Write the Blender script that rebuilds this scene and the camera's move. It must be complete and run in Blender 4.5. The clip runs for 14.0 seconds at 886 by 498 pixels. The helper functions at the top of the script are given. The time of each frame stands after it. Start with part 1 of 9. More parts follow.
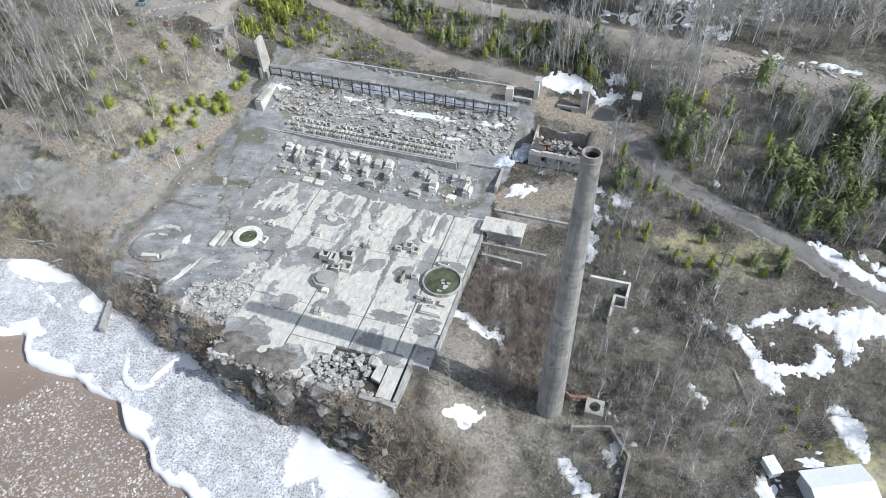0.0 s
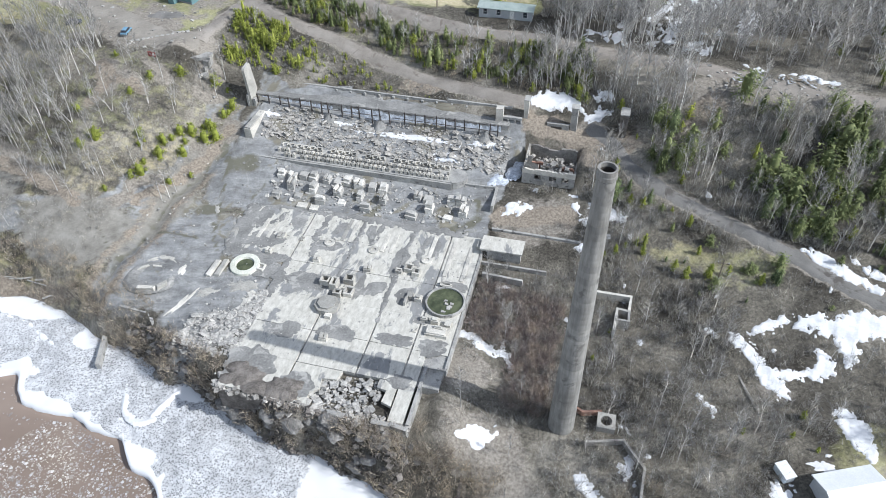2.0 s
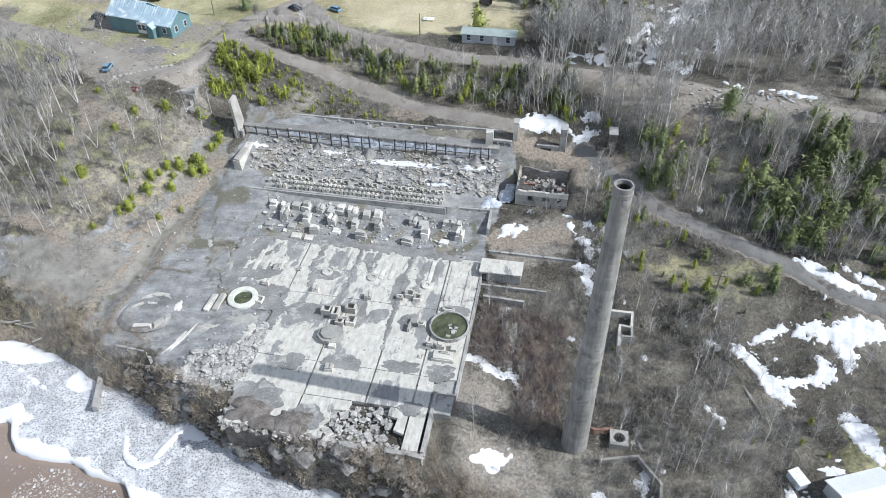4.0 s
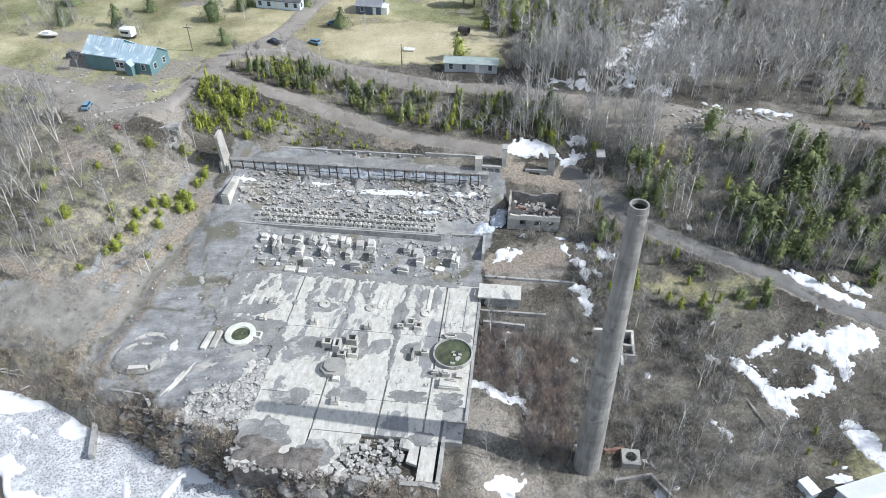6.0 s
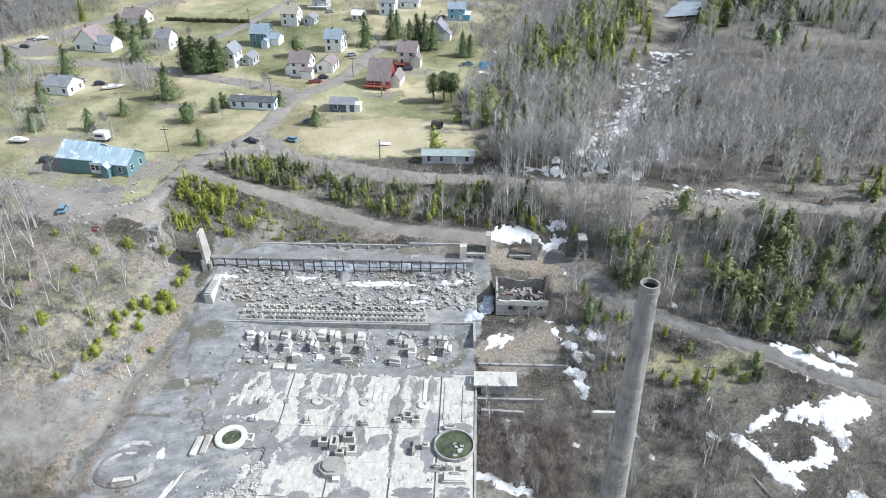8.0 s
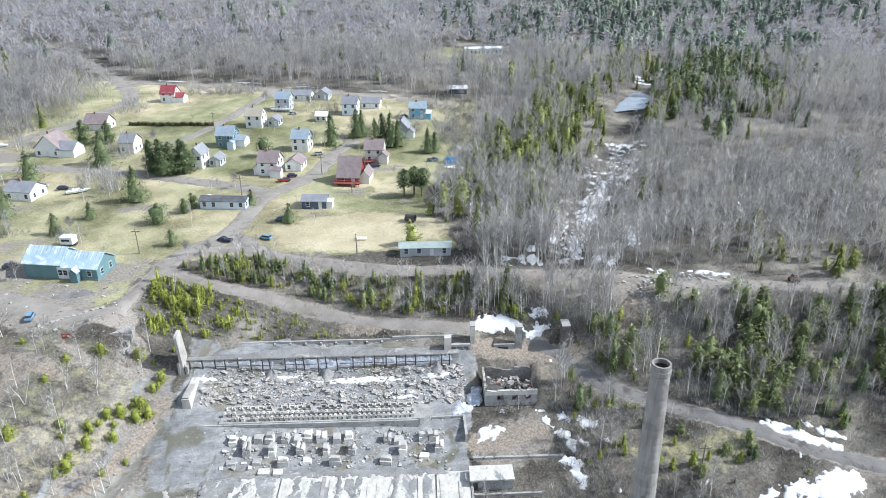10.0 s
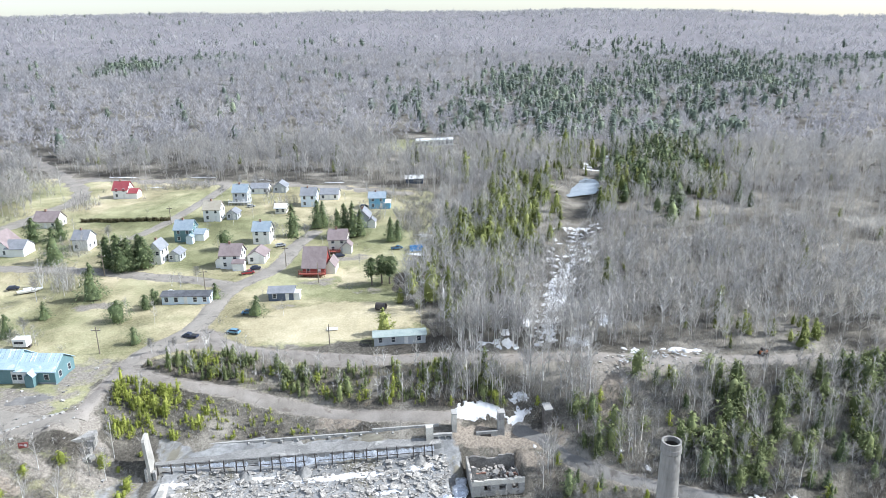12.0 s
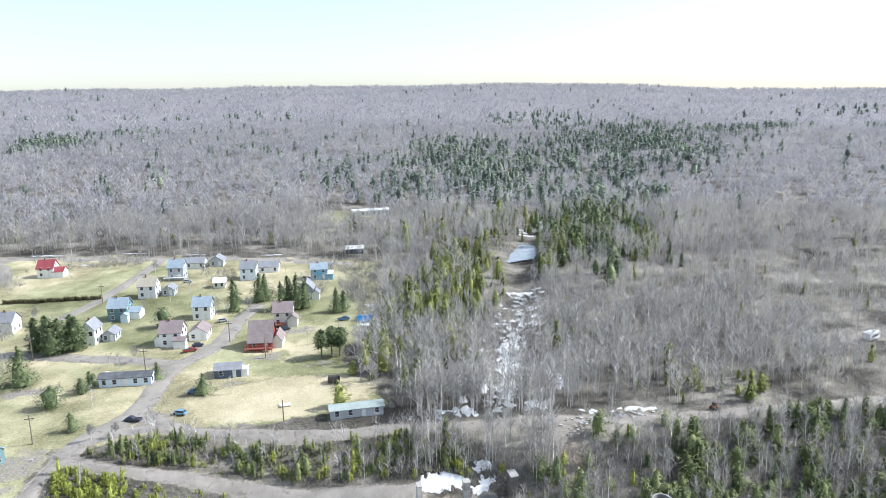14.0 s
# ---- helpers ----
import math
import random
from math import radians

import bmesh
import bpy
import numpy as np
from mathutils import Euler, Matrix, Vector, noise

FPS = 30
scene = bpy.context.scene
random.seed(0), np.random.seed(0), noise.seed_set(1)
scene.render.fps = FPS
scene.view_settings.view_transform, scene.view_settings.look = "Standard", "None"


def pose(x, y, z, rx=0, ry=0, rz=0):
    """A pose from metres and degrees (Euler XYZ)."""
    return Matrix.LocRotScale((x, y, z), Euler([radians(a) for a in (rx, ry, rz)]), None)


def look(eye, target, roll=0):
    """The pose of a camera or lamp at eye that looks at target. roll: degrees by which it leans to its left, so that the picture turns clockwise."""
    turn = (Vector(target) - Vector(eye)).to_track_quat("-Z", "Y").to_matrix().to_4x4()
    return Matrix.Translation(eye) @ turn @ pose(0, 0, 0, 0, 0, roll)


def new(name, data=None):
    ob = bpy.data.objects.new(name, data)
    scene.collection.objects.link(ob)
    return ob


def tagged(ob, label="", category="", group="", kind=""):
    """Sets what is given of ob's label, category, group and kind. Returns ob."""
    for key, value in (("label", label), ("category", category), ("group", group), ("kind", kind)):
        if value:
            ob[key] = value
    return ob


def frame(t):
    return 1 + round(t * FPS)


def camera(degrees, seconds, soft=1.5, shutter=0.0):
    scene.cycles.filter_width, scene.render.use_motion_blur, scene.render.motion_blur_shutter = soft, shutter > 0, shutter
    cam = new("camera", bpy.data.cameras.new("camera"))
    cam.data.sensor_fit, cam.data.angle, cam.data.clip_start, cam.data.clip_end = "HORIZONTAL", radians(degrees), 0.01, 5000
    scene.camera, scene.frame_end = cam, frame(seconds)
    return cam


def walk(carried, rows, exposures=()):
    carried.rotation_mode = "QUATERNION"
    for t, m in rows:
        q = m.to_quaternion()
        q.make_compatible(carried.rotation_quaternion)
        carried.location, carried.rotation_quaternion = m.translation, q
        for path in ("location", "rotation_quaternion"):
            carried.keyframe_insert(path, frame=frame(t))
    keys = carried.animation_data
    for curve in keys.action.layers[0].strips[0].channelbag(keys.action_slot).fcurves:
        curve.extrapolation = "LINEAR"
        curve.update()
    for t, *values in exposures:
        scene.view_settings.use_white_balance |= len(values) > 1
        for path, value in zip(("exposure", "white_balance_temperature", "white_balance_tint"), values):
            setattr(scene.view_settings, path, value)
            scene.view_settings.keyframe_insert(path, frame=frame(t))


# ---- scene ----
cam = camera(63.7, 14.0, soft=0.5)
PATH = [
    (0, (-11.276, -59.861, 93.297), (-11.379, -58.454, 91.88), -1.0),
    (0.5, (-12.55, -59.949, 93.299), (-12.637, -58.532, 91.891), -1.0),
    (1, (-13.862, -60.036, 93.268), (-13.93, -58.608, 91.87), -1.0),
    (1.5, (-15.225, -60.062, 93.218), (-15.27, -58.621, 91.831), -0.9),
    (2, (-16.634, -60.127, 93.165), (-16.653, -58.674, 91.79), -0.8),
    (2.5, (-18.053, -60.159, 93.124), (-18.048, -58.696, 91.761), -0.7),
    (3, (-19.466, -60.153, 93.099), (-19.439, -58.678, 91.749), -0.7),
    (5.5, (-27.005, -59.858, 92.892), (-26.849, -58.331, 91.61), -0.6),
    (6, (-28.562, -59.664, 92.907), (-28.378, -58.124, 91.644), -0.5),
    (6.5, (-30.111, -59.464, 92.903), (-29.895, -57.89, 91.689), -0.5),
    (7, (-31.7, -59.25, 92.877), (-31.45, -57.643, 91.713), -0.5),
    (7.5, (-33.36, -59.031, 92.834), (-33.069, -57.394, 91.722), -0.4),
    (8, (-34.962, -58.755, 92.752), (-34.63, -57.091, 91.693), -0.4),
    (10.5, (-42.767, -56.952, 92.095), (-42.229, -55.185, 91.328), -0.6),
    (11, (-44.263, -56.45, 91.995), (-43.681, -54.672, 91.289), -0.7),
    (11.5, (-45.702, -55.917, 91.864), (-45.078, -54.131, 91.217), -0.8),
    (12, (-47.17, -55.294, 91.739), (-46.502, -53.506, 91.141), -0.8),
    (12.5, (-48.581, -54.657, 91.64), (-47.868, -52.872, 91.089), -1.0),
    (13, (-49.905, -54.015, 91.604), (-49.143, -52.237, 91.097), -1.1),
    (13.5, (-51.338, -53.493, 91.492), (-50.523, -51.725, 91.032), -1.0),
    (14, (-52.859, -52.978, 91.418), (-51.984, -51.228, 91.005), -1.1),
]
UNIT = 1.3      # estimated metres per layout unit; layout, fitted to the camera's view, is scaled last
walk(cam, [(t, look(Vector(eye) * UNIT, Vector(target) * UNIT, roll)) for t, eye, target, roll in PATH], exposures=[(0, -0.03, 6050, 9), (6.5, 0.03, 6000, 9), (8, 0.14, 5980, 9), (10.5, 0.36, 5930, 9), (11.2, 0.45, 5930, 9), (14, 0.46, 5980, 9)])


# ---- world, sun, exposure ----
SUN_AZ = math.degrees(math.atan2(0.96, -0.28))      # clockwise from +y
SUN_EL = 41.0
world = bpy.data.worlds.new("sky")
scene.world = world
world.use_nodes = True
wn = world.node_tree
sky = wn.nodes.new("ShaderNodeTexSky")
sky.sky_type = "NISHITA"
sky.sun_disc = False
sky.sun_elevation = radians(SUN_EL)
sky.sun_rotation = radians(SUN_AZ)
sky.air_density, sky.dust_density, sky.ozone_density = 1.0, 1.0, 1.0
hazy = wn.nodes.new("ShaderNodeMix")
hazy.data_type, hazy.blend_type = "RGBA", "ADD"
hazy.inputs[0].default_value = 1.0
hazy.inputs[7].default_value = (1.7, 1.66, 1.57, 1)          # thin white haze over the whole sky
pale = wn.nodes.new("ShaderNodeHueSaturation")               # the haze takes most of the sky's colour
pale.inputs["Saturation"].default_value = 0.85
wn.links.new(sky.outputs[0], pale.inputs["Color"])
wn.links.new(pale.outputs[0], hazy.inputs[6])
wn.links.new(hazy.outputs[2], wn.nodes["Background"].inputs[0])
wn.nodes["Background"].inputs[1].default_value = 0.12
sun_data = bpy.data.lights.new("sun", "SUN")
sun_data.energy = 4.6
sun_data.angle = radians(0.6)
sun_data.color = (1.0, 0.975, 0.94)
sun = new("sun", sun_data)
sv = Vector((0.96 * math.cos(radians(SUN_EL)), -0.28 * math.cos(radians(SUN_EL)), math.sin(radians(SUN_EL))))
sun.matrix_world = look(sv * 300, (0, 0, 0))



# ---- materials ----
def ramp_node(nt, stops):
    r = nt.nodes.new("ShaderNodeValToRGB")
    els = r.color_ramp.elements
    while len(els) < len(stops):
        els.new(0.5)
    for e, (p, c) in zip(els, stops):
        e.position, e.color = p, (*c, 1) if len(c) == 3 else c
    return r


def noise_node(nt, scale, detail=5.0, rough=0.55, vec=None, distort=0.0):
    n = nt.nodes.new("ShaderNodeTexNoise")
    n.inputs["Scale"].default_value, n.inputs["Detail"].default_value = scale, detail
    n.inputs["Roughness"].default_value, n.inputs["Distortion"].default_value = rough, distort
    if vec is not None:
        nt.links.new(vec, n.inputs["Vector"])
    return n


def mix_node(nt, fac, a, b, mode="MIX"):
    m = nt.nodes.new("ShaderNodeMix")
    m.data_type, m.blend_type = "RGBA", mode
    for sock, val in ((m.inputs[0], fac), (m.inputs[6], a), (m.inputs[7], b)):
        if isinstance(val, (int, float)):
            sock.default_value = val
        elif isinstance(val, tuple):
            sock.default_value = (*val, 1)
        else:
            nt.links.new(val, sock)
    return m.outputs[2]


def math_node(nt, op, a, b=0.0, clamp=False):
    m = nt.nodes.new("ShaderNodeMath")
    m.operation, m.use_clamp = op, clamp
    for sock, val in zip(m.inputs, (a, b)):
        if isinstance(val, (int, float)):
            sock.default_value = val
        else:
            nt.links.new(val, sock)
    return m.outputs[0]


def start(name, rough=0.85, metal=0.0):
    m = bpy.data.materials.new(name)
    m.use_nodes = True
    nt = m.node_tree
    p = nt.nodes["Principled BSDF"]
    p.inputs["Roughness"].default_value, p.inputs["Metallic"].default_value = rough, metal
    tc = nt.nodes.new("ShaderNodeTexCoord")
    return m, nt, p, tc.outputs["Object"]


def bump(nt, p, height_out, strength, dist):
    b = nt.nodes.new("ShaderNodeBump")
    b.inputs["Strength"].default_value, b.inputs["Distance"].default_value = strength, dist
    nt.links.new(height_out, b.inputs["Height"])
    nt.links.new(b.outputs[0], p.inputs["Normal"])


def surface(name, dark, light, big=0.3, fine=6.0, rough=0.85, metal=0.0, stain=None, stain_at=0.62, vary="", relief=0.02, streak=False, spread=1.0):
    """A weathered surface: two scales of noise between dark and light, stains past a threshold, and a tint per piece."""
    m, nt, p, vec = start(name, rough, metal)
    n1 = noise_node(nt, big, 6, 0.6, vec)
    v2 = vec
    if streak:
        mp = nt.nodes.new("ShaderNodeMapping")
        mp.inputs["Scale"].default_value = (1, 1, 0.12)
        nt.links.new(vec, mp.inputs["Vector"])
        v2 = mp.outputs[0]
    n2 = noise_node(nt, fine, 4, 0.6, v2)
    f = math_node(nt, "ADD", math_node(nt, "MULTIPLY", n1.outputs[0], 0.55), math_node(nt, "MULTIPLY", n2.outputs[0], 0.45))
    r = ramp_node(nt, [(0.40, dark), (0.60, light)])
    nt.links.new(f, r.inputs[0])
    col = r.outputs[0]
    if stain:
        n3 = noise_node(nt, big * 1.7, 7, 0.62, vec, 0.6)
        rs = ramp_node(nt, [(stain_at - 0.03, (0, 0, 0)), (stain_at + 0.04, (1, 1, 1))])
        nt.links.new(n3.outputs[0], rs.inputs[0])
        col = mix_node(nt, rs.outputs[0], col, stain)
    if vary:
        src = nt.nodes.new("ShaderNodeObjectInfo").outputs["Random"] if vary == "object" else nt.nodes.new("ShaderNodeNewGeometry").outputs["Random Per Island"]
        rv = ramp_node(nt, [(0.0, (1 - 0.34 * spread,) * 3), (1.0, (1 + 0.3 * spread, 1 + 0.28 * spread, 1 + 0.25 * spread))])
        nt.links.new(src, rv.inputs[0])
        col = mix_node(nt, 1.0, col, rv.outputs[0], "MULTIPLY")
    nt.links.new(col, p.inputs["Base Color"])
    if relief:
        bump(nt, p, n2.outputs[0], 0.6, relief)
    return m


def foliage(name, stops, rough=0.75, grove=0.12, airy=False, depth=1.0):
    """Leaves or twigs with a colour of its own for every clump."""
    m, nt, p, vec = start(name, rough)
    r = ramp_node(nt, stops)
    nt.links.new(nt.nodes.new("ShaderNodeNewGeometry").outputs["Random Per Island"], r.inputs[0])
    n = noise_node(nt, grove, 6, 0.72, vec)
    rr = ramp_node(nt, [(0.32, (1 - 0.38 * depth, 1 - 0.37 * depth, 1 - 0.32 * depth)), (0.5, (1.0, 1.0, 1.0)), (0.68, (1 + 0.32 * depth, 1 + 0.28 * depth, 1 + 0.16 * depth))])
    nt.links.new(n.outputs[0], rr.inputs[0])
    col = mix_node(nt, 1.0, r.outputs[0], rr.outputs[0], "MULTIPLY")
    nt.links.new(col, p.inputs["Base Color"])
    p.inputs["Specular IOR Level"].default_value = 0.2
    if airy:
        # a spray of fine twigs lets light through and shades softly, like a crown and not like a sheet
        up = nt.nodes.new("ShaderNodeVectorMath")
        up.inputs[1].default_value = (0, 0, 1.6)
        nt.links.new(nt.nodes.new("ShaderNodeNewGeometry").outputs["Normal"], up.inputs[0])
        nrm = nt.nodes.new("ShaderNodeVectorMath")
        nrm.operation = "NORMALIZE"
        nt.links.new(up.outputs[0], nrm.inputs[0])
        nt.links.new(nrm.outputs[0], p.inputs["Normal"])
        tl = nt.nodes.new("ShaderNodeBsdfTranslucent")
        nt.links.new(col, tl.inputs["Color"])
        mx = nt.nodes.new("ShaderNodeMixShader")
        mx.inputs[0].default_value = 0.45
        nt.links.new(p.outputs[0], mx.inputs[1])
        nt.links.new(tl.outputs[0], mx.inputs[2])
        nt.links.new(mx.outputs[0], nt.nodes["Material Output"].inputs["Surface"])
    return m


M_CONC = surface("weathered_concrete", (0.36, 0.35, 0.32), (0.60, 0.58, 0.53), 0.35, 5, 0.88, stain=(0.24, 0.235, 0.225), stain_at=0.66, vary="object")
def floor_concrete():
    """Pale concrete streaked along the fall of the floor, with hard-edged dark stains of silt."""
    m, nt, p, vec = start("mill_floor_concrete", 0.88)
    mp = nt.nodes.new("ShaderNodeMapping")
    mp.inputs["Scale"].default_value = (1.0, 0.45, 1.0)
    nt.links.new(vec, mp.inputs["Vector"])
    n1 = noise_node(nt, 0.21, 9, 0.62, mp.outputs[0], 0.35)
    n2 = noise_node(nt, 1.3, 9, 0.72, mp.outputs[0])
    n3 = noise_node(nt, 9.0, 5, 0.7, vec)
    base = ramp_node(nt, [(0.36, (0.37, 0.356, 0.31)), (0.48, (0.52, 0.50, 0.445)), (0.62, (0.67, 0.65, 0.59))])
    nt.links.new(math_node(nt, "ADD", math_node(nt, "MULTIPLY", n2.outputs[0], 0.7), math_node(nt, "MULTIPLY", n3.outputs[0], 0.3)), base.inputs[0])
    dark = ramp_node(nt, [(0.3, (0.21, 0.21, 0.207)), (0.7, (0.32, 0.32, 0.313))])
    nt.links.new(n2.outputs[0], dark.inputs[0])
    edge = ramp_node(nt, [(0.535, (0, 0, 0)), (0.56, (1, 1, 1))])
    nt.links.new(n1.outputs[0], edge.inputs[0])
    nt.links.new(mix_node(nt, edge.outputs[0], base.outputs[0], dark.outputs[0]), p.inputs["Base Color"])
    bump(nt, p, n3.outputs[0], 0.5, 0.02)
    return m


M_FLOOR = floor_concrete()
M_CONC_OLD = surface("grey_old_concrete", (0.26, 0.255, 0.245), (0.46, 0.45, 0.42), 0.5, 6, 0.9, stain=(0.16, 0.155, 0.15), stain_at=0.62)
M_STACK = surface("chimney_concrete", (0.20, 0.193, 0.178), (0.35, 0.342, 0.32), 0.16, 2.2, 0.9, stain=(0.16, 0.154, 0.142), stain_at=0.60, vary="object", streak=True, spread=0.3)
# black of the sooty flue, also the painted shade of openings
M_SOOT_SHADE = surface("soot_and_painted_shade", (0.05, 0.045, 0.04), (0.10, 0.09, 0.08), 1.0, 6, 0.95)
M_RUBBLE = surface("broken_concrete", (0.27, 0.265, 0.25), (0.54, 0.525, 0.495), 0.6, 5, 0.92, vary="island")
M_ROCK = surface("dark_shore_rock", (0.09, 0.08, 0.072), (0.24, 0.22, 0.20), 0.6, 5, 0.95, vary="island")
M_RUBBLE_D = surface("dark_rubble", (0.20, 0.19, 0.175), (0.50, 0.48, 0.445), 0.6, 5, 0.92, vary="island")
M_SILT = surface("grey_mill_silt", (0.17, 0.168, 0.16), (0.31, 0.305, 0.29), 0.25, 3, 0.9, stain=(0.40, 0.39, 0.365), stain_at=0.6)
# the blue-grey of shaded snow and ice is put into this colour
M_DRIFT = surface("shade_blue_wall_ice", (0.30, 0.33, 0.38), (0.78, 0.82, 0.88), 1.2, 6, 0.6, relief=0.05)
M_SNOW = surface("old_snow", (0.70, 0.708, 0.72), (0.82, 0.822, 0.828), 0.5, 4, 0.75, relief=0.06)
M_ROAD = surface("gravel_road", (0.21, 0.19, 0.165), (0.33, 0.30, 0.265), 0.25, 7, 0.95, stain=(0.19, 0.165, 0.14), stain_at=0.6)
M_ASPHALT = surface("worn_asphalt", (0.225, 0.205, 0.175), (0.34, 0.312, 0.27), 0.2, 6, 0.92, stain=(0.17, 0.155, 0.135), stain_at=0.6)
M_TRACK = surface("packed_grey_track", (0.15, 0.145, 0.135), (0.24, 0.23, 0.215), 0.2, 6, 0.92, stain=(0.11, 0.10, 0.09), stain_at=0.6)
M_BRICK = surface("crumbled_brick", (0.22, 0.12, 0.09), (0.38, 0.24, 0.18), 0.8, 8, 0.92)
M_STEEL = surface("dark_rusted_steel", (0.05, 0.045, 0.045), (0.10, 0.085, 0.075), 1.0, 8, 0.8)
M_BARK = foliage("pale_bark", [(0.0, (0.36, 0.345, 0.33)), (0.5, (0.58, 0.56, 0.535)), (1.0, (0.80, 0.78, 0.75))], grove=0.3)
M_BIRCH = foliage("white_birch_bark", [(0.0, (0.58, 0.56, 0.53)), (1.0, (0.84, 0.82, 0.79))])
M_TWIG = foliage("bare_twigs", [(0.0, (0.21, 0.203, 0.186)), (0.6, (0.345, 0.336, 0.312)), (1.0, (0.50, 0.48, 0.46))], airy=True, grove=0.35, depth=1.6)
# distance haze put into the base colour: paler and more lavender
M_FARTWIG = foliage("haze_toned_woods", [(0.0, (0.43, 0.418, 0.43)), (0.6, (0.475, 0.46, 0.472)), (1.0, (0.53, 0.515, 0.525))], grove=0.02, airy=True, depth=0.7)
M_BRUSH = foliage("winter_brush", [(0.0, (0.16, 0.147, 0.128)), (0.5, (0.34, 0.323, 0.292)), (0.8, (0.45, 0.438, 0.408)), (1.0, (0.66, 0.65, 0.615))], grove=0.5, depth=1.8)
M_TANBRUSH = foliage("tan_shore_brush", [(0.0, (0.20, 0.165, 0.13)), (0.6, (0.39, 0.335, 0.26)), (1.0, (0.58, 0.52, 0.43))], grove=0.5, depth=1.6)
M_REDBRUSH = foliage("red_brown_brush", [(0.0, (0.185, 0.142, 0.122)), (0.5, (0.33, 0.268, 0.238)), (1.0, (0.48, 0.43, 0.40))], grove=0.5, depth=1.8)
M_PALEWOOD = foliage("pale_stems", [(0.0, (0.38, 0.362, 0.335)), (0.6, (0.49, 0.47, 0.443)), (1.0, (0.70, 0.68, 0.65))], grove=0.035, airy=True, depth=1.1)
M_PALETWIG = foliage("pale_twigs", [(0.0, (0.33, 0.318, 0.30)), (0.6, (0.45, 0.435, 0.412)), (1.0, (0.58, 0.562, 0.535))], grove=0.035, airy=True, depth=1.1)
M_NEEDLE = foliage("spruce_needles", [(0.0, (0.055, 0.075, 0.036)), (0.5, (0.115, 0.15, 0.07)), (1.0, (0.24, 0.28, 0.135))], grove=0.5)
M_CEDAR = foliage("young_cedar_needles", [(0.0, (0.12, 0.145, 0.025)), (0.6, (0.25, 0.285, 0.055)), (1.0, (0.42, 0.44, 0.11))], grove=0.3)
M_CREEK = foliage("creekside_cedar_needles", [(0.0, (0.08, 0.10, 0.03)), (0.5, (0.18, 0.205, 0.06)), (1.0, (0.34, 0.36, 0.12))], grove=0.15)
M_SLOPE = foliage("slope_needles", [(0.0, (0.078, 0.096, 0.04)), (0.5, (0.16, 0.19, 0.078)), (1.0, (0.29, 0.32, 0.145))], grove=0.3)
# paler and bluer than the near needles: distance haze painted in
M_FARNEEDLE = foliage("haze_toned_conifers", [(0.0, (0.12, 0.15, 0.12)), (0.6, (0.175, 0.212, 0.162)), (1.0, (0.25, 0.29, 0.205))], grove=0.02)

# ---- the lie of the land, in the mill's own axes: a along its back wall, b up the bluff ----
OX, OY, TURN = -10.1, 36.7, -14.0
CT, ST = math.cos(radians(TURN)), math.sin(radians(TURN))


def to_mill(x, y):
    dx, dy = x - OX, y - OY
    return dx * CT + dy * ST, dy * CT - dx * ST


def to_world(a, b):
    return OX + a * CT - b * ST, OY + a * ST + b * CT


KA = np.array([-110, -80, -60, -30, 0, 15, 35, 60.0])
KB = np.array([-60, -45, -30, -10, 0, 12, 22, 28, 36, 44, 52, 70.0])
KZ = np.array([
    [-9, -9, -9, -9, -7, -3, -1, -1],
    [-8, -7, -5, -2.2, -0.9, -1.2, -0.6, -0.5],
    [-1, 1.5, 2.9, 2.6, 2.5, 0.1, 0, -0.3],
    [8, 8, 3.7, 3.4, 2.2, 1.2, 1.3, 2],
    [13, 12.5, 4.6, 3.9, 3.6, 3.6, 4.5, 6],
    [17, 16.5, 8, 6.5, 6, 6.8, 8, 9],
    [20, 20, 10.5, 9, 9.5, 10, 12, 13],
    [20.5, 20.5, 14.5, 13.2, 14, 11.5, 15, 16.5],
    [20.5, 20.8, 18, 14.3, 16.5, 17, 19.5, 19.5],
    [20.5, 20.8, 20, 18.3, 21.3, 20.8, 21.2, 20.5],
    [21, 21, 21.3, 21.8, 22, 21.6, 21.4, 21],
    [21.5, 22, 22.2, 22, 22, 21.2, 20.4, 20.6]])


def knots(a, b):
    a, b = np.asarray(a, float), np.asarray(b, float)
    i = np.clip(np.searchsorted(KA, a) - 1, 0, len(KA) - 2)
    j = np.clip(np.searchsorted(KB, b) - 1, 0, len(KB) - 2)
    u = np.clip((a - KA[i]) / (KA[i + 1] - KA[i]), 0, 1)
    v = np.clip((b - KB[j]) / (KB[j + 1] - KB[j]), 0, 1)
    u = u * 0.4 + 0.6 * u * u * (3 - 2 * u)
    v = v * 0.6 + 0.4 * v * v * (3 - 2 * v)
    return ((KZ[j, i] * (1 - u) + KZ[j, i + 1] * u) * (1 - v) + (KZ[j + 1, i] * (1 - u) + KZ[j + 1, i + 1] * u) * v)


def ramp(t, lo, hi):
    t = np.clip((t - lo) / (hi - lo), 0, 1)
    return t * t * (3 - 2 * t)


def waves(x, y, s):
    """A cheap rolling unevenness of about unit height and wavelength s."""
    return (np.sin(x / s * 6.1 + 1.3 * np.sin(y / s * 3.7)) * np.sin(y / s * 5.3 + 1.1 * np.sin(x / s * 4.1 + 2))
            + 0.5 * np.sin(x / s * 13.7 + y / s * 5.1) * np.sin(y / s * 12.1 - x / s * 4.3)) * 0.6


SHORE_A = np.array([-190, -120, -88, -81, -72, -66, -61, -56, -51, -47, -45, -42.5, -34, -29, -24, -20, -16.5, -11.5, -7, 0, 8, 16, 24, 60.0])
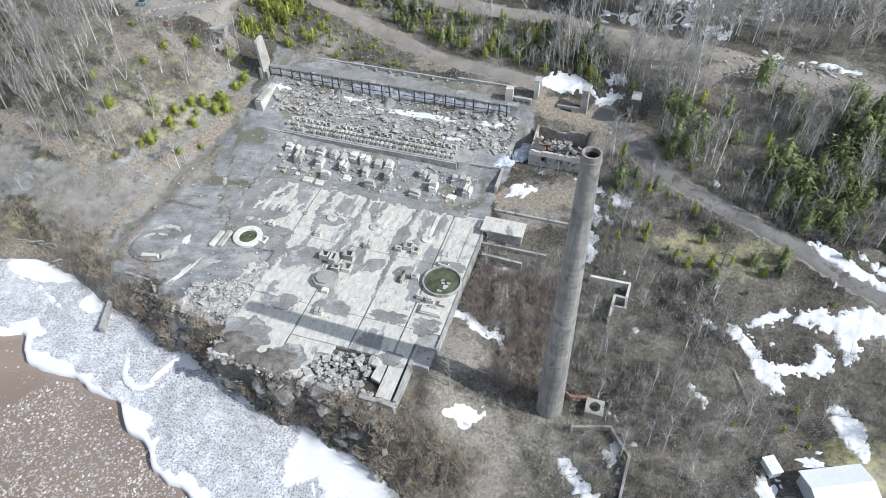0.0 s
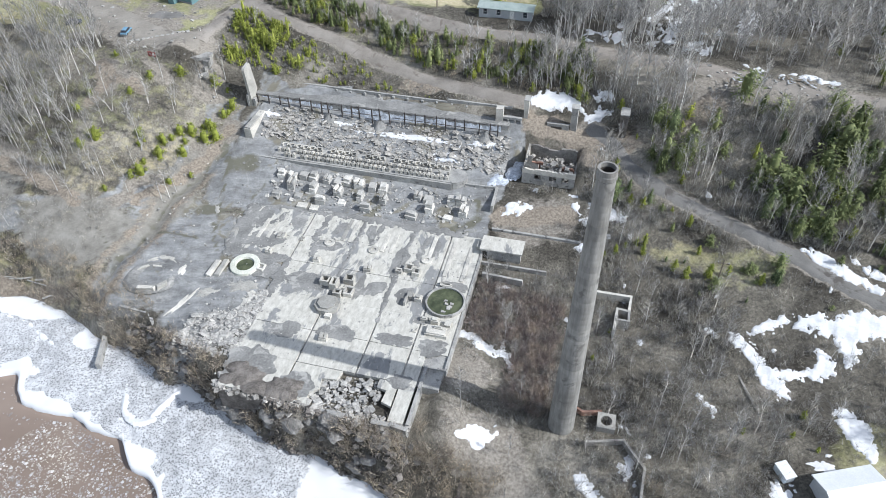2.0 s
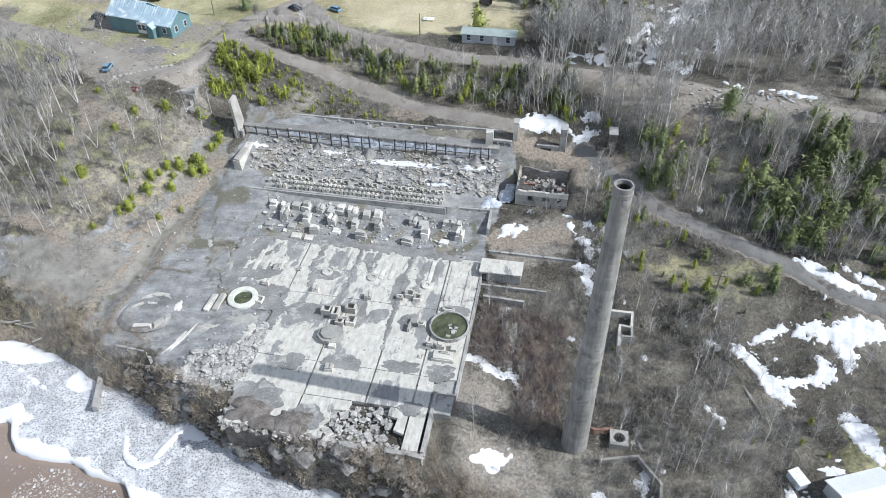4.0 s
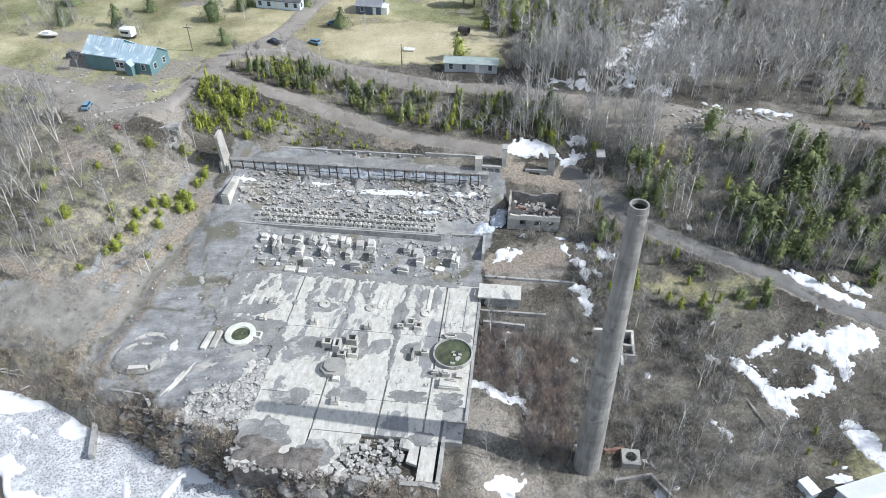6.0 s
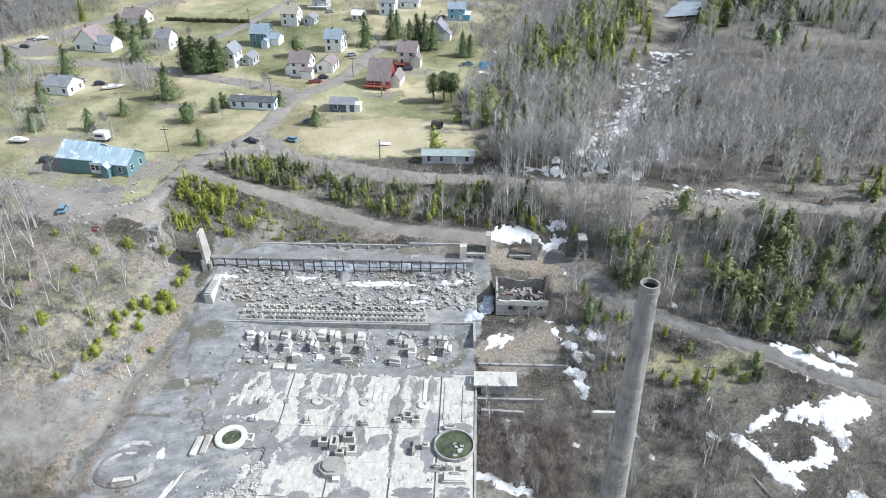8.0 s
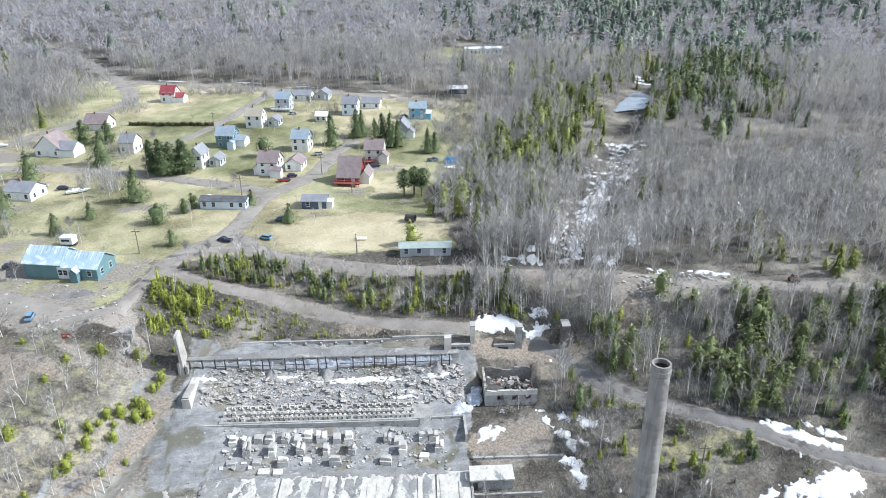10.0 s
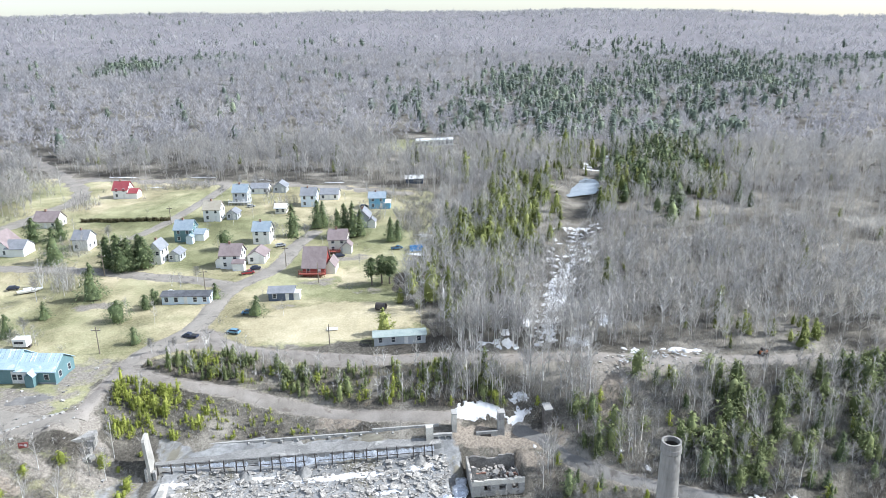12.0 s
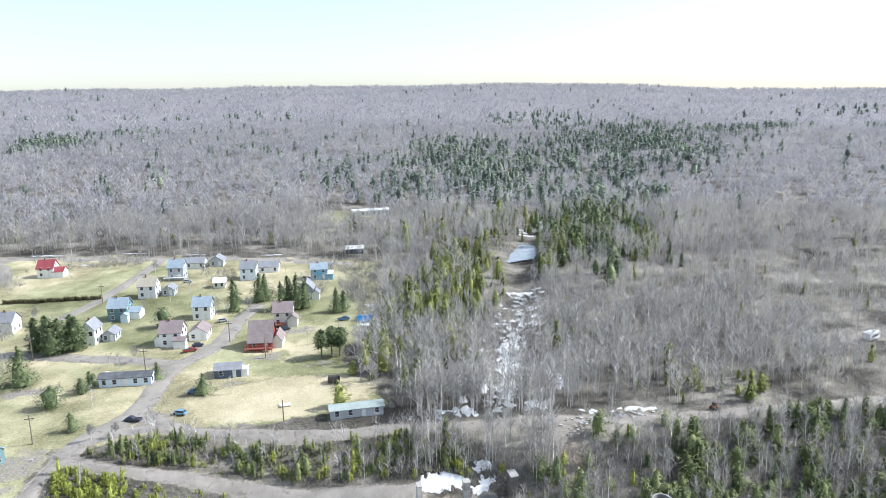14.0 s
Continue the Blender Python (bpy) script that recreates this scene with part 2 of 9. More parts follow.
SHORE_B = np.array([-32, -31, -29.8, -28, -29.6, -32, -34.2, -34.4, -36.2, -38.5, -39.4, -38.2, -41.8, -43.2, -45.2, -46.2, -45.4, -47.4, -48, -51.6, -58, -66, -80, -130.0])


def height(x, y):
    x, y = np.asarray(x, float), np.asarray(y, float)
    a, b = to_mill(x, y)
    z = knots(a, b)
    # the plateau climbs gently towards the village, the far woods to a low ridge
    z = z + 3.0 * ramp(b, 75, 260)
    d = np.hypot(x + 40, y + 60)
    bearing = np.degrees(np.arctan2(x + 40, y + 60))
    top = 118 - 22 * ramp(-bearing, 0, 25) - 55 * ramp(bearing, 32, 55)
    z = z + top * (0.35 * ramp(d, 400, 2500) + 0.65 * ramp(d, 1300, 3650))
    z = z + waves(x, y, 900) * 14 * ramp(d, 700, 2200) * (1 - 0.7 * ramp(d, 3000, 3650))
    # the creek's shallow valley
    off = a - (28 + 0.4 * (b - 60))
    z = z - 2.2 * np.exp(-(off / 11) ** 2) * ramp(b, 62, 95) * (1 - ramp(d, 500, 1200))
    z = z - 14 * np.exp(-((off - 20) / 90) ** 2) * ramp(b, 220, 500) * (1 - ramp(d, 1500, 2600))
    z = z + 2.5 * np.exp(-((a + 71) / 4.8) ** 2 - ((b - 29.0) / 5.5) ** 2) + 1.6 * np.exp(-((a + 73.5) / 2.6) ** 2 - ((b - 26.0) / 2.4) ** 2)
    # the bank drops steeply to the lake
    bank_top = -5.0 + (1.5 + 2.2 * ramp(a, -50, -42) * ramp(2 - a, 0, 4)) * (b - np.interp(a, SHORE_A, SHORE_B)) + 0.5 * waves(a, b, 6)
    scree = ramp(a, -49, -43) * ramp(-1 - a, 0, 3) * ramp(-12 - b, 0, 3)
    z = z + scree * np.maximum(np.minimum(bank_top - 2.2, 3.6) - z, 0)
    z = np.where((a < 60) & (bank_top < z), np.maximum(bank_top, -9.0), z)
    # silt lies level with the floor on the flat beside it
    flat = ramp(a, -63, -53) * ramp(-33.6 - a, -0.4, 0.4) * ramp(b, -26, -22) * ramp(1 - b, 0, 3)
    z = z + flat * np.clip(3.84 - z, -0.4, 1.6)
    # earth heaped against the floor's lower corner
    z = z + np.exp(-((a - 0.5) / 4.5) ** 2 - ((b + 35) / 7) ** 2) * np.clip(3.1 - z, 0, 2.6)
    # small unevenness everywhere but on the lake bed
    return z + 0.22 * waves(x, y, 9) * ramp(z, -6, 0) + 0.09 * waves(x + 31, y, 3.1)


# ---- helpers for things and parts ----
def mesh_of(name, verts, faces, material, smooth=False):
    me = bpy.data.meshes.new(name)
    me.from_pydata([tuple(v) for v in verts], [], [tuple(f) for f in faces])
    me.materials.append(material)
    if smooth:
        me.polygons.foreach_set("use_smooth", [True] * len(me.polygons))
    me.update()
    return me


def mesh_np(name, verts, tris, material):
    """A mesh of triangles straight from arrays."""
    verts, tris = np.asarray(verts, np.float32), np.asarray(tris, np.int32)
    me = bpy.data.meshes.new(name)
    me.vertices.add(len(verts))
    me.vertices.foreach_set("co", verts.ravel())
    me.loops.add(tris.size)
    me.loops.foreach_set("vertex_index", tris.ravel())
    me.polygons.add(len(tris))
    me.polygons.foreach_set("loop_start", np.arange(0, tris.size, 3, dtype=np.int32))
    me.materials.append(material)
    me.update(calc_edges=True)
    return me


def from_bm(name, bm, material, smooth=False):
    bm.normal_update()
    me = bpy.data.meshes.new(name)
    bm.to_mesh(me)
    bm.free()
    me.materials.append(material)
    if smooth:
        me.polygons.foreach_set("use_smooth", [True] * len(me.polygons))
    return me


def part(name, bm, material, parent, label="", m=None, smooth=False):
    data = bm if isinstance(bm, bpy.types.Mesh) else from_bm(name, bm, material, smooth)
    ob = new(name, data)
    ob.parent = parent
    if m is not None:
        ob.matrix_basis = m
    return tagged(ob, label)


def thing(name, label, category, m, group="", kind=""):
    ob = new(name)
    ob.empty_display_size = 0.3
    ob.matrix_basis = m
    return tagged(ob, label, category, group, kind)


def box(bm, x0, x1, y0, y1, z0, z1, worn=0.0, rng=None):
    """A block, with its corners worn out of true by up to worn metres."""
    vs = []
    for z in (z0, z1):
        for x, y in ((x0, y0), (x1, y0), (x1, y1), (x0, y1)):
            j = [rng.uniform(-worn, worn) for _ in range(3)] if worn else (0, 0, 0)
            vs.append(bm.verts.new((x + j[0], y + j[1], z + (j[2] if z == z1 else 0))))
    for f in ((3, 2, 1, 0), (4, 5, 6, 7), (0, 1, 5, 4), (1, 2, 6, 5), (2, 3, 7, 6), (3, 0, 4, 7)):
        bm.faces.new([vs[i] for i in f])
    return vs


def boxes(*args, worn=0.0, rng=None):
    bm = bmesh.new()
    for b in args:
        box(bm, *b, worn=worn, rng=rng)
    return bm


def prism(bm, outline, z0, z1):
    lo = [bm.verts.new((x, y, z0)) for x, y in outline]
    hi = [bm.verts.new((x, y, z1)) for x, y in outline]
    n = len(outline)
    bm.faces.new(list(reversed(lo)))
    bm.faces.new(hi)
    for i in range(n):
        bm.faces.new((lo[i], lo[(i + 1) % n], hi[(i + 1) % n], hi[i]))


def lathe(bm, profile, seg=24, closed=False, cx=0.0, cy=0.0):
    """Turns a profile of (radius, height) round the upright axis."""
    rings = [[bm.verts.new((cx + r * math.cos(2 * math.pi * k / seg), cy + r * math.sin(2 * math.pi * k / seg), z)) for k in range(seg)] for r, z in profile]
    for i in range(len(rings) - (0 if closed else 1)):
        lo, hi = rings[i], rings[(i + 1) % len(rings)]
        for k in range(seg):
            bm.faces.new((lo[k], lo[(k + 1) % seg], hi[(k + 1) % seg], hi[k]))
    return rings


def disc(bm, r, z, seg=24, cx=0.0, cy=0.0):
    bm.faces.new([bm.verts.new((cx + r * math.cos(2 * math.pi * k / seg), cy + r * math.sin(2 * math.pi * k / seg), z)) for k in range(seg)])


def at_mill(a, b, z=None, turn=0.0, up=0.0):
    """The pose of a thing at a place in the mill's axes, on the ground unless z is given."""
    x, y = to_world(a, b)
    return pose(x, y, (float(height(x, y)) if z is None else z) + up, 0, 0, TURN + turn)


def smooth_line(pts, step=2.0):
    """A line of even steps that glides through the points."""
    pts = [np.array(p, float) for p in pts]
    out = []
    for i in range(len(pts) - 1):
        p0, p1, p2, p3 = pts[max(i - 1, 0)], pts[i], pts[i + 1], pts[min(i + 2, len(pts) - 1)]
        n = max(2, int(np.linalg.norm(p2 - p1) / step))
        for k in range(n):
            t = k / n
            out.append(0.5 * ((2 * p1) + (p2 - p0) * t + (2 * p0 - 5 * p1 + 4 * p2 - p3) * t * t + (3 * p1 - p0 - 3 * p2 + p3) * t ** 3))
    return np.array(out + [pts[-1]])


def line_distance(a, b, line):
    """How far each place is from a line of points."""
    best = np.full(np.shape(a), 1e9)
    for p, q in zip(line[:-1], line[1:]):
        d = q - p
        t = np.clip(((a - p[0]) * d[0] + (b - p[1]) * d[1]) / (d @ d + 1e-9), 0, 1)
        best = np.minimum(best, np.hypot(a - p[0] - t * d[0], b - p[1] - t * d[1]))
    return best


# ---- roads, in the mill's axes ----
ROADS = {
    "lower_road": (smooth_line([(-70, 30.5), (-70.5, 36), (-69, 46), (-66.2, 49.2), (-56.7, 44.6), (-41.7, 41), (-28.4, 37.6), (-18.6, 34.3), (-4.4, 31.5), (3, 30.5)]), 3.2, M_ROAD),
    "upper_road": (smooth_line([(-67, 50), (-64.5, 57), (-57, 66), (-54.5, 75), (-53.4, 86), (-50.6, 96), (-41.1, 110.4), (-36.2, 132.8), (-31, 147)]), 6.0, M_ASPHALT),
    "loop_road": (smooth_line([(-57.5, 66), (-53, 65.5), (-48.5, 60), (-40.9, 53.8), (-29, 50.2), (-11.1, 46.7), (7.9, 44.7), (26.8, 43), (45.3, 40.1), (63.8, 38), (100, 35.4), (150, 33)]), 3.8, M_ROAD),
    "bend_road": (smooth_line([(-67.5, 48.5), (-66, 53.5), (-62, 57), (-56, 58.8), (-49, 58), (-41, 54)]), 4.2, M_ROAD),
    "village_road": (smooth_line([(-50.6, 96), (-63, 103), (-77.8, 108.8), (-97.2, 117.3), (-123.6, 123.6), (-165, 126)]), 6.0, M_ASPHALT),
    "side_road": (smooth_line([(-93.4, 151), (-86.9, 165), (-78.8, 196.6), (-73.5, 224)]), 5.0, M_ASPHALT),
    "highway": (smooth_line([(-256, 377), (-194, 312), (-148.4, 246), (-133, 213.6), (-137, 191), (-146, 165), (-160, 140)]), 8.0, M_ASPHALT),
    "back_road": (smooth_line([(-145, 249), (-114, 242), (-72, 227), (-33.5, 216), (-13.5, 206), (6, 196)]), 6.0, M_ASPHALT),
    "lot_road": (smooth_line([(-70, 30.5), (-78, 29), (-88, 33), (-105, 40), (-140, 48)]), 8.0, M_ASPHALT),
    "creek_road": (smooth_line([(15, 29), (19.9, 25.4), (24.8, 18.9), (34.1, 13.8), (43.9, 9.4), (53.1, 5), (61.6, 0.3), (71.5, -3), (90, -8)]), 3.2, M_TRACK),
}
for rname, (line, width, mat_) in ROADS.items():
    vs, fs = [], []
    tang = np.gradient(line, axis=0)
    tang /= np.linalg.norm(tang, axis=1)[:, None]
    rr = random.Random(rname)
    cols = (-1.0, -0.6, -0.2, 0.2, 0.6, 1.0)
    for k, (p, t) in enumerate(zip(line, tang)):
        w = width * 0.5 * (1 + rr.uniform(-0.1, 0.1))
        for c in cols:
            q = p + np.array((-t[1], t[0])) * (c * w)
            x, y = to_world(*q)
            vs.append((x, y, float(height(x, y)) + (0.14 if abs(c) < 0.9 else -0.12)))
    n = len(cols)
    for k in range(len(line) - 1):
        for c in range(n - 1):
            i = k * n + c
            fs.append((i + n, i + n + 1, i + 1, i))
    tagged(new(rname, mesh_of(rname, vs, fs, mat_, True)), "worn grey-brown road winding over the plateau", "road", kind="structure")


# ---- ground: one sheet to the horizon ----
def graded(lo, hi, step, far_lo, far_hi, grow=1.12):
    core = list(np.arange(lo, hi + 0.1, step))
    s, v = step, hi
    while v < far_hi:
        s *= grow
        v += s
        core.append(v)
    s, v, left = step, lo, []
    while v > far_lo:
        s *= grow
        v -= s
        left.append(v)
    return np.array(left[::-1] + core)


def cover(a, b):
    """Where lawn, gravel and mill silt lie: weights for the ground's look."""
    a0, b0 = a, b
    a, b = a + 3 * waves(a, b, 31) + 1.2 * waves(b, a, 11), b + 3 * waves(b, a, 27) + 1.2 * waves(a, b, 13)
    lawn = ramp(b, 50, 58) * ramp(np.interp(b, [50, 67, 84, 101, 126, 151, 180, 215], [1.5, -3, -7, -2, 7, 15, 12, 26]) - a, -2, 3) * ramp(206 - 0.32 * a - b, -6, 4) * ramp(a, -175, -160)
    lawn = np.maximum(lawn, ramp(a, -130, -120) * ramp(-71 - a, -2, 4) * ramp(b, 24, 30) * 0.85 * ramp(90 - b, 0, 10))
    lawn = np.maximum(lawn, np.exp(-(((a + 108) / 26) ** 2 + ((b - 232) / 16) ** 2) ** 2))
    lawn = np.maximum(lawn, np.exp(-(((a - 16) / 20) ** 2 + ((b - 322) / 26) ** 2) ** 2))
    lawn = np.maximum(lawn, 0.6 * np.exp(-(((a - 62) / 8) ** 2 + ((b + 30) / 9) ** 2) ** 2))
    lawn = np.maximum(lawn, 0.56 * np.exp(-(((a - 40) / 15) ** 2 + ((b - 1.5) / 5) ** 2) ** 2))
    lawn = np.maximum(lawn, 0.40 * np.exp(-(((a + 25) / 42) ** 2 + ((b - 43) / 10) ** 2) ** 2))
    dirt = np.zeros_like(a)
    for line, width, _ in ROADS.values():
        dirt = np.maximum(dirt, 1 - ramp(line_distance(a0, b0, line), width * 0.3, width * 0.5 + 0.8))
    dirt = np.maximum(dirt, 0.9 * np.exp(-(((a + 88) / 13) ** 2 + ((b - 33) / 9) ** 2) ** 2))
    dirt = np.maximum(dirt, 0.8 * np.exp(-(((a - 40) / 13) ** 2 + ((b - 36) / 6) ** 2) ** 2))
    hill = ramp(-57 - a, -3, 4) * ramp(b, -34, -29) * ramp(25 - b, -3, 3)
    lawn = np.maximum(lawn, hill * 0.42)
    lawn = np.maximum(lawn, 0.44 * ramp(-60 - a, 0, 5) * ramp(b, -31, -27) * ramp(-12 - b, -3, 3))
    for ca, cb, ra, rb in ((-84, 13.5, 2.6, 3.4), (-86, 17.5, 3.5, 2.0), (-80, 15.2, 3.0, 1.6), (-76, 20.5, 4.0, 1.8), (-66, 25, 3, 5), (-60, 9, 2.5, 6), (-61, 21, 2, 5)):
        dirt = np.maximum(dirt, 0.85 * np.exp(-(((a - ca) / ra) ** 2 + ((b - cb) / rb) ** 2) ** 2))
    scar = line_distance(a, b, np.array([(-125, -3.0), (-100, -5.4), (-91, -7.4), (-83, -9.6), (-77, -11.4), (-70, -8), (-64, 0), (-60, 6), (-58, 16)]))
    dirt = np.maximum(dirt, 0.8 * (1 - ramp(scar, 1.0, 3.2)))
    for ca, cb, ra, rb, k in ((-99, 52, 10, 13, 0.62), (-84, 41, 13, 4, 0.6), (-108, 64, 12, 5, 0.55), (-85, 88, 8, 4, 0.8), (-120, 90, 14, 5, 0.55), (-152, 136, 18, 8, 0.75), (-76, 50, 5, 9, 0.6), (-64, 47, 3, 4, 0.55), (-36, 80, 8, 3, 0.52), (-28, 97, 8, 2.5, 0.6), (-13, 88, 5, 3, 0.5), (-47, 108, 6, 4, 0.6), (-20, 117, 9, 3, 0.6), (-52, 65, 6, 5, 0.75), (146, 72, 16, 7, 0.8), (106, 203, 7, 8, 0.7), (9, 6, 9, 7, 0.6), (12, 26, 9, 4, 0.5), (4.5, -29, 5.5, 4.5, 0.9), (8, -40, 8, 6, 0.75), (16, -45, 6, 5, 0.7), (48, -22, 7, 9, 0.5), (48, 37, 17, 4.5, 0.85), (33, 25, 14, 8, 0.45)):
        dirt = np.maximum(dirt, k * np.exp(-(((a - ca) / ra) ** 2 + ((b - cb) / rb) ** 2) ** 2))
    dirt = np.maximum(dirt, 0.8 * np.exp(-(((a - 12) / 6) ** 2 + ((b + 43) / 7) ** 2) ** 2))
    silt = np.exp(-(((a + 54) / 15) ** 2 + ((b + 17) / 15) ** 2) ** 3)
    silt = np.maximum(silt, ramp(a, -60, -52) * ramp(0 - a, -3, 0) * ramp(b, -4, 0) * ramp(28 - b, -1, 1))
    silt = np.maximum(silt, 0.9 * np.exp(-(((a + 42) / 11) ** 2 + ((b + 28) / 9) ** 2) ** 2))
    silt = np.maximum(silt, np.exp(-(((a + 39) / 8) ** 2 + ((b + 19) / 7) ** 2) ** 2))
    track = line_distance(a, b, np.array([(-62, 22.0), (-57, 8), (-62, 4), (-66, -3), (-74, -11.5), (-80, -15), (-93, -17.5), (-125, -19)]))
    silt = np.maximum(silt, 0.8 * (1 - ramp(track, 1.5, 4.5)))
    silt = np.maximum(silt, 0.95 * np.exp(-(((a + 73) / 9) ** 2 + ((b + 17) / 5.5) ** 2) ** 3))
    silt = np.maximum(silt, 0.6 * np.exp(-(((a + 62) / 8) ** 2 + ((b + 8) / 7) ** 2) ** 2))
    return lawn, dirt, silt


ga = graded(-125, 105, 1.1, -4300, 4300)
gb = graded(-66, 110, 1.1, -420, 4500, 1.07)
GA, GB = np.meshgrid(ga, gb)
GX, GY = to_world(GA, GB)
GZ = height(GX, GY)
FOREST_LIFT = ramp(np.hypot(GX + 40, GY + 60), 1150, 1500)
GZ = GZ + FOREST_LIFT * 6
# under the mill's floor the ground lies a little lower
UNDER = np.maximum(ramp(GA, -33.5, -32), ramp(GA, -45, -43) * ramp(GB, -13, -12)) * ramp(-1 - GA, -1, 1) * ramp(GB, -41, -39) * ramp(-1.5 - GB, -1, 1)
GZ = GZ - 0.9 * UNDER
# the sunken floor of the roofless building
GZ = np.where((((GA > 3.6) & (GB < 23.4)) | ((GA > -0.4) & (GB < 21.8))) & (GA < 14.6) & (GB > 14.2), np.minimum(GZ, 6.2), GZ)
# a small gully washed into the edge of the silt flat
GULLY = np.array([(-56.5, 11.6), (-57.4, 9.4), (-60.1, 3.3), (-62.5, -4.0), (-61.9, -12.2), (-62.7, -16.6), (-64.1, -22.0), (-63.0, -27.5)])
gully = line_distance(GA + 0.5 * waves(GA, GB, 5), GB + 0.5 * waves(GB, GA, 5), GULLY)
GZ = GZ - 0.75 * np.exp(-(gully / 1.3) ** 2) + 0.3 * np.exp(-((gully - 3.0) / 1.3) ** 2) * ramp(2 - GB, 0, 4)
na, nb = len(ga), len(gb)
idx = np.arange(na * nb).reshape(nb, na)
quads = np.stack([idx[:-1, :-1], idx[:-1, 1:], idx[1:, 1:], idx[1:, :-1]], -1).reshape(-1, 4)
me = bpy.data.meshes.new("ground")
me.vertices.add(na * nb)
me.vertices.foreach_set("co", np.stack([GX, GY, GZ], -1).astype(np.float32).ravel())
me.loops.add(quads.size)
me.loops.foreach_set("vertex_index", quads.astype(np.int32).ravel())
me.polygons.add(len(quads))
me.polygons.foreach_set("loop_start", np.arange(0, quads.size, 4, dtype=np.int32))
me.polygons.foreach_set("use_smooth", np.ones(len(quads), bool))
me.update(calc_edges=True)
lawn, dirt, silt = cover(GA, GB)
far_mix = FOREST_LIFT
wet = np.zeros_like(GA)
for line, wide in (([(-58, 12), (-55, 7), (-53.5, 1), (-51.5, -5), (-50, -10), (-47.5, -13.5)], 0.9), ([(-53, 7.5), (-50.5, 8)], 3.0), ([(-56, -4.5), (-52.6, -4.2)], 1.6), ([(-50, -3), (-46.5, -3.5), (-45, -11)], 0.7), ([(-70, -16), (-66, -19), (-63, -21)], 0.5), ([(-68, -9), (-60, -12), (-52, -12)], 0.8), ([(-3, 9), (-2, 4), (-8, 0.8)], 1.1), ([(-23, 1.5), (-21.5, 3.5)], 1.0), ([(-46, 4), (-47, 0.5)], 0.7)):
    wet = np.maximum(wet, 1 - ramp(line_distance(GA + 0.7 * waves(GA, GB, 5), GB + 0.7 * waves(GB, GA, 5), np.array(line)), wide * 0.4, wide * 1.5))
tan = np.zeros_like(GA)
for line, wide in (([(-86.5, 18), (-84, 13.5), (-84.5, 9)], 1.6), ([(-86, 17.5), (-80, 15.5), (-76, 15)], 1.2), ([(-120, -4), (-100, -5.4), (-91, -7.4), (-83, -9.6), (-77, -11.4)], 1.5), ([(-68, -7), (-63, 1), (-59.5, 8), (-58, 16)], 1.2), ([(2, 6), (14, 8)], 2.6), ([(4, 27), (13, 26), (23, 25)], 2.6), ([(14, 23), (20, 18)], 2.0), ([(-24, 33), (-18, 32.5)], 2.0), ([(-88, -27.5), (-70, -27)], 1.4), ([(38, 33), (34, 26)], 3.0), ([(-2, 46), (-20, 49), (-36, 53)], 0.8)):
    tan = np.maximum(tan, 1 - ramp(line_distance(GA + 0.9 * waves(GA, GB, 6), GB + 0.9 * waves(GB, GA, 6), np.array(line)), wide * 0.4, wide * 1.6))
wet = np.maximum(wet, 0.9 * np.exp(-(gully / 1.1) ** 2))
tan = np.maximum(tan, 0.75 * np.exp(-((gully - 2.4) / 1.6) ** 2) * ramp(8 - GB, 0, 4))
dust = np.exp(-(((GA + 74) / 13) ** 2 + ((GB + 16.5) / 8.5) ** 2) ** 3)
dust = np.maximum(dust, np.exp(-(((GA + 62) / 4.5) ** 2 + ((GB + 4) / 14) ** 2) ** 2))
dust = np.maximum(dust, 0.8 * ramp(-84 - GA, 0, 8) * ramp(GB, -30, -26) * ramp(-7 - GB, -2, 2))
marks = me.color_attributes.new("marks", "FLOAT_COLOR", "POINT")
marks.data.foreach_set("color", np.stack([wet, tan, np.exp(-(((GA + 23) / 25) ** 2 + ((GB - 68) / 14) ** 2) ** 3) + 0.8 * np.exp(-(((GA + 22) / 14) ** 2 + ((GB - 100) / 10) ** 2) ** 2), dust], -1).astype(np.float32).ravel())
layer = me.color_attributes.new("cover", "FLOAT_COLOR", "POINT")
layer.data.foreach_set("color", np.stack([lawn, dirt, silt, far_mix], -1).astype(np.float32).ravel())

m, nt, p, vec = start("ground_cover", 0.95)
at = nt.nodes.new("ShaderNodeAttribute")
at.attribute_name = "cover"
sep = nt.nodes.new("ShaderNodeSeparateColor")
nt.links.new(at.outputs["Color"], sep.inputs[0])
edge = noise_node(nt, 0.45, 6, 0.65, vec)
fine = noise_node(nt, 2.2, 9, 0.78, vec)
big = noise_node(nt, 0.06, 6, 0.6, vec)
litter = ramp_node(nt, [(0.40, (0.042, 0.037, 0.031)), (0.47, (0.10, 0.092, 0.077)), (0.53, (0.18, 0.165, 0.136)), (0.60, (0.33, 0.305, 0.26))])
nt.links.new(math_node(nt, "ADD", math_node(nt, "MULTIPLY", fine.outputs[0], 0.42), math_node(nt, "MULTIPLY", big.outputs[0], 0.58)), litter.inputs[0])
grass = ramp_node(nt, [(0.37, (0.13, 0.125, 0.08)), (0.45, (0.255, 0.247, 0.16)), (0.53, (0.40, 0.378, 0.265)), (0.62, (0.57, 0.525, 0.40))])
nt.links.new(math_node(nt, "ADD", math_node(nt, "MULTIPLY", fine.outputs[0], 0.45), math_node(nt, "MULTIPLY", big.outputs[0], 0.55)), grass.inputs[0])
tint = noise_node(nt, 0.022, 4, 0.6, vec, 0.5)
tr = ramp_node(nt, [(0.42, (0.74, 0.78, 0.62)), (0.5, (0.90, 0.90, 0.76)), (0.58, (1.10, 1.03, 0.94))])
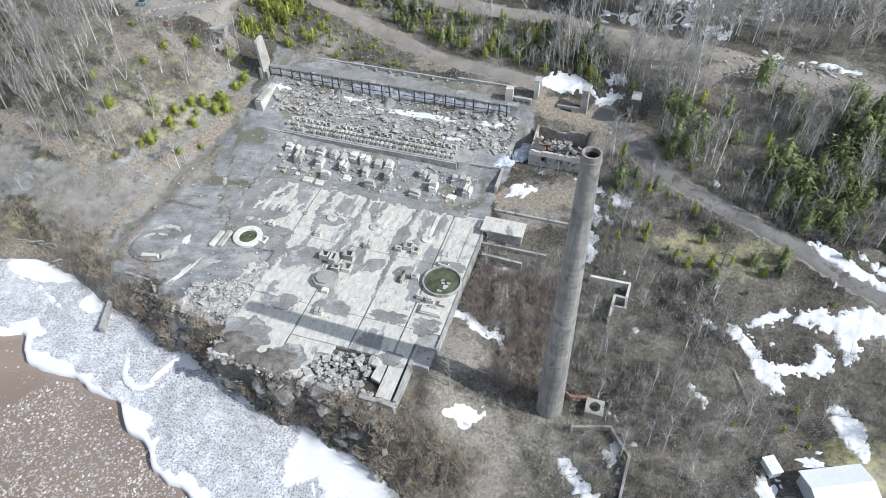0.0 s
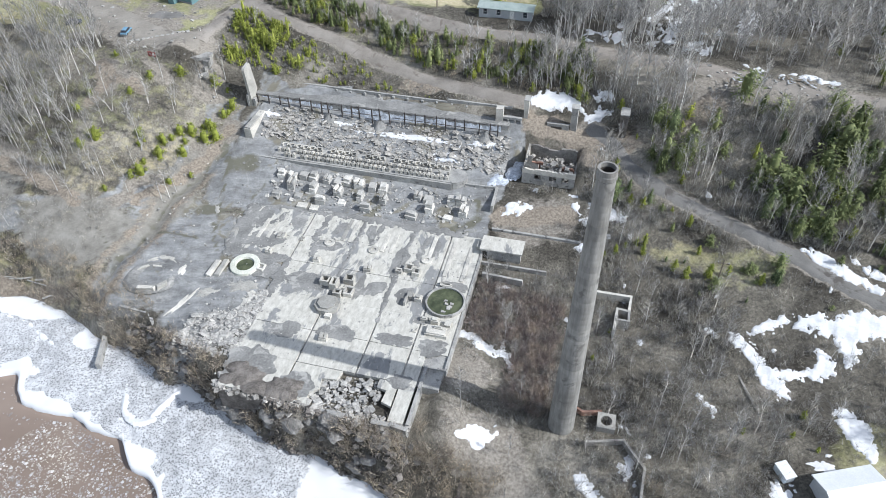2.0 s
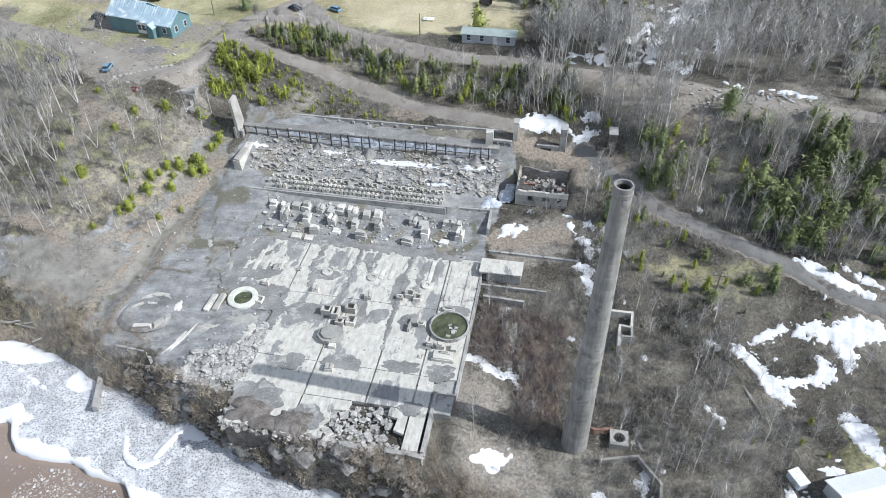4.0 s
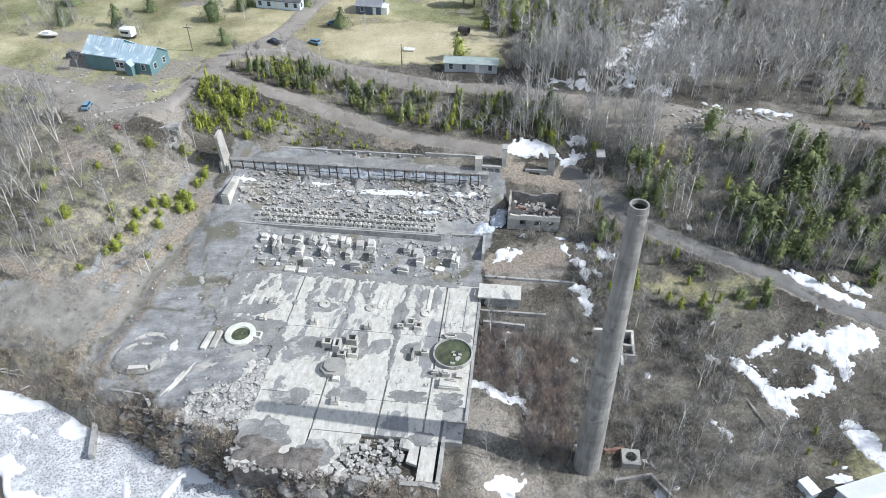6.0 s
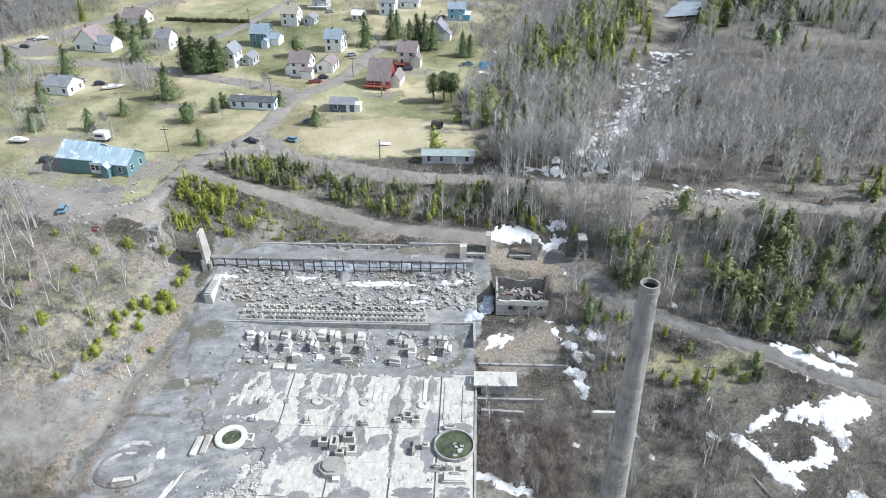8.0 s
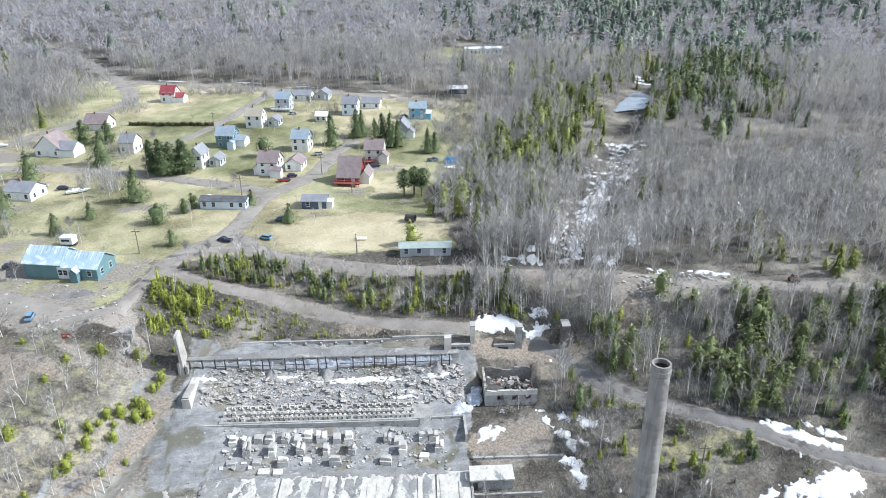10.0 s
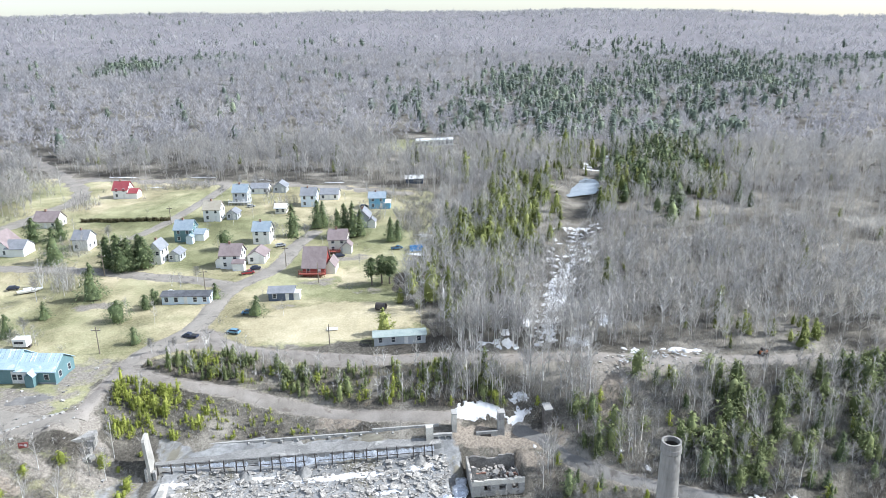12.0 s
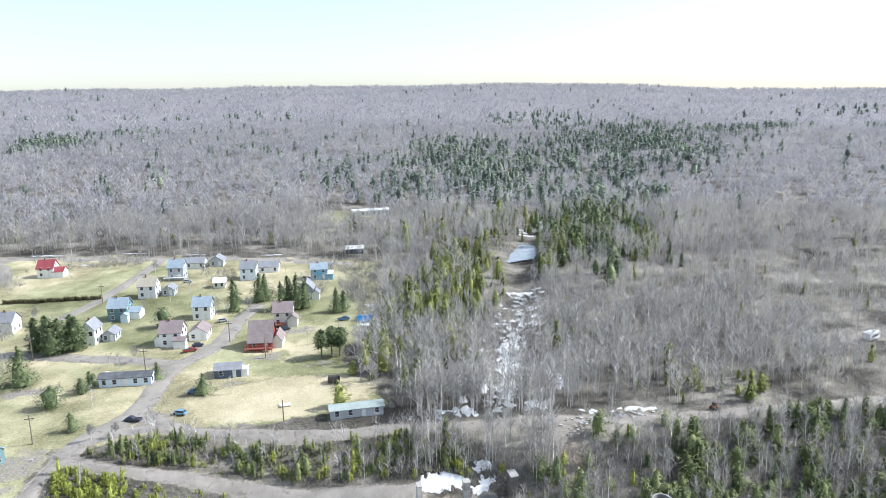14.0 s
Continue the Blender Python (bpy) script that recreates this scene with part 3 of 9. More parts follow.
nt.links.new(tint.outputs[0], tr.inputs[0])
grass_col = mix_node(nt, 1.0, grass.outputs[0], tr.outputs[0], "MULTIPLY")
gravel = ramp_node(nt, [(0.38, (0.17, 0.15, 0.125)), (0.5, (0.265, 0.24, 0.205)), (0.62, (0.37, 0.34, 0.30))])
nt.links.new(fine.outputs[0], gravel.inputs[0])
siltc = ramp_node(nt, [(0.36, (0.16, 0.157, 0.148)), (0.44, (0.225, 0.225, 0.222)), (0.52, (0.272, 0.274, 0.273)), (0.59, (0.312, 0.314, 0.312)), (0.64, (0.40, 0.395, 0.38))])
nt.links.new(math_node(nt, "ADD", math_node(nt, "MULTIPLY", fine.outputs[0], 0.4), math_node(nt, "MULTIPLY", edge.outputs[0], 0.6)), siltc.inputs[0])
flow = nt.nodes.new("ShaderNodeMapping")
flow.inputs["Rotation"].default_value = (0, 0, radians(38))
flow.inputs["Scale"].default_value = (0.13, 0.5, 0.3)
nt.links.new(vec, flow.inputs["Vector"])
wash = noise_node(nt, 1.0, 7, 0.62, flow.outputs[0], 0.5)
wr = ramp_node(nt, [(0.38, (0.80, 0.80, 0.79)), (0.5, (1.0, 1.0, 1.0)), (0.62, (1.24, 1.24, 1.22))])
nt.links.new(wash.outputs[0], wr.inputs[0])
# rills of pale wash and brown mossy patches on the silt
rill = noise_node(nt, 0.11, 5, 0.55, vec, 1.2)
line_ = math_node(nt, "ABSOLUTE", math_node(nt, "SUBTRACT", rill.outputs[0], 0.5))
rl = ramp_node(nt, [(0.006, (1, 1, 1)), (0.02, (0, 0, 0))])
nt.links.new(line_, rl.inputs[0])
moss = noise_node(nt, 0.09, 5, 0.65, vec, 0.4)
ms = ramp_node(nt, [(0.55, (0, 0, 0)), (0.60, (1, 1, 1))])
nt.links.new(moss.outputs[0], ms.inputs[0])
silt_col = mix_node(nt, 1.0, mix_node(nt, ms.outputs[0], siltc.outputs[0], (0.215, 0.20, 0.16)), wr.outputs[0], "MULTIPLY")
silt_col = mix_node(nt, math_node(nt, "MULTIPLY", rl.outputs[0], math_node(nt, "MULTIPLY", fine.outputs[0], 0.6)), silt_col, (0.45, 0.445, 0.42))
# far ground in the woods' haze-toned lavender-grey, mixed in by distance
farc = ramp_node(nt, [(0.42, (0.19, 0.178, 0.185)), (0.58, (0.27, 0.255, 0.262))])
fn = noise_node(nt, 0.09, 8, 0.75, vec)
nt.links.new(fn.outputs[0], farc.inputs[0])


def blend(weight, base_col, over):
    k = math_node(nt, "ADD", weight, math_node(nt, "MULTIPLY", math_node(nt, "SUBTRACT", edge.outputs[0], 0.5), 0.9))
    r = ramp_node(nt, [(0.40, (0, 0, 0)), (0.60, (1, 1, 1))])
    nt.links.new(k, r.inputs[0])
    return mix_node(nt, r.outputs[0], base_col, over)


col = blend(sep.outputs[0], litter.outputs[0], grass_col)
col = blend(sep.outputs[2], col, silt_col)
col = blend(sep.outputs[1], col, gravel.outputs[0])
mk = nt.nodes.new("ShaderNodeAttribute")
mk.attribute_name = "marks"
mks = nt.nodes.new("ShaderNodeSeparateColor")
nt.links.new(mk.outputs["Color"], mks.inputs[0])
tanc = ramp_node(nt, [(0.40, (0.18, 0.152, 0.12)), (0.60, (0.37, 0.32, 0.262))])
nt.links.new(fine.outputs[0], tanc.inputs[0])
straw = ramp_node(nt, [(0.38, (0.32, 0.28, 0.175)), (0.5, (0.465, 0.41, 0.268)), (0.62, (0.62, 0.555, 0.39))])
nt.links.new(math_node(nt, "ADD", math_node(nt, "MULTIPLY", fine.outputs[0], 0.5), math_node(nt, "MULTIPLY", big.outputs[0], 0.5)), straw.inputs[0])
unroad = math_node(nt, "MULTIPLY", mks.outputs[2], math_node(nt, "SUBTRACT", 1.0, sep.outputs[1]))
col = blend(math_node(nt, "MULTIPLY", unroad, 0.85), col, straw.outputs[0])
dustc = ramp_node(nt, [(0.36, (0.185, 0.172, 0.148)), (0.48, (0.245, 0.232, 0.205)), (0.60, (0.315, 0.30, 0.268))])
nt.links.new(math_node(nt, "ADD", math_node(nt, "MULTIPLY", fine.outputs[0], 0.35), math_node(nt, "MULTIPLY", edge.outputs[0], 0.65)), dustc.inputs[0])
col = blend(math_node(nt, "MULTIPLY", mk.outputs["Alpha"], 0.8), col, dustc.outputs[0])
col = blend(math_node(nt, "MULTIPLY", mks.outputs[1], 0.8), col, tanc.outputs[0])
col = blend(math_node(nt, "MULTIPLY", mks.outputs[0], 0.62), col, (0.16, 0.155, 0.122))
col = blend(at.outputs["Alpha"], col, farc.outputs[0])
nt.links.new(col, p.inputs["Base Color"])
p.inputs["Specular IOR Level"].default_value = 0.15
bump(nt, p, fine.outputs[0], 0.8, 0.15)
me.materials.append(m)
tagged(new("ground", me), "leaf-littered ground with dry lawns, gravel and grey silt", "ground", kind="structure")

# ---- lake: brown water, broken floes, and the white shore ice ----
SHORE = np.stack([SHORE_A, SHORE_B], -1)
ICE = smooth_line([(-190, -45), (-120, -45), (-86, -44), (-77, -43.2), (-73, -41.4), (-71, -42.4), (-68.7, -45), (-64, -47.6), (-61, -48.1), (-57, -47.6), (-51.5, -49.3), (-48, -49.7), (-44.6, -52.6), (-42.8, -53.3), (-39.4, -54), (-36.6, -56.2), (-35.3, -57.2), (-31.5, -58.8), (-27.2, -60), (-20, -66), (-10, -75), (0, -86), (20, -106), (60, -150)], 1.2)
m, nt, p, vec = start("brown_lake_water", 0.25)
n = noise_node(nt, 0.05, 5, 0.6, vec)
r = ramp_node(nt, [(0.3, (0.22, 0.165, 0.13)), (0.7, (0.31, 0.245, 0.20))])
nt.links.new(n.outputs[0], r.inputs[0])
nt.links.new(r.outputs[0], p.inputs["Base Color"])
bump(nt, p, noise_node(nt, 1.5, 4, 0.6, vec).outputs[0], 0.15, 0.05)
ws = [to_world(a, b) for a, b in ((-420, -420), (260, -420), (260, -20), (-420, -20))]
tagged(new("water", mesh_of("water", [(x, y, -5.2) for x, y in ws], [(0, 1, 2, 3)], m)), "muddy brown lake water", "water", kind="structure")


def resample(line, n):
    s = np.concatenate([[0], np.cumsum(np.linalg.norm(np.diff(line, axis=0), axis=1))])
    k = np.linspace(0, s[-1], n)
    return np.stack([np.interp(k, s, line[:, 0]), np.interp(k, s, line[:, 1])], -1)


rng = random.Random(5)
nrow, ncol = 260, 26
inner, outer = resample(SHORE, nrow), resample(ICE, nrow)
vs, fs, clean = [], [], []
jag = [rng.uniform(-1, 1) for _ in range(nrow)]
for i in range(nrow):
    wob = 2.6 * noise.noise((i * 0.13, 0.5, 2)) + 1.3 * noise.noise((i * 0.41, 3.5, 2)) + 0.2 * jag[i]
    for j in range(ncol):
        t = j / (ncol - 1)
        q = inner[i] * (1 - t) + outer[i] * t + np.array((0.2, 1.0)) * (wob * 0.5 * t + (1 - t) * 1.6)
        x, y = to_world(*q)
        z = -3.7 - 0.9 * t + 0.22 * float(waves(x, y, 7)) + 0.15 * float(waves(x, y, 2.2))
        if t > 0.86:
            z += 0.35 * (t - 0.86) / 0.14
        vs.append((x, y, z))
        ed = 0.14 * noise.noise((i * 0.21, 7.5, 1)) + 0.08 * noise.noise((i * 0.7, 1.5, 1)) - 0.03
        cl = max(float(ramp(t + ed, 0.82, 0.9)), float(ramp(q[0] + 5 * ed, -21, -14)) * (1 - float(ramp(t + 2 * ed, 0.2, 0.42))))
        for ca, cb, ra, rb_ in ((-44.5, -51.5, 5.0, 1.9), (-72, -41.5, 4.0, 1.6), (-79, -29.5, 8.0, 2.4), (-64, -33.5, 3.0, 2.2), (-40.5, -39.5, 3.5, 1.6), (-27, -43.5, 3.0, 0.9)):
            cl = max(cl, math.exp(-(((q[0] - ca) / ra) ** 2 + ((q[1] - cb) / rb_) ** 2) ** 2))
        clean.append(cl)
    clean.append(1.0)
    x, y = to_world(*(outer[i] + np.array((0.2, 1.0)) * wob * 0.5 + np.array((-0.05, -0.25))))
    vs.append((x, y, -5.4))
nc = ncol + 1
for i in range(nrow - 1):
    for j in range(nc - 1):
        k = i * nc + j
        fs.append((k, k + 1, k + nc + 1, k + nc))
m, nt, p, vec = start("shore_ice", 0.7)
vo = nt.nodes.new("ShaderNodeTexVoronoi")
vo.inputs["Scale"].default_value = 3.0
nt.links.new(vec, vo.inputs["Vector"])
n1 = noise_node(nt, 0.13, 6, 0.6, vec)
n2 = noise_node(nt, 4.0, 6, 0.75, vec)
dots = math_node(nt, "ADD", vo.outputs["Distance"], math_node(nt, "MULTIPLY", math_node(nt, "SUBTRACT", n2.outputs[0], 0.5), 3.4))
r = ramp_node(nt, [(0.12, (0.20, 0.20, 0.205)), (0.28, (0.36, 0.365, 0.37)), (0.42, (0.53, 0.535, 0.545)), (0.7, (0.65, 0.655, 0.665))])
nt.links.new(dots, r.inputs[0])
rb = ramp_node(nt, [(0.36, (0, 0, 0)), (0.46, (1, 1, 1))])
nt.links.new(n1.outputs[0], rb.inputs[0])
grey = ramp_node(nt, [(0.42, (0.80, 0.80, 0.80)), (0.58, (1.06, 1.06, 1.06))])
nt.links.new(noise_node(nt, 0.35, 5, 0.6, vec).outputs[0], grey.inputs[0])
ca_ = nt.nodes.new("ShaderNodeAttribute")
ca_.attribute_name = "clean"
cf = ramp_node(nt, [(0.42, (0, 0, 0)), (0.55, (1, 1, 1))])
nt.links.new(math_node(nt, "ADD", ca_.outputs["Fac"], math_node(nt, "MULTIPLY", math_node(nt, "SUBTRACT", noise_node(nt, 0.7, 6, 0.7, vec).outputs[0], 0.5), 0.9)), cf.inputs[0])
pitted = mix_node(nt, 1.0, mix_node(nt, rb.outputs[0], mix_node(nt, 0.6, (0.70, 0.705, 0.715), r.outputs[0]), r.outputs[0]), grey.outputs[0], "MULTIPLY")
nt.links.new(mix_node(nt, cf.outputs[0], pitted, (0.78, 0.782, 0.788)), p.inputs["Base Color"])
bump(nt, p, n2.outputs[0], 0.6, 0.08)
ice_me = mesh_of("shore_ice", vs, fs, m, True)
ice_me.color_attributes.new("clean", "FLOAT_COLOR", "POINT").data.foreach_set("color", np.repeat(np.array(clean, np.float32), 4))
tagged(new("shore_ice", ice_me), "white pitted shelf of shore ice over the lake", "ice", kind="stuff")

# small floes crowd the water beyond the ice edge
nr = np.random.RandomState(3)
fv, ft = [], []
for k in range(60000):
    a, b = nr.uniform(-110, 10), nr.uniform(-100, -44)
    d = np.interp(a, ICE[:, 0], ICE[:, 1]) - b
    fade = min(1.0, (a + 110) / 25, (10 - a) / 20, (b + 100) / 25)
    if nr.rand() > fade or d < 0.8 or (a < -62 + 0.5 * (b + 50) and d < 9 and nr.rand() < 0.93) or nr.rand() < 0.05:
        continue
    x, y = to_world(a, b)
    rad = nr.uniform(0.06, 0.17) * (1.0 if nr.rand() < 0.85 else 1.9)
    base = len(fv)
    ph = nr.uniform(0, 6)
    for q in range(5):
        an = ph + q * 1.2566
        rq = rad * nr.uniform(0.7, 1.2)
        fv.append((x + rq * math.cos(an), y + rq * math.sin(an), -5.1 + nr.uniform(0, 0.05)))
    ft += [(base, base + 1, base + 2), (base, base + 2, base + 3), (base, base + 3, base + 4)]
M_FLOE = foliage("floe_ice", [(0.0, (0.30, 0.26, 0.225)), (0.6, (0.44, 0.40, 0.365)), (1.0, (0.72, 0.70, 0.675))])
tagged(new("ice_floes", mesh_np("ice_floes", fv, ft, M_FLOE)), "small grey-white ice floes drifting on brown water", "ice floes", kind="stuff")


# ---- snow patches ----
def blob(name, a, b, ra, rb, turn, seed, material, thick, label, category, rough_edge=0.3, z=None, lift=0.03):
    """A flat ragged patch that thins out to its edge, draped over the ground, or level at z."""
    rng = random.Random(seed)
    ph = [rng.uniform(0, 6.28) for _ in range(6)]
    seg, rings = (72, 5) if max(ra, rb) > 2.4 else (30, 2)
    ct, st = math.cos(radians(turn)), math.sin(radians(turn))
    vs, fs = [], []
    for i in range(rings + 1):
        t = i / rings
        for k in range(seg):
            an = 2 * math.pi * k / seg
            c, s_ = math.cos(an) + ph[0], math.sin(an) + ph[1]
            edge_r = 1 + rough_edge * (2.0 * noise.noise((c * 1.1, s_ * 1.1, ph[2])) + 1.4 * noise.noise((c * 2.7, s_ * 2.7, ph[3])) + 0.6 * noise.noise((c * 6, s_ * 6, ph[4])))
            edge_r = max(0.3, edge_r)
            u, v = ra * edge_r * t * math.cos(an), rb * edge_r * t * math.sin(an)
            x, y = to_world(a + u * ct - v * st, b + u * st + v * ct)
            zz = (float(height(x, y)) if z is None else z) + lift + thick * (1 - t ** 4) - (0.12 if i == rings and z is None else 0)
            vs.append((x, y, zz))
    for i in range(rings):
        for k in range(seg):
            fs.append((i * seg + k, i * seg + (k + 1) % seg, (i + 1) * seg + (k + 1) % seg, (i + 1) * seg + k))
    ob = new(name, mesh_of(name, vs, fs, material, True))
    return tagged(ob, label, category, kind="stuff")


def drift_sheet(name, pts, seed, material, thick, label, category, z=None, ragged_by=1.0, cell=0.24):
    """A ragged sheet along a line of (a, b, half width): it thins out and dips into what it lies on."""
    line = smooth_line(pts, 0.4)
    reach = float(line[:, 2].max()) * 1.5 + 0.6
    lo, hi = line[:, :2].min(axis=0) - reach, line[:, :2].max(axis=0) + reach
    A, B = np.meshgrid(np.arange(lo[0], hi[0], cell), np.arange(lo[1], hi[1], cell))
    f = np.full(A.shape, -9.0)
    for q in line:
        f = np.maximum(f, q[2] - np.hypot(A - q[0], B - q[1]))
    u, v = A + 37.0 * seed, B - 11.0 * seed
    w = np.clip(f * 0.3 + 0.9, 0.3, 1.0)
    f = f + ragged_by * w * (0.42 * waves(u, v, 4.3) + 0.34 * waves(v, u, 1.9) + 0.2 * waves(u, v, 0.8))
    X, Y = to_world(A, B)
    Z = (height(X, Y) if z is None else z) + 0.05 + np.clip(f * (0.9 if z is None else 0.45), -0.6, thick)
    keep = f > (-0.62 if z is None else -0.35)
    idx = -np.ones(A.shape, int)
    cells = keep[:-1, :-1] & keep[1:, :-1] & keep[:-1, 1:] & keep[1:, 1:]
    used = np.zeros(A.shape, bool)
    for dj in (0, 1):
        for di in (0, 1):
            used[dj:used.shape[0] - 1 + dj, di:used.shape[1] - 1 + di] |= cells
    idx[used] = np.arange(used.sum())
    fs = [(int(idx[r, c]), int(idx[r, c + 1]), int(idx[r + 1, c + 1]), int(idx[r + 1, c])) for r, c in zip(*np.nonzero(cells))]
    vs = np.stack([X[used], Y[used], Z[used]], -1).tolist()
    return tagged(new(name, mesh_of(name, vs, fs, material, True)), label, category, kind="stuff")


DRIFTS = [
    [(44.0, -10.6, 0.8), (45.6, -12.6, 1.5), (47.4, -14.8, 1.2), (49.2, -17.4, 1.6), (50.4, -19.2, 1.5), (51.6, -21.0, 0.6)],
    [(49.2, -17.6, 0.9), (52.4, -16.6, 0.8), (55.4, -16.0, 0.9), (57.8, -14.4, 1.5), (58.2, -12.6, 1.0), (57.0, -11.4, 0.5)],
    [(46.4, -9.6, 0.4), (49.4, -8.2, 0.8), (51.4, -7.0, 0.8), (53.2, -6.2, 0.3)],
    [(53.6, -7.4, 0.3), (56.4, -6.4, 1.5), (59.4, -7.0, 1.3), (62.6, -6.0, 2.2), (65.8, -5.4, 2.0), (68.0, -5.8, 0.7)],
    [(61.6, -6.4, 2.0), (61.6, -9.4, 1.7), (61.4, -12.8, 0.6)],
    [(59.6, -21.8, 1.0), (61.2, -24.4, 1.9), (62.6, -26.6, 1.3), (63.4, -28.2, 0.5)],
    [(0.6, -21.4, 0.5), (3.0, -22.2, 0.9), (5.6, -23.2, 0.9), (8.2, -24.0, 0.9), (9.6, -25.8, 0.4), (10.4, -28.0, 0.25)],
    [(6.2, -19.8, 0.35), (7.4, -21.2, 0.4), (8.2, -23.4, 0.5)],
    [(3.2, 31.2, 0.9), (5.6, 32.0, 1.9), (8.6, 32.4, 1.7), (12.6, 31.8, 0.8)],
    [(14.2, 30.6, 0.7), (16.4, 31.2, 1.0), (18.2, 31.8, 0.7)],
    [(15.4, 33.8, 0.5), (17.0, 34.6, 0.8), (19.0, 33.8, 0.6)],
    [(2.2, 6.4, 0.5), (4.0, 8.2, 1.3), (5.4, 8.6, 1.2), (6.8, 9.0, 0.4)],
    [(15.2, 10.6, 0.5), (16.4, 7.6, 0.3), (18.8, 6.4, 0.9), (19.4, 4.0, 0.5)],
    [(18.2, 10.8, 0.8), (19.4, 10.2, 0.5)],
    [(21.4, 10.0, 0.6), (22.8, 8.8, 1.0), (24.6, 8.6, 0.4)],
    [(20.8, 6.2, 0.5), (21.6, 4.8, 0.4)],
    [(16.4, 1.6, 0.3), (18.6, 1.0, 1.2), (19.2, -1.4, 1.0), (19.8, -3.6, 0.5)],
    [(55.2, 6.6, 0.6), (58.0, 5.0, 1.0), (61.0, 3.0, 1.2), (64.6, 1.4, 0.9), (67, 0.4, 0.4)],
    [(62.4, 6.2, 0.3), (65.0, 4.4, 0.6), (68.2, 2.6, 0.5)],
    [(41.2, -11.4, 0.4), (40.2, -10.8, 0.8)],
    [(38.2, -22.2, 0.3), (39.2, -24.0, 0.5), (41.2, -26.0, 0.5)],
    [(29.4, -36.4, 0.4), (28.8, -38.6, 0.7), (30.0, -40.2, 0.3)],
    [(22.2, -41.0, 0.6), (25.0, -44.0, 1.0), (28, -46.5, 1.2)],
]
for n, (pts, k) in enumerate((([(28, 50, 1.0), (30, 58, 2.4), (34, 68, 3.0), (38, 80, 3.2), (42, 92, 2.8), (47, 104, 1.6), (54, 116, 0.8)], 4.2), ([(24, 60, 1.2), (29, 72, 1.6)], 2.0), ([(44, 58, 1.5), (46, 70, 2.0)], 2.6))):
    drift_sheet("creek_snow", pts, 140 + n, M_SNOW, 0.2, "broken sheet of old snow along the creek bed", "snow", None, k, 0.45)
for n, pts in enumerate(DRIFTS):
    drift_sheet("snow_patch", pts, 40 + n, M_SNOW, 0.10, "ragged drift of old white snow on the ground", "snow", None, 1.9)
for n, pts in enumerate(([(-52.4, -39.6, 0.2), (-51, -42.4, 0.3), (-49.4, -45, 0.35), (-46.4, -46.4, 0.5), (-44, -45.2, 0.25)], [(-44.8, -44.4, 0.4), (-43.8, -41.4, 0.9), (-42.4, -38.2, 0.8)], [(-29.4, -46.4, 0.2), (-26.8, -44.6, 0.5), (-24.6, -45.0, 0.35), (-22.2, -48.2, 0.2)], [(-88, -31.6, 0.2), (-78, -32.4, 0.3), (-71.4, -35, 0.25), (-66, -37, 0.15)], [(-18, -50.5, 0.2), (-13, -52, 0.3), (-10, -56, 0.2)])):
    drift_sheet("ice_ridge", pts, 80 + n, M_SNOW, 0.55, "buckled white pressure ridge on the shore ice", "ice ridge", -4.15, 0.5, 0.2)


SNOW_RING = [(57.8, -7.8, 1.0, 0.6, 30, 2), (50.2, -12.4, 0.5, 0.3, 10, 4)]
SNOW_YARD = [(56.1, -31.3, 2.4, 1.6, 0, 19), (50.0, -38.2, 1.8, 3.0, 20, 20)]
SNOW_MILL = [(-20.5, 21.3, 10.5, 0.75, -1, 21), (-11, 17.4, 3.0, 0.9, 0, 22), (-5, 21.6, 3.2, 0.8, 8, 23), (-51, 21.5, 2.0, 0.6, 0, 24), (-36, 22.3, 3.2, 0.4, 3, 25)]
SNOW_SHORE = [(6.8, -38.6, 2.5, 1.6, 20, 8)]
SNOW_TERRACE = [(5.4, -9.6, 1.4, 0.8, 0, 39), (14.6, 12.6, 0.9, 0.5, 0, 43)]
SNOW = SNOW_RING + SNOW_YARD + SNOW_MILL + SNOW_SHORE + SNOW_TERRACE
rng = random.Random(17)
for a, b, ra, rb, turn, seed in SNOW:
    blob("snow_patch", a, b, ra, rb, turn, seed, M_SNOW, 0.14, "thin ragged patch of old white snow on the ground", "snow")
    for k in range(4 if max(ra, rb) > 1.5 else 1):
        an, f = rng.uniform(0, 6.28), rng.uniform(1.05, 1.5)
        c, s_ = math.cos(radians(turn)), math.sin(radians(turn))
        u, v = ra * f * math.cos(an), rb * f * math.sin(an)
        blob("snow_patch", a + u * c - v * s_, b + u * s_ + v * c, rng.uniform(0.2, 0.55), rng.uniform(0.2, 0.4), rng.uniform(0, 90), seed * 7 + k, M_SNOW, 0.08, "small remnant beside a larger patch of snow", "snow", 0.4)

# ---- smokestack ----
stack = thing("smokestack", "tall tapered concrete smokestack with stained lift bands", "smokestack", pose(0, 0, float(height(0, 0)) - 0.3))
H_STACK, R0, R1 = 48.3, 1.98, 1.04
LIFTS = 46
for k in range(LIFTS):
    z0, z1 = H_STACK * k / LIFTS * 0.972, H_STACK * (k + 1) / LIFTS * 0.972
    ra, rb_ = R0 + (R1 - R0) * (z0 / H_STACK) ** 0.92, R0 + (R1 - R0) * (z1 / H_STACK) ** 0.92
    bm = bmesh.new()
    lathe(bm, [(ra - 0.004, z0), (ra + 0.003, z0 + 0.03), (rb_ + 0.003, z1 - 0.03), (rb_ - 0.004, z1)], 36)
    part("concrete_lift", bm, M_STACK, stack, smooth=True)
zc = H_STACK * 0.972
bm = bmesh.new()
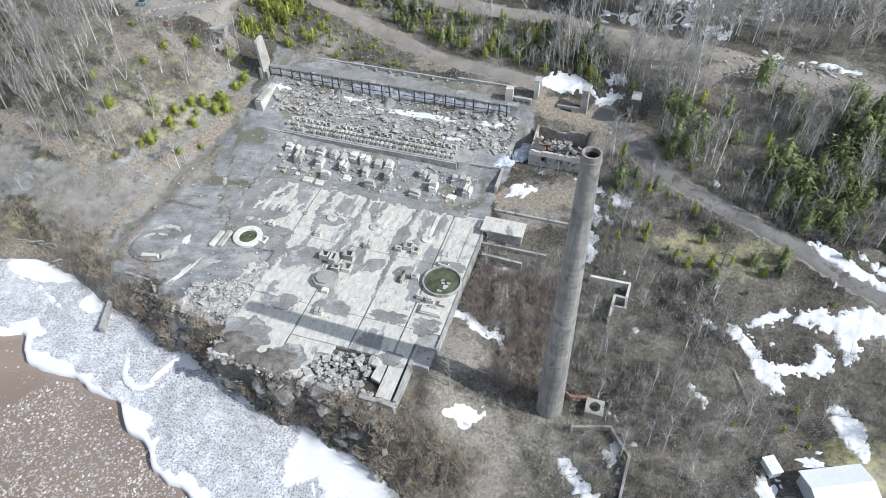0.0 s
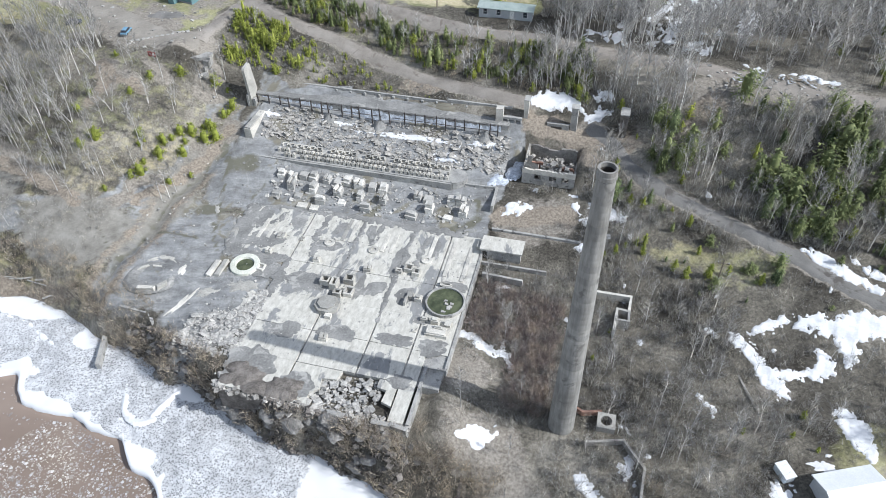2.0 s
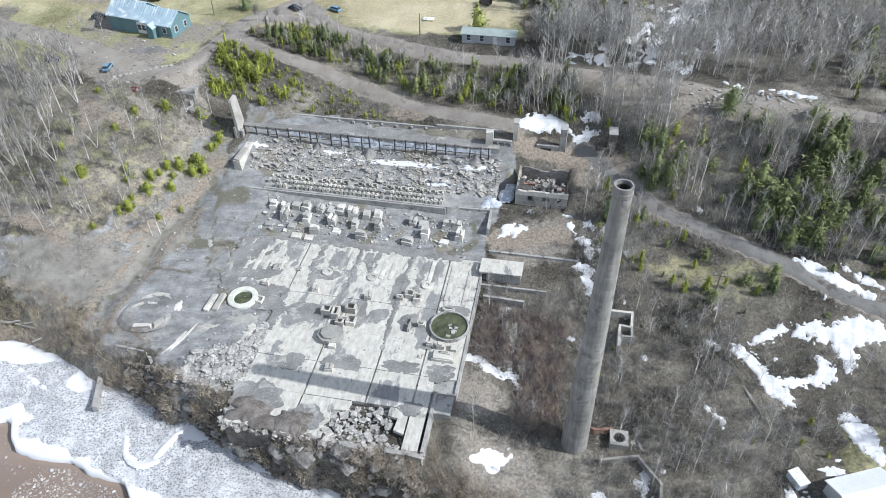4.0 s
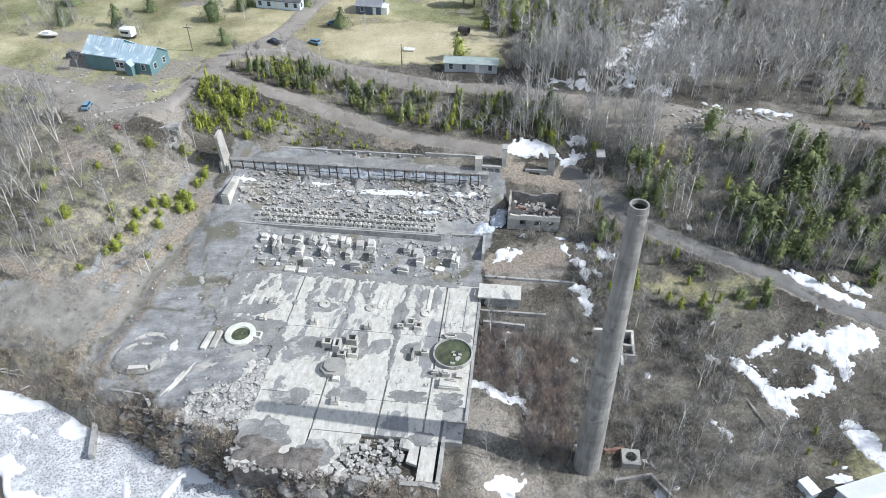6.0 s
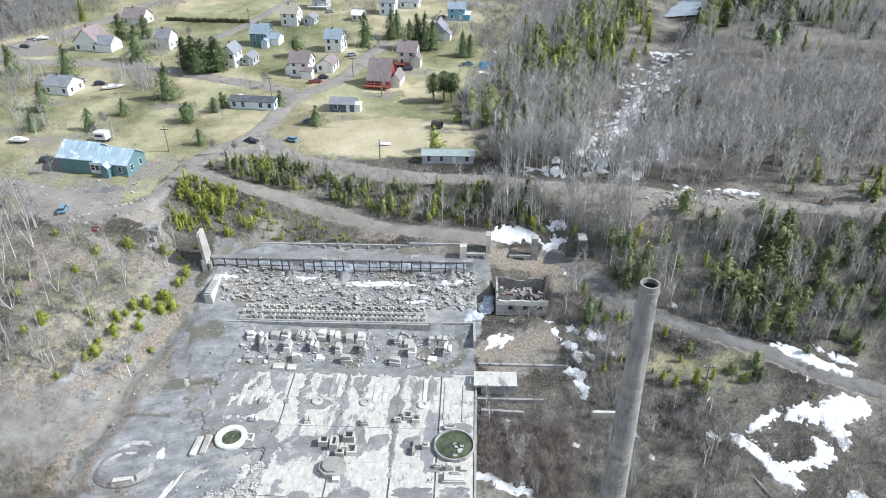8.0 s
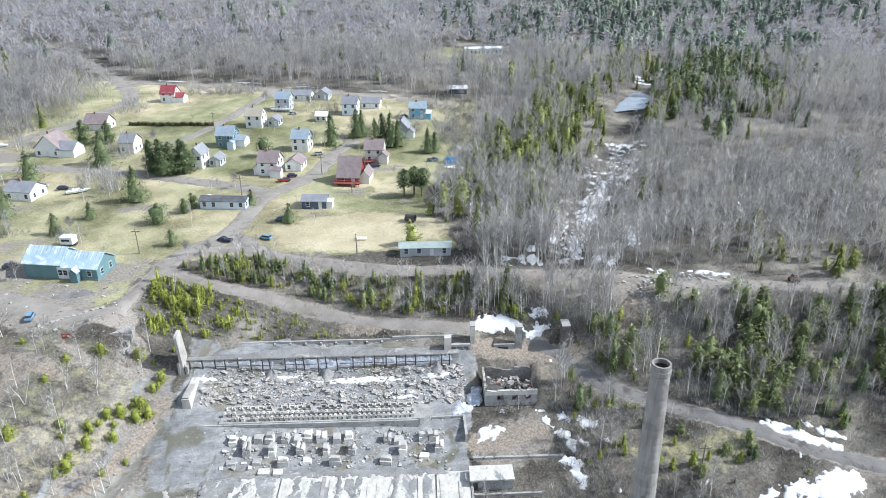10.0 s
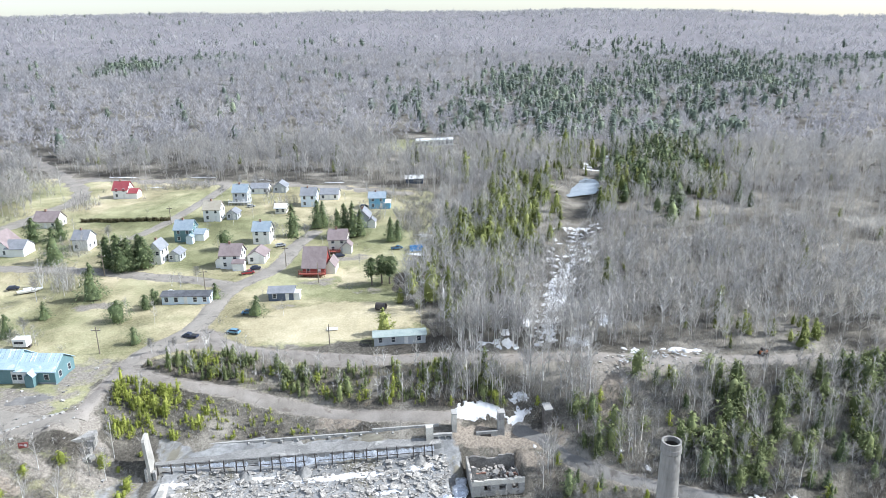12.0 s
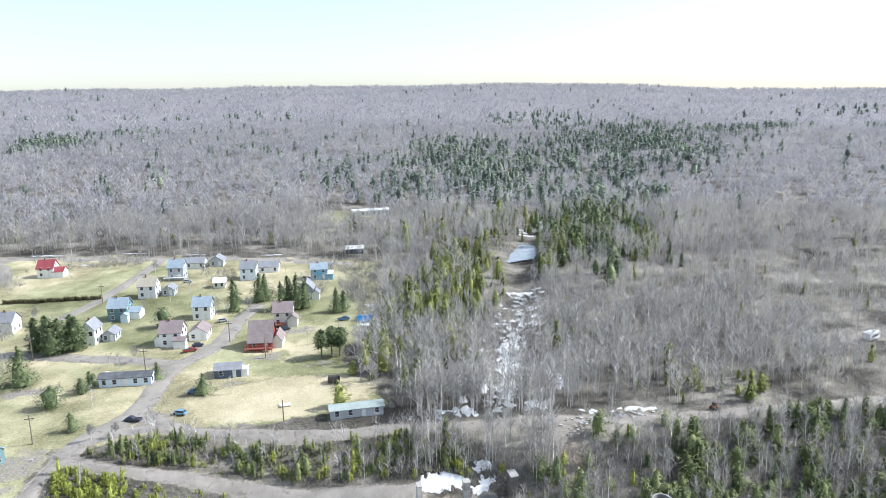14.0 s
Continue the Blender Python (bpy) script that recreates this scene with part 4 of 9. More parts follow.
lathe(bm, [(R1 + 0.0, zc), (R1 + 0.11, zc + 0.12), (R1 + 0.11, H_STACK - 0.75), (R1 + 0.05, H_STACK - 0.65), (R1 + 0.05, H_STACK), (R1 - 0.17, H_STACK), (R1 - 0.2, H_STACK - 0.5)], 36)
part("collar", bm, M_STACK, stack, "broken-edged concrete collar")
bm = bmesh.new()
lathe(bm, [(R1 - 0.2, H_STACK - 0.5), (R1 - 0.15, H_STACK - 6), (R1 - 0.15, H_STACK - 12)], 36)
disc(bm, R1 - 0.15, H_STACK - 12, 36)
part("flue", bm, M_SOOT_SHADE, stack, "sooty dark inside of the chimney")

# ---- the mill's concrete floor: panels between drain channels ----
FLOOR_Z = 3.95
floor_ = thing("mill_floor", "cracked pale concrete mill floor with stained panels", "floor", at_mill(0, 0, 0), kind="structure")
rng = random.Random(11)
AE = [-45.5, -33.2, -23, -13.2, -6.1, 0]
BE = [0, -6.7, -13.5, -21, -28, -34.5, -41.5]
for i in range(len(AE) - 1):
    for j in range(len(BE) - 1):
        a0, a1, b1, b0 = AE[i], AE[i + 1], BE[j], BE[j + 1]
        if (i == 0 and j >= 2) or (j == 5 and i == 0):
            continue
        if i == 4 and j >= 4:
            a1 = -3.4
        g = 0.17
        dz = rng.uniform(-0.015, 0.015)
        z0, z1 = FLOOR_Z - 0.6 + dz, FLOOR_Z + dz
        if i == 2 and j == 5:
            bm = bmesh.new()
            prism(bm, [(-22.9, b0), (-18.6, b0), (-18.9, -39.5), (-17.6, -38.6), (-17.9, -36.6), (-15.6, -36.3), (-15.2, b1 - 0.1), (-22.9, b1 - 0.1)], z0, z1)
        elif i == 3 and j == 5:
            # broken back in steps above the collapse
            outline = [(-9.2, b1 - 0.1), (-9.2, -36.2), (-7.6, -36.4), (-7.8, -38.5), (-6.2, -39.0), (-6.2, b1 - 0.1)]
            bm = bmesh.new()
            prism(bm, outline, z0, z1)
        else:
            bm = boxes((a0 + g, a1 - g, b0 + (0.012 if j % 2 == 0 else 0.07), b1 - 0.012, z0, z1))
        part("floor_panel", bm, M_FLOOR, floor_)
# slab under the channels, side wall, front parapet
part("channel_bed", boxes((-45.2, -0.05, -13.2, -0.05, 2.0, FLOOR_Z - 0.25), (-33.1, -0.06, -34.4, -13.41, 2.0, FLOOR_Z - 0.25)), M_CONC_OLD, floor_, "dark drain channels between the panels")
part("side_wall", boxes((-0.05, 0.35, -30.5, 0.2, -1, FLOOR_Z + 0.12), (-3.1, -2.6, -41.6, -30.6, -1.5, FLOOR_Z + 0.3), (-3.4, 0.3, -30.9, -30.55, -1, FLOOR_Z + 0.1)), M_CONC_OLD, floor_, "weathered concrete side wall")
for x0, x1, top in ((-19.5, -15.2, 3.7), (-15.1, -12.4, 4.2), (-12.2, -8.1, 3.6), (-8.0, -5.4, 4.1), (-5.3, -2.6, 4.3)):
    part("parapet", boxes((x0, x1, -42.4, -41.7, -3.0, top), worn=0.25, rng=rng), M_CONC_OLD, floor_, "broken grey concrete front parapet")
# dark rock colour keeps the beam's sun-facing front dark
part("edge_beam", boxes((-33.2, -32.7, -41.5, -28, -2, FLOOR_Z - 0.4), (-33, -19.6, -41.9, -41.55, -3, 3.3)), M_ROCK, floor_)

# dark silt lies on the floor in ragged sheets
SILT_UPPER = [(-28, -18, 3.8, 2.3, 0), (-27, -28.8, 2.6, 1.6, 10), (-18.5, -27.5, 3.0, 1.6, 0), (-9, -26.8, 3.2, 1.4, 0), (-3, -27, 2.4, 2.0, 30), (-13.6, -9.5, 1.3, 4.2, -4), (-16, -17, 2.2, 1.6, 40), (-10.5, -16.8, 1.7, 2.0, 0), (-27.5, -8.2, 2.0, 1.6, 0), (-27, -3.4, 2.2, 1.0, 60), (-18.6, -16.8, 0.8, 2.8, 0), (-37, -16.2, 3.2, 2.4, 0)]
SILT_LOWER = [(-40, -9.4, 3.4, 2.4, 20), (-42.8, -3.6, 1.8, 2.8, 0), (-29.8, -36.5, 3.6, 3.6, 0), (-21.5, -38.8, 3.2, 2.6, 20), (-6, -34.4, 1.8, 1.2, 0), (-3, -13.2, 2.4, 1.3, 0), (-21, -3.2, 1.0, 2.2, 10), (-8.2, -4.6, 0.8, 2.6, 5), (-35.5, -3.2, 1.5, 2.0, 0), (-22.4, -22.8, 2.0, 1.4, 0), (-6.2, -21.8, 1.4, 1.0, 0)]
for n, (a, b, ra, rb_, turn) in enumerate(SILT_UPPER + SILT_LOWER):
    blob("silt_sheet", a, b, ra, rb_, turn, 300 + n, M_SILT, 0.02, "thin dark grey silt spread on the concrete", "silt", 0.2, FLOOR_Z + (0 if b > -35 else 0.02), 0.012 + 0.002 * (n % 3))
for n, (pts, k) in enumerate((([(-45.6, 0.4, 1.0), (-45.2, -4, 1.5), (-45.0, -8, 1.9), (-44.6, -13, 1.6)], 1.6), ([(-44.5, -13.5, 1.2), (-40, -13.6, 0.7), (-36, -13.5, 1.1), (-33.4, -13.8, 0.6)], 1.4), ([(-33.2, -14, 0.5), (-33.3, -18, 1.0), (-33.1, -22, 0.6)], 1.5), ([(-44, 0.2, 0.9), (-36, 0.1, 0.7), (-26, 0.3, 0.8), (-14, 0.1, 0.9), (-4, 0.2, 0.7)], 1.5), ([(-22.9, -1, 0.25), (-23.1, -12, 0.3), (-23, -20, 0.25)], 0.9), ([(-13.2, -2, 0.3), (-13.3, -14, 0.35), (-13.2, -24, 0.25)], 0.9), ([(-9.6, -1, 0.3), (-10.6, -7, 0.5), (-10.2, -13, 0.4)], 1.6), ([(-19.4, -1, 0.3), (-19.9, -6, 0.5)], 1.4), ([(-30, -1, 0.4), (-30.8, -6, 0.6), (-29.4, -11.5, 0.5)], 1.6), ([(-38.5, -1.5, 0.4), (-40, -5, 0.5)], 1.5))):
    drift_sheet("silt_sheet", pts, 210 + n, M_SILT, 0.03, "thin dark grey silt washed over the concrete", "silt", FLOOR_Z - 0.02 + 0.004 * n, k, 0.2)
for n, (a, b, ra, rb_, turn) in enumerate([(-57.5, -19, 1.4, 0.5, 30), (-54.5, -18.2, 1.7, 0.5, -10), (-50.6, -20.5, 0.6, 1.3, 10), (-47.5, -27, 0.5, 2.6, -25), (-44, -24, 2.2, 1.0, 30), (-52.5, -3.5, 1.2, 0.5, -50), (-38.5, -21.5, 2.6, 1.3, 10), (-36, -24, 2.0, 1.6, 0), (-46, -7.5, 1.3, 3.0, 20)]):
    blob("bare_concrete", a, b, ra, rb_, turn, 400 + n, M_CONC, 0.03, "pale concrete, its two tall bars painting a lit rim the silt", "concrete", 0.4, None, 0.06)

# round mound and ring tank on the silt flat
bm = bmesh.new()
rings_ = []
for k in range(48):
    an = 2 * math.pi * k / 48
    h = 0.42 + 0.3 * math.exp(-((an - 4.7) / 0.9) ** 2)
    rings_.append([(5.2, -0.15), (4.4, h * 0.75), (4.0, h), (2.6, 0.02)])
vv = [[bm.verts.new((r * math.cos(2 * math.pi * k / 48), 0.78 * r * math.sin(2 * math.pi * k / 48), z)) for r, z in rings_[k]] for k in range(48)]
for k in range(48):
    for q in range(3):
        bm.faces.new((vv[k][q], vv[k][q + 1], vv[(k + 1) % 48][q + 1], vv[(k + 1) % 48][q]))
mound = thing("tank_foundation", "low silted ring of a vanished round tank", "tank foundation", at_mill(-55.3, -22.8, None, 15))
part("ring_rim", bm, M_SILT, mound, smooth=True)
# pale concrete streaks; the last two bars paint the ring's lit lower rim
for k, (x0, y0, x1, y1) in enumerate(((-3.2, 1.6, -1.2, 2.6), (-0.5, 2.4, 1.2, 2.2), (1.8, 1.6, 2.6, 0.6), (-1.5, -3.3, 1.5, -3.4), (1.8, -3.2, 3.4, -2.2))):
    ln, an = math.hypot(x1 - x0, y1 - y0), math.degrees(math.atan2(y1 - y0, x1 - x0))
    part("bare_patch", boxes((0, ln, -0.28, 0.28, 0.0, 0.3 if k < 3 else 0.95), worn=0.15, rng=rng), M_CONC, mound, "pale concrete, its two tall bars painting a lit rim", m=pose(x0, y0, 0, 0, 0, an))

m, nt, p, vec = start("green_pool_water", 0.12)
n = noise_node(nt, 0.7, 5, 0.65, vec)
r = ramp_node(nt, [(0.35, (0.045, 0.055, 0.03)), (0.65, (0.12, 0.135, 0.075))])
nt.links.new(n.outputs[0], r.inputs[0])
nt.links.new(r.outputs[0], p.inputs["Base Color"])
M_POOL = m
ring = thing("ring_tank", "white concrete ring round a shallow green pool", "tank", at_mill(-40.2, -16.7, 3.88))
M_RING = surface("pale_ring_concrete", (0.52, 0.53, 0.45), (0.72, 0.72, 0.63), 0.6, 5, 0.85)
bm = bmesh.new()
lathe(bm, [(2.75, -0.5), (2.65, 0.42), (2.5, 0.47), (1.7, 0.45), (1.55, 0.05)], 40)
part("rim", bm, M_RING, ring, smooth=False)
bm = bmesh.new()
disc(bm, 1.55, 0.12, 40)
part("pool", bm, M_POOL, ring, "murky green pool water")
part("outlet", boxes((2.5, 3.6, 0.5, 0.75, 0, 0.55), (2.5, 3.6, -0.75, -0.5, 0, 0.55), (3.5, 3.75, -0.8, 0.8, 0, 0.4)), M_CONC, ring)

pit = thing("round_tank", "round concrete tank full of green water", "tank", at_mill(-3.25, -17.2, FLOOR_Z))
bm = bmesh.new()
lathe(bm, [(3.35, -0.2), (3.35, 0.62), (3.08, 0.62), (3.05, 0.2)], 48)
part("rim", bm, M_CONC_OLD, pit)
bm = bmesh.new()
disc(bm, 3.06, 0.36, 48)
part("water", bm, M_POOL, pit, "still dark green water")
rng = random.Random(8)
for k in range(7):
    bx, by = rng.uniform(-0.3, 1.3), rng.uniform(-2.2, 0.4)
    part("floating_slab", boxes((bx - 0.3, bx + 0.3, by - 0.25, by + 0.25, 0.3, 0.5), worn=0.12, rng=rng), M_RUBBLE, pit)
part("inlet_box", boxes((-1.6, 0.1, 3.3, 3.6, 0, 0.5), (-1.6, -1.4, 3.6, 4.2, 0, 0.5), (-0.1, 0.1, 3.6, 4.2, 0, 0.5), (-1.6, 0.1, 4.0, 4.2, 0, 0.5)), M_CONC, pit)
for dx, dy, w, d, h in ((-4.6, -0.4, 1.2, 1.0, 0.9), (-6.2, 0.2, 1.0, 1.2, 0.6), (-6.6, -1.4, 0.4, 1.6, 0.9), (-0.6, -4.6, 1.3, 1.0, 0.9), (1.6, -4.6, 1.0, 1.2, 0.7), (-2.4, -4.4, 1.3, 0.7, 0.5), (0.2, -6.6, 3.6, 1.9, 0.5), (0.4, -6.2, 1.6, 0.5, 1.0)):
    ob = thing("machine_footing", "broken pale concrete machine footing on the mill floor", "footing", at_mill(-3.25 + dx, -17.2 + dy, FLOOR_Z), "machine footings")
    part("plinth", boxes((-w / 2, w / 2, -d / 2, d / 2, 0, h), worn=0.06, rng=rng), M_CONC, ob)
    if w > 1.05:
        part("cap", boxes((-w / 2 + 0.2, w / 2 - 0.3, -d / 2 + 0.15, d / 2 - 0.15, h - 0.05, h + 0.3), worn=0.05, rng=rng), M_CONC, ob)

# octagonal pedestal and its neighbours in the middle of the floor
octo = thing("octagonal_pedestal", "pale octagonal concrete pedestal with a stepped top", "pedestal", at_mill(-22.3, -22.6, FLOOR_Z))
bm = bmesh.new()
prism(bm, [(2.2 * math.cos(radians(22.5 + 45 * k)), 2.0 * math.sin(radians(22.5 + 45 * k))) for k in range(8)], 0, 0.9)
part("base", bm, M_CONC, octo)
bm = bmesh.new()
prism(bm, [(1.6 * math.cos(radians(22.5 + 45 * k)), 1.5 * math.sin(radians(22.5 + 45 * k))) for k in range(8)], 0.9, 1.25)
part("top_step", bm, M_CONC, octo)
part("buttress", boxes((0.4, 1.5, -2.6, -1.8, 0, 0.7)), M_CONC, octo)


def bin_block(a, b, w, d, h, label):
    ob = thing("concrete_bin", label, "bin", at_mill(a, b, FLOOR_Z))
    t = 0.28
    for bx in ((-w / 2, w / 2, -d / 2, -d / 2 + t), (-w / 2, w / 2, d / 2 - t, d / 2), (-w / 2, -w / 2 + t, -d / 2 + t, d / 2 - t), (w / 2 - t, w / 2, -d / 2 + t, d / 2 - t)):
        part("bin_wall", boxes((*bx, 0, h), worn=0.04, rng=rng), M_CONC, ob)
    part("bin_floor", boxes((-w / 2 + t, w / 2 - t, -d / 2 + t, d / 2 - t, 0, 0.1)), M_CONC_OLD, ob)


for a, b, w, d, h in ((-24.6, -17.4, 1.6, 1.5, 1.2), (-22.8, -17.8, 1.2, 2.0, 1.4), (-20.6, -16.2, 1.8, 1.6, 1.2), (-19.8, -18.9, 1.6, 1.8, 0.9), (-21.6, -19.6, 1.4, 1.2, 1.0), (-11.4, -11, 1.5, 1.5, 0.9), (-9.9, -11.6, 1.3, 1.4, 0.8), (-13.0, -11.9, 1.2, 0.9, 0.6), (-4.1, -13.3, 2.0, 0.9, 0.6)):
    bin_block(a, b, w, d, h, "roofless pale concrete bin on the mill floor")
for a, b, w, h in ((-37.4, -12.5, 1.2, 0.9), (-28.2, -12.5, 1.2, 0.9), (-18.6, -12.6, 1.3, 0.9), (-37, -8, 1.5, 0.5), (-32.9, -7.9, 0.8, 0.4), (-20.5, -29.2, 1.3, 0.9), (-6.7, -24.2, 0.7, 0.3)):
    ob = thing("machine_footing", "small pale concrete footing with a dark slot", "footing", at_mill(a, b, FLOOR_Z, rng.uniform(-6, 6)), "machine footings")
    part("plinth", boxes((-w / 2, w / 2, -w / 2, w / 2, 0, h * 0.6), worn=0.04, rng=rng), M_CONC, ob)
    part("cap", boxes((-w / 2 + 0.1, 0.05, -w / 2 + 0.1, w / 2 - 0.1, h * 0.58, h), (0.2, w / 2 - 0.08, -w / 2 + 0.1, w / 2 - 0.1, h * 0.58, h), worn=0.03, rng=rng), M_CONC, ob)
for a, b in ((-27.6, -7.7), (-19.1, -7.7), (-9, -8)):
    ob = thing("round_footing", "round worn concrete footing on the mill floor", "footing", at_mill(a, b, FLOOR_Z), "round footings")
    bm = bmesh.new()
    lathe(bm, [(1.0, 0), (0.95, 0.28), (0.45, 0.30), (0.42, 0.1)], 20)
    disc(bm, 0.43, 0.12, 20)
    part("plinth", bm, M_CONC, ob)
# long sleeper strips
for n, (a, b, ln) in enumerate([(-41.2, -6.6, 5.5), (-39.4, -6.2, 5.5), (-25.6, -3.6, 6), (-24.2, -3.6, 6), (-17.6, -5.2, 5), (-16, -5.2, 5), (-8.8, -4.4, 6), (-5, -6.6, 9), (-1.8, -7.2, 9)]):
    ob = thing("sleeper_strip", "long low concrete strip on the mill floor", "strip", at_mill(a, b, FLOOR_Z), "sleeper strips")
    part("strip", boxes((-0.35, 0.35, -ln / 2, ln / 2, 0, 0.1), worn=0.03, rng=rng), M_CONC, ob)
for a, b in ((-45.3, -18.8), (-43.9, -18.4)):
    ob = thing("sleeper_strip", "pale concrete strip lying on the silt flat", "strip", at_mill(a, b, None), "sleeper strips")
    part("strip", boxes((-0.45, 0.45, -2.0, 2.0, -0.1, 0.35), worn=0.12, rng=rng), M_CONC, ob)


# ---- rubble ----
def chunk(rng, size, flat=0.35):
    """Corners of a broken lump of concrete."""
    pts = []
    for sx in (-1, 1):
        for sy in (-1, 1):
            for sz in (-1, 1):
                pts.append((sx * size * rng.uniform(0.55, 1.0), sy * size * rng.uniform(0.4, 0.95), sz * size * flat * rng.uniform(0.7, 1.1)))
    return pts


CF = ((0, 1, 3, 2), (4, 6, 7, 5), (0, 4, 5, 1), (2, 3, 7, 6), (0, 2, 6, 4), (1, 5, 7, 3))


def rubble(name, n, places, lo, hi, material, seed, label, lift=0.0, flat=0.35):
    """Many small lumps in one mesh of kind stuff."""
    rng = random.Random(seed)
    vs, fs = [], []
    for _ in range(n):
        a, b, z = places(rng)
        x, y = to_world(a, b)
        z = (float(height(x, y)) if z is None else z) + lift
        rot = Euler((rng.gauss(0, 0.22), rng.gauss(0, 0.22), rng.uniform(0, 6.28))).to_matrix()
        s = lo * (hi / lo) ** (rng.random() ** 1.8)
        base = len(vs)
        for c in chunk(rng, s, flat):
            v = rot @ Vector(c)
            vs.append((x + v.x, y + v.y, z + v.z))
        fs += [tuple(base + i for i in f) for f in CF]
    return tagged(new(name, mesh_of(name, vs, fs, material)), label, "rubble", kind="stuff")


def lumps(name, n, places, lo, hi, material, seed, label, owner_at):
    """The large broken slabs, each a piece of its own under one heap."""
    rng = random.Random(seed)
    heap = thing(name, label, "rubble", Matrix.Identity(4))
    shapes = [mesh_of("broken_slab", chunk(rng, 1.0, 0.15), CF, material) for _ in range(12)]
    for _ in range(n):
        a, b, z = places(rng)
        x, y = to_world(a, b)
        z = float(height(x, y)) if z is None else z
        s = rng.uniform(lo, hi)
        ob = part("broken_slab", rng.choice(shapes), None, heap)
        ob.matrix_basis = Matrix.Translation((x, y, z + 0.2 * s)) @ Euler((rng.gauss(0, 0.2), rng.gauss(0, 0.2), rng.uniform(0, 6.28))).to_matrix().to_4x4() @ Matrix.Diagonal((s, s, s, 1))



M_FOUND = surface("pale_foundation_concrete", (0.40, 0.39, 0.36), (0.68, 0.665, 0.63), 0.8, 5, 0.9, stain=(0.26, 0.255, 0.24), stain_at=0.62, vary="object")


# ---- engine foundations: two rows of tall blocks ----
def foundation(a, b, w, d, h, kind):
    ob = thing("foundation_block", "tall worn concrete engine foundation standing on grey silt", "foundation", at_mill(a, b, None, rng.uniform(-4, 4)), "engine foundations")
    part("plinth", boxes((-w / 2, w / 2, -d / 2, d / 2, -0.3, h * 0.55), worn=0.13, rng=rng), M_FOUND, ob)
    if kind == 0:
        part("upper_block", boxes((-w / 2 + 0.12, w / 2 - 0.15, -d / 2 + 0.35, d / 2 - 0.1, h * 0.53, h), worn=0.15, rng=rng), M_FOUND, ob)
    elif kind == 1:
        part("pillar", boxes((-w / 2 + 0.05, -0.12, -d / 2 + 0.1, d / 2 - 0.1, h * 0.53, h), worn=0.12, rng=rng), M_FOUND, ob)
        part("pillar", boxes((0.2, w / 2 - 0.05, -d / 2 + 0.1, d / 2 - 0.1, h * 0.53, h * 0.8), worn=0.12, rng=rng), M_FOUND, ob)


rubble("foundation_rubble", 420, lambda rng: (rng.uniform(-45, -4), rng.uniform(1.5, 9.5), None), 0.1, 0.5, M_RUBBLE, 43, "pale broken lumps lying among the foundations", 0.08)
for n, (a, b) in enumerate([(-43, 7), (-40.5, 6.7), (-38.3, 7.4), (-36.4, 7.5), (-33.6, 7.6), (-31.2, 7.4), (-29.4, 7.9), (-27, 7.7), (-24.1, 7.4), (-21.9, 7.6), (-14.8, 7.3), (-12.7, 7.0), (-8.1, 7.5), (-6.3, 7.4)]):
    foundation(a, b, rng.uniform(1.35, 1.9), rng.uniform(1.5, 2.0), rng.uniform(1.2, 1.8), n % 3)
for n, (a, b) in enumerate([(-40.1, 5.0), (-35.5, 5.0), (-30.5, 5.2), (-25.9, 4.9), (-21.2, 5.0), (-11.9, 4.8), (-5.2, 5.2)]):
    foundation(a, b, rng.uniform(1.2, 1.5), rng.uniform(1.6, 2.2), rng.uniform(1.4, 1.9), 1 - n % 2)
for n, (a, b, w, h) in enumerate([(-42.6, 2.7, 1.6, 0.6), (-38.1, 2.9, 1.5, 0.7), (-33.3, 2.4, 2.0, 1.4), (-29.1, 3.1, 1.5, 0.7), (-24, 2.4, 2.1, 1.5), (-14.9, 2.5, 2.1, 1.4), (-8, 3.6, 1.7, 0.9)]):
    foundation(a, b, w, 1.3, h, 0 if h > 1 else 2)
for a, b, w in ((-36.5, 0.9, 2.0), (-34.0, 0.8, 1.6)):
    ob = thing("sleeper_strip", "flat pale concrete slab at the edge of the floor", "slab", at_mill(a, b, None, 0, 0.05), "sleeper strips")
    part("strip", boxes((-w / 2, w / 2, -0.7, 0.7, -0.2, 0.2), worn=0.06, rng=rng), M_CONC, ob)

# ---- stamp battery bases: a raised bed with two rows of small piers and a row of frames ----
bed = thing("battery_bed", "raised concrete bed of the old stamp batteries", "bed", at_mill(0, 0, 0), kind="structure")
part("bed_slab", boxes((-46.4, -9.2, 10.6, 15.4, 4.5, 7.45)), M_CONC_OLD, bed)
part("bed_lip", boxes((-53, -9.0, 10.25, 10.62, 4.5, 7.3)), M_CONC_OLD, bed, "undercut concrete lip")
bm = bmesh.new()
prism(bm, [(-9.2, 10.7)] + [(-9.2 + 2.9 * math.sin(radians(k)), 12.9 - 2.4 * math.cos(radians(k))) for k in range(10, 171, 16)] + [(-9.2, 15.3)], 4.5, 7.5)
part("bed_end", bm, M_CONC_OLD, bed, "rounded end of the bed")
rng = random.Random(21)
pier_me = [from_bm("pier", boxes((-0.26, 0.26, -0.33, 0.33, 0, 0.75), (-0.18, 0.18, -0.22, 0.22, 0.73, 0.95), worn=0.05, rng=rng), M_CONC) for _ in range(4)]
frame_me = from_bm("battery_frame", boxes((-0.62, -0.4, -0.4, 0.4, 0, 0.7), (0.4, 0.62, -0.4, 0.4, 0, 0.7), (-0.4, 0.4, 0.18, 0.4, 0, 0.7), (-0.4, 0.4, -0.4, -0.22, 0, 0.35), worn=0.03, rng=rng), M_CONC)
NP = 40
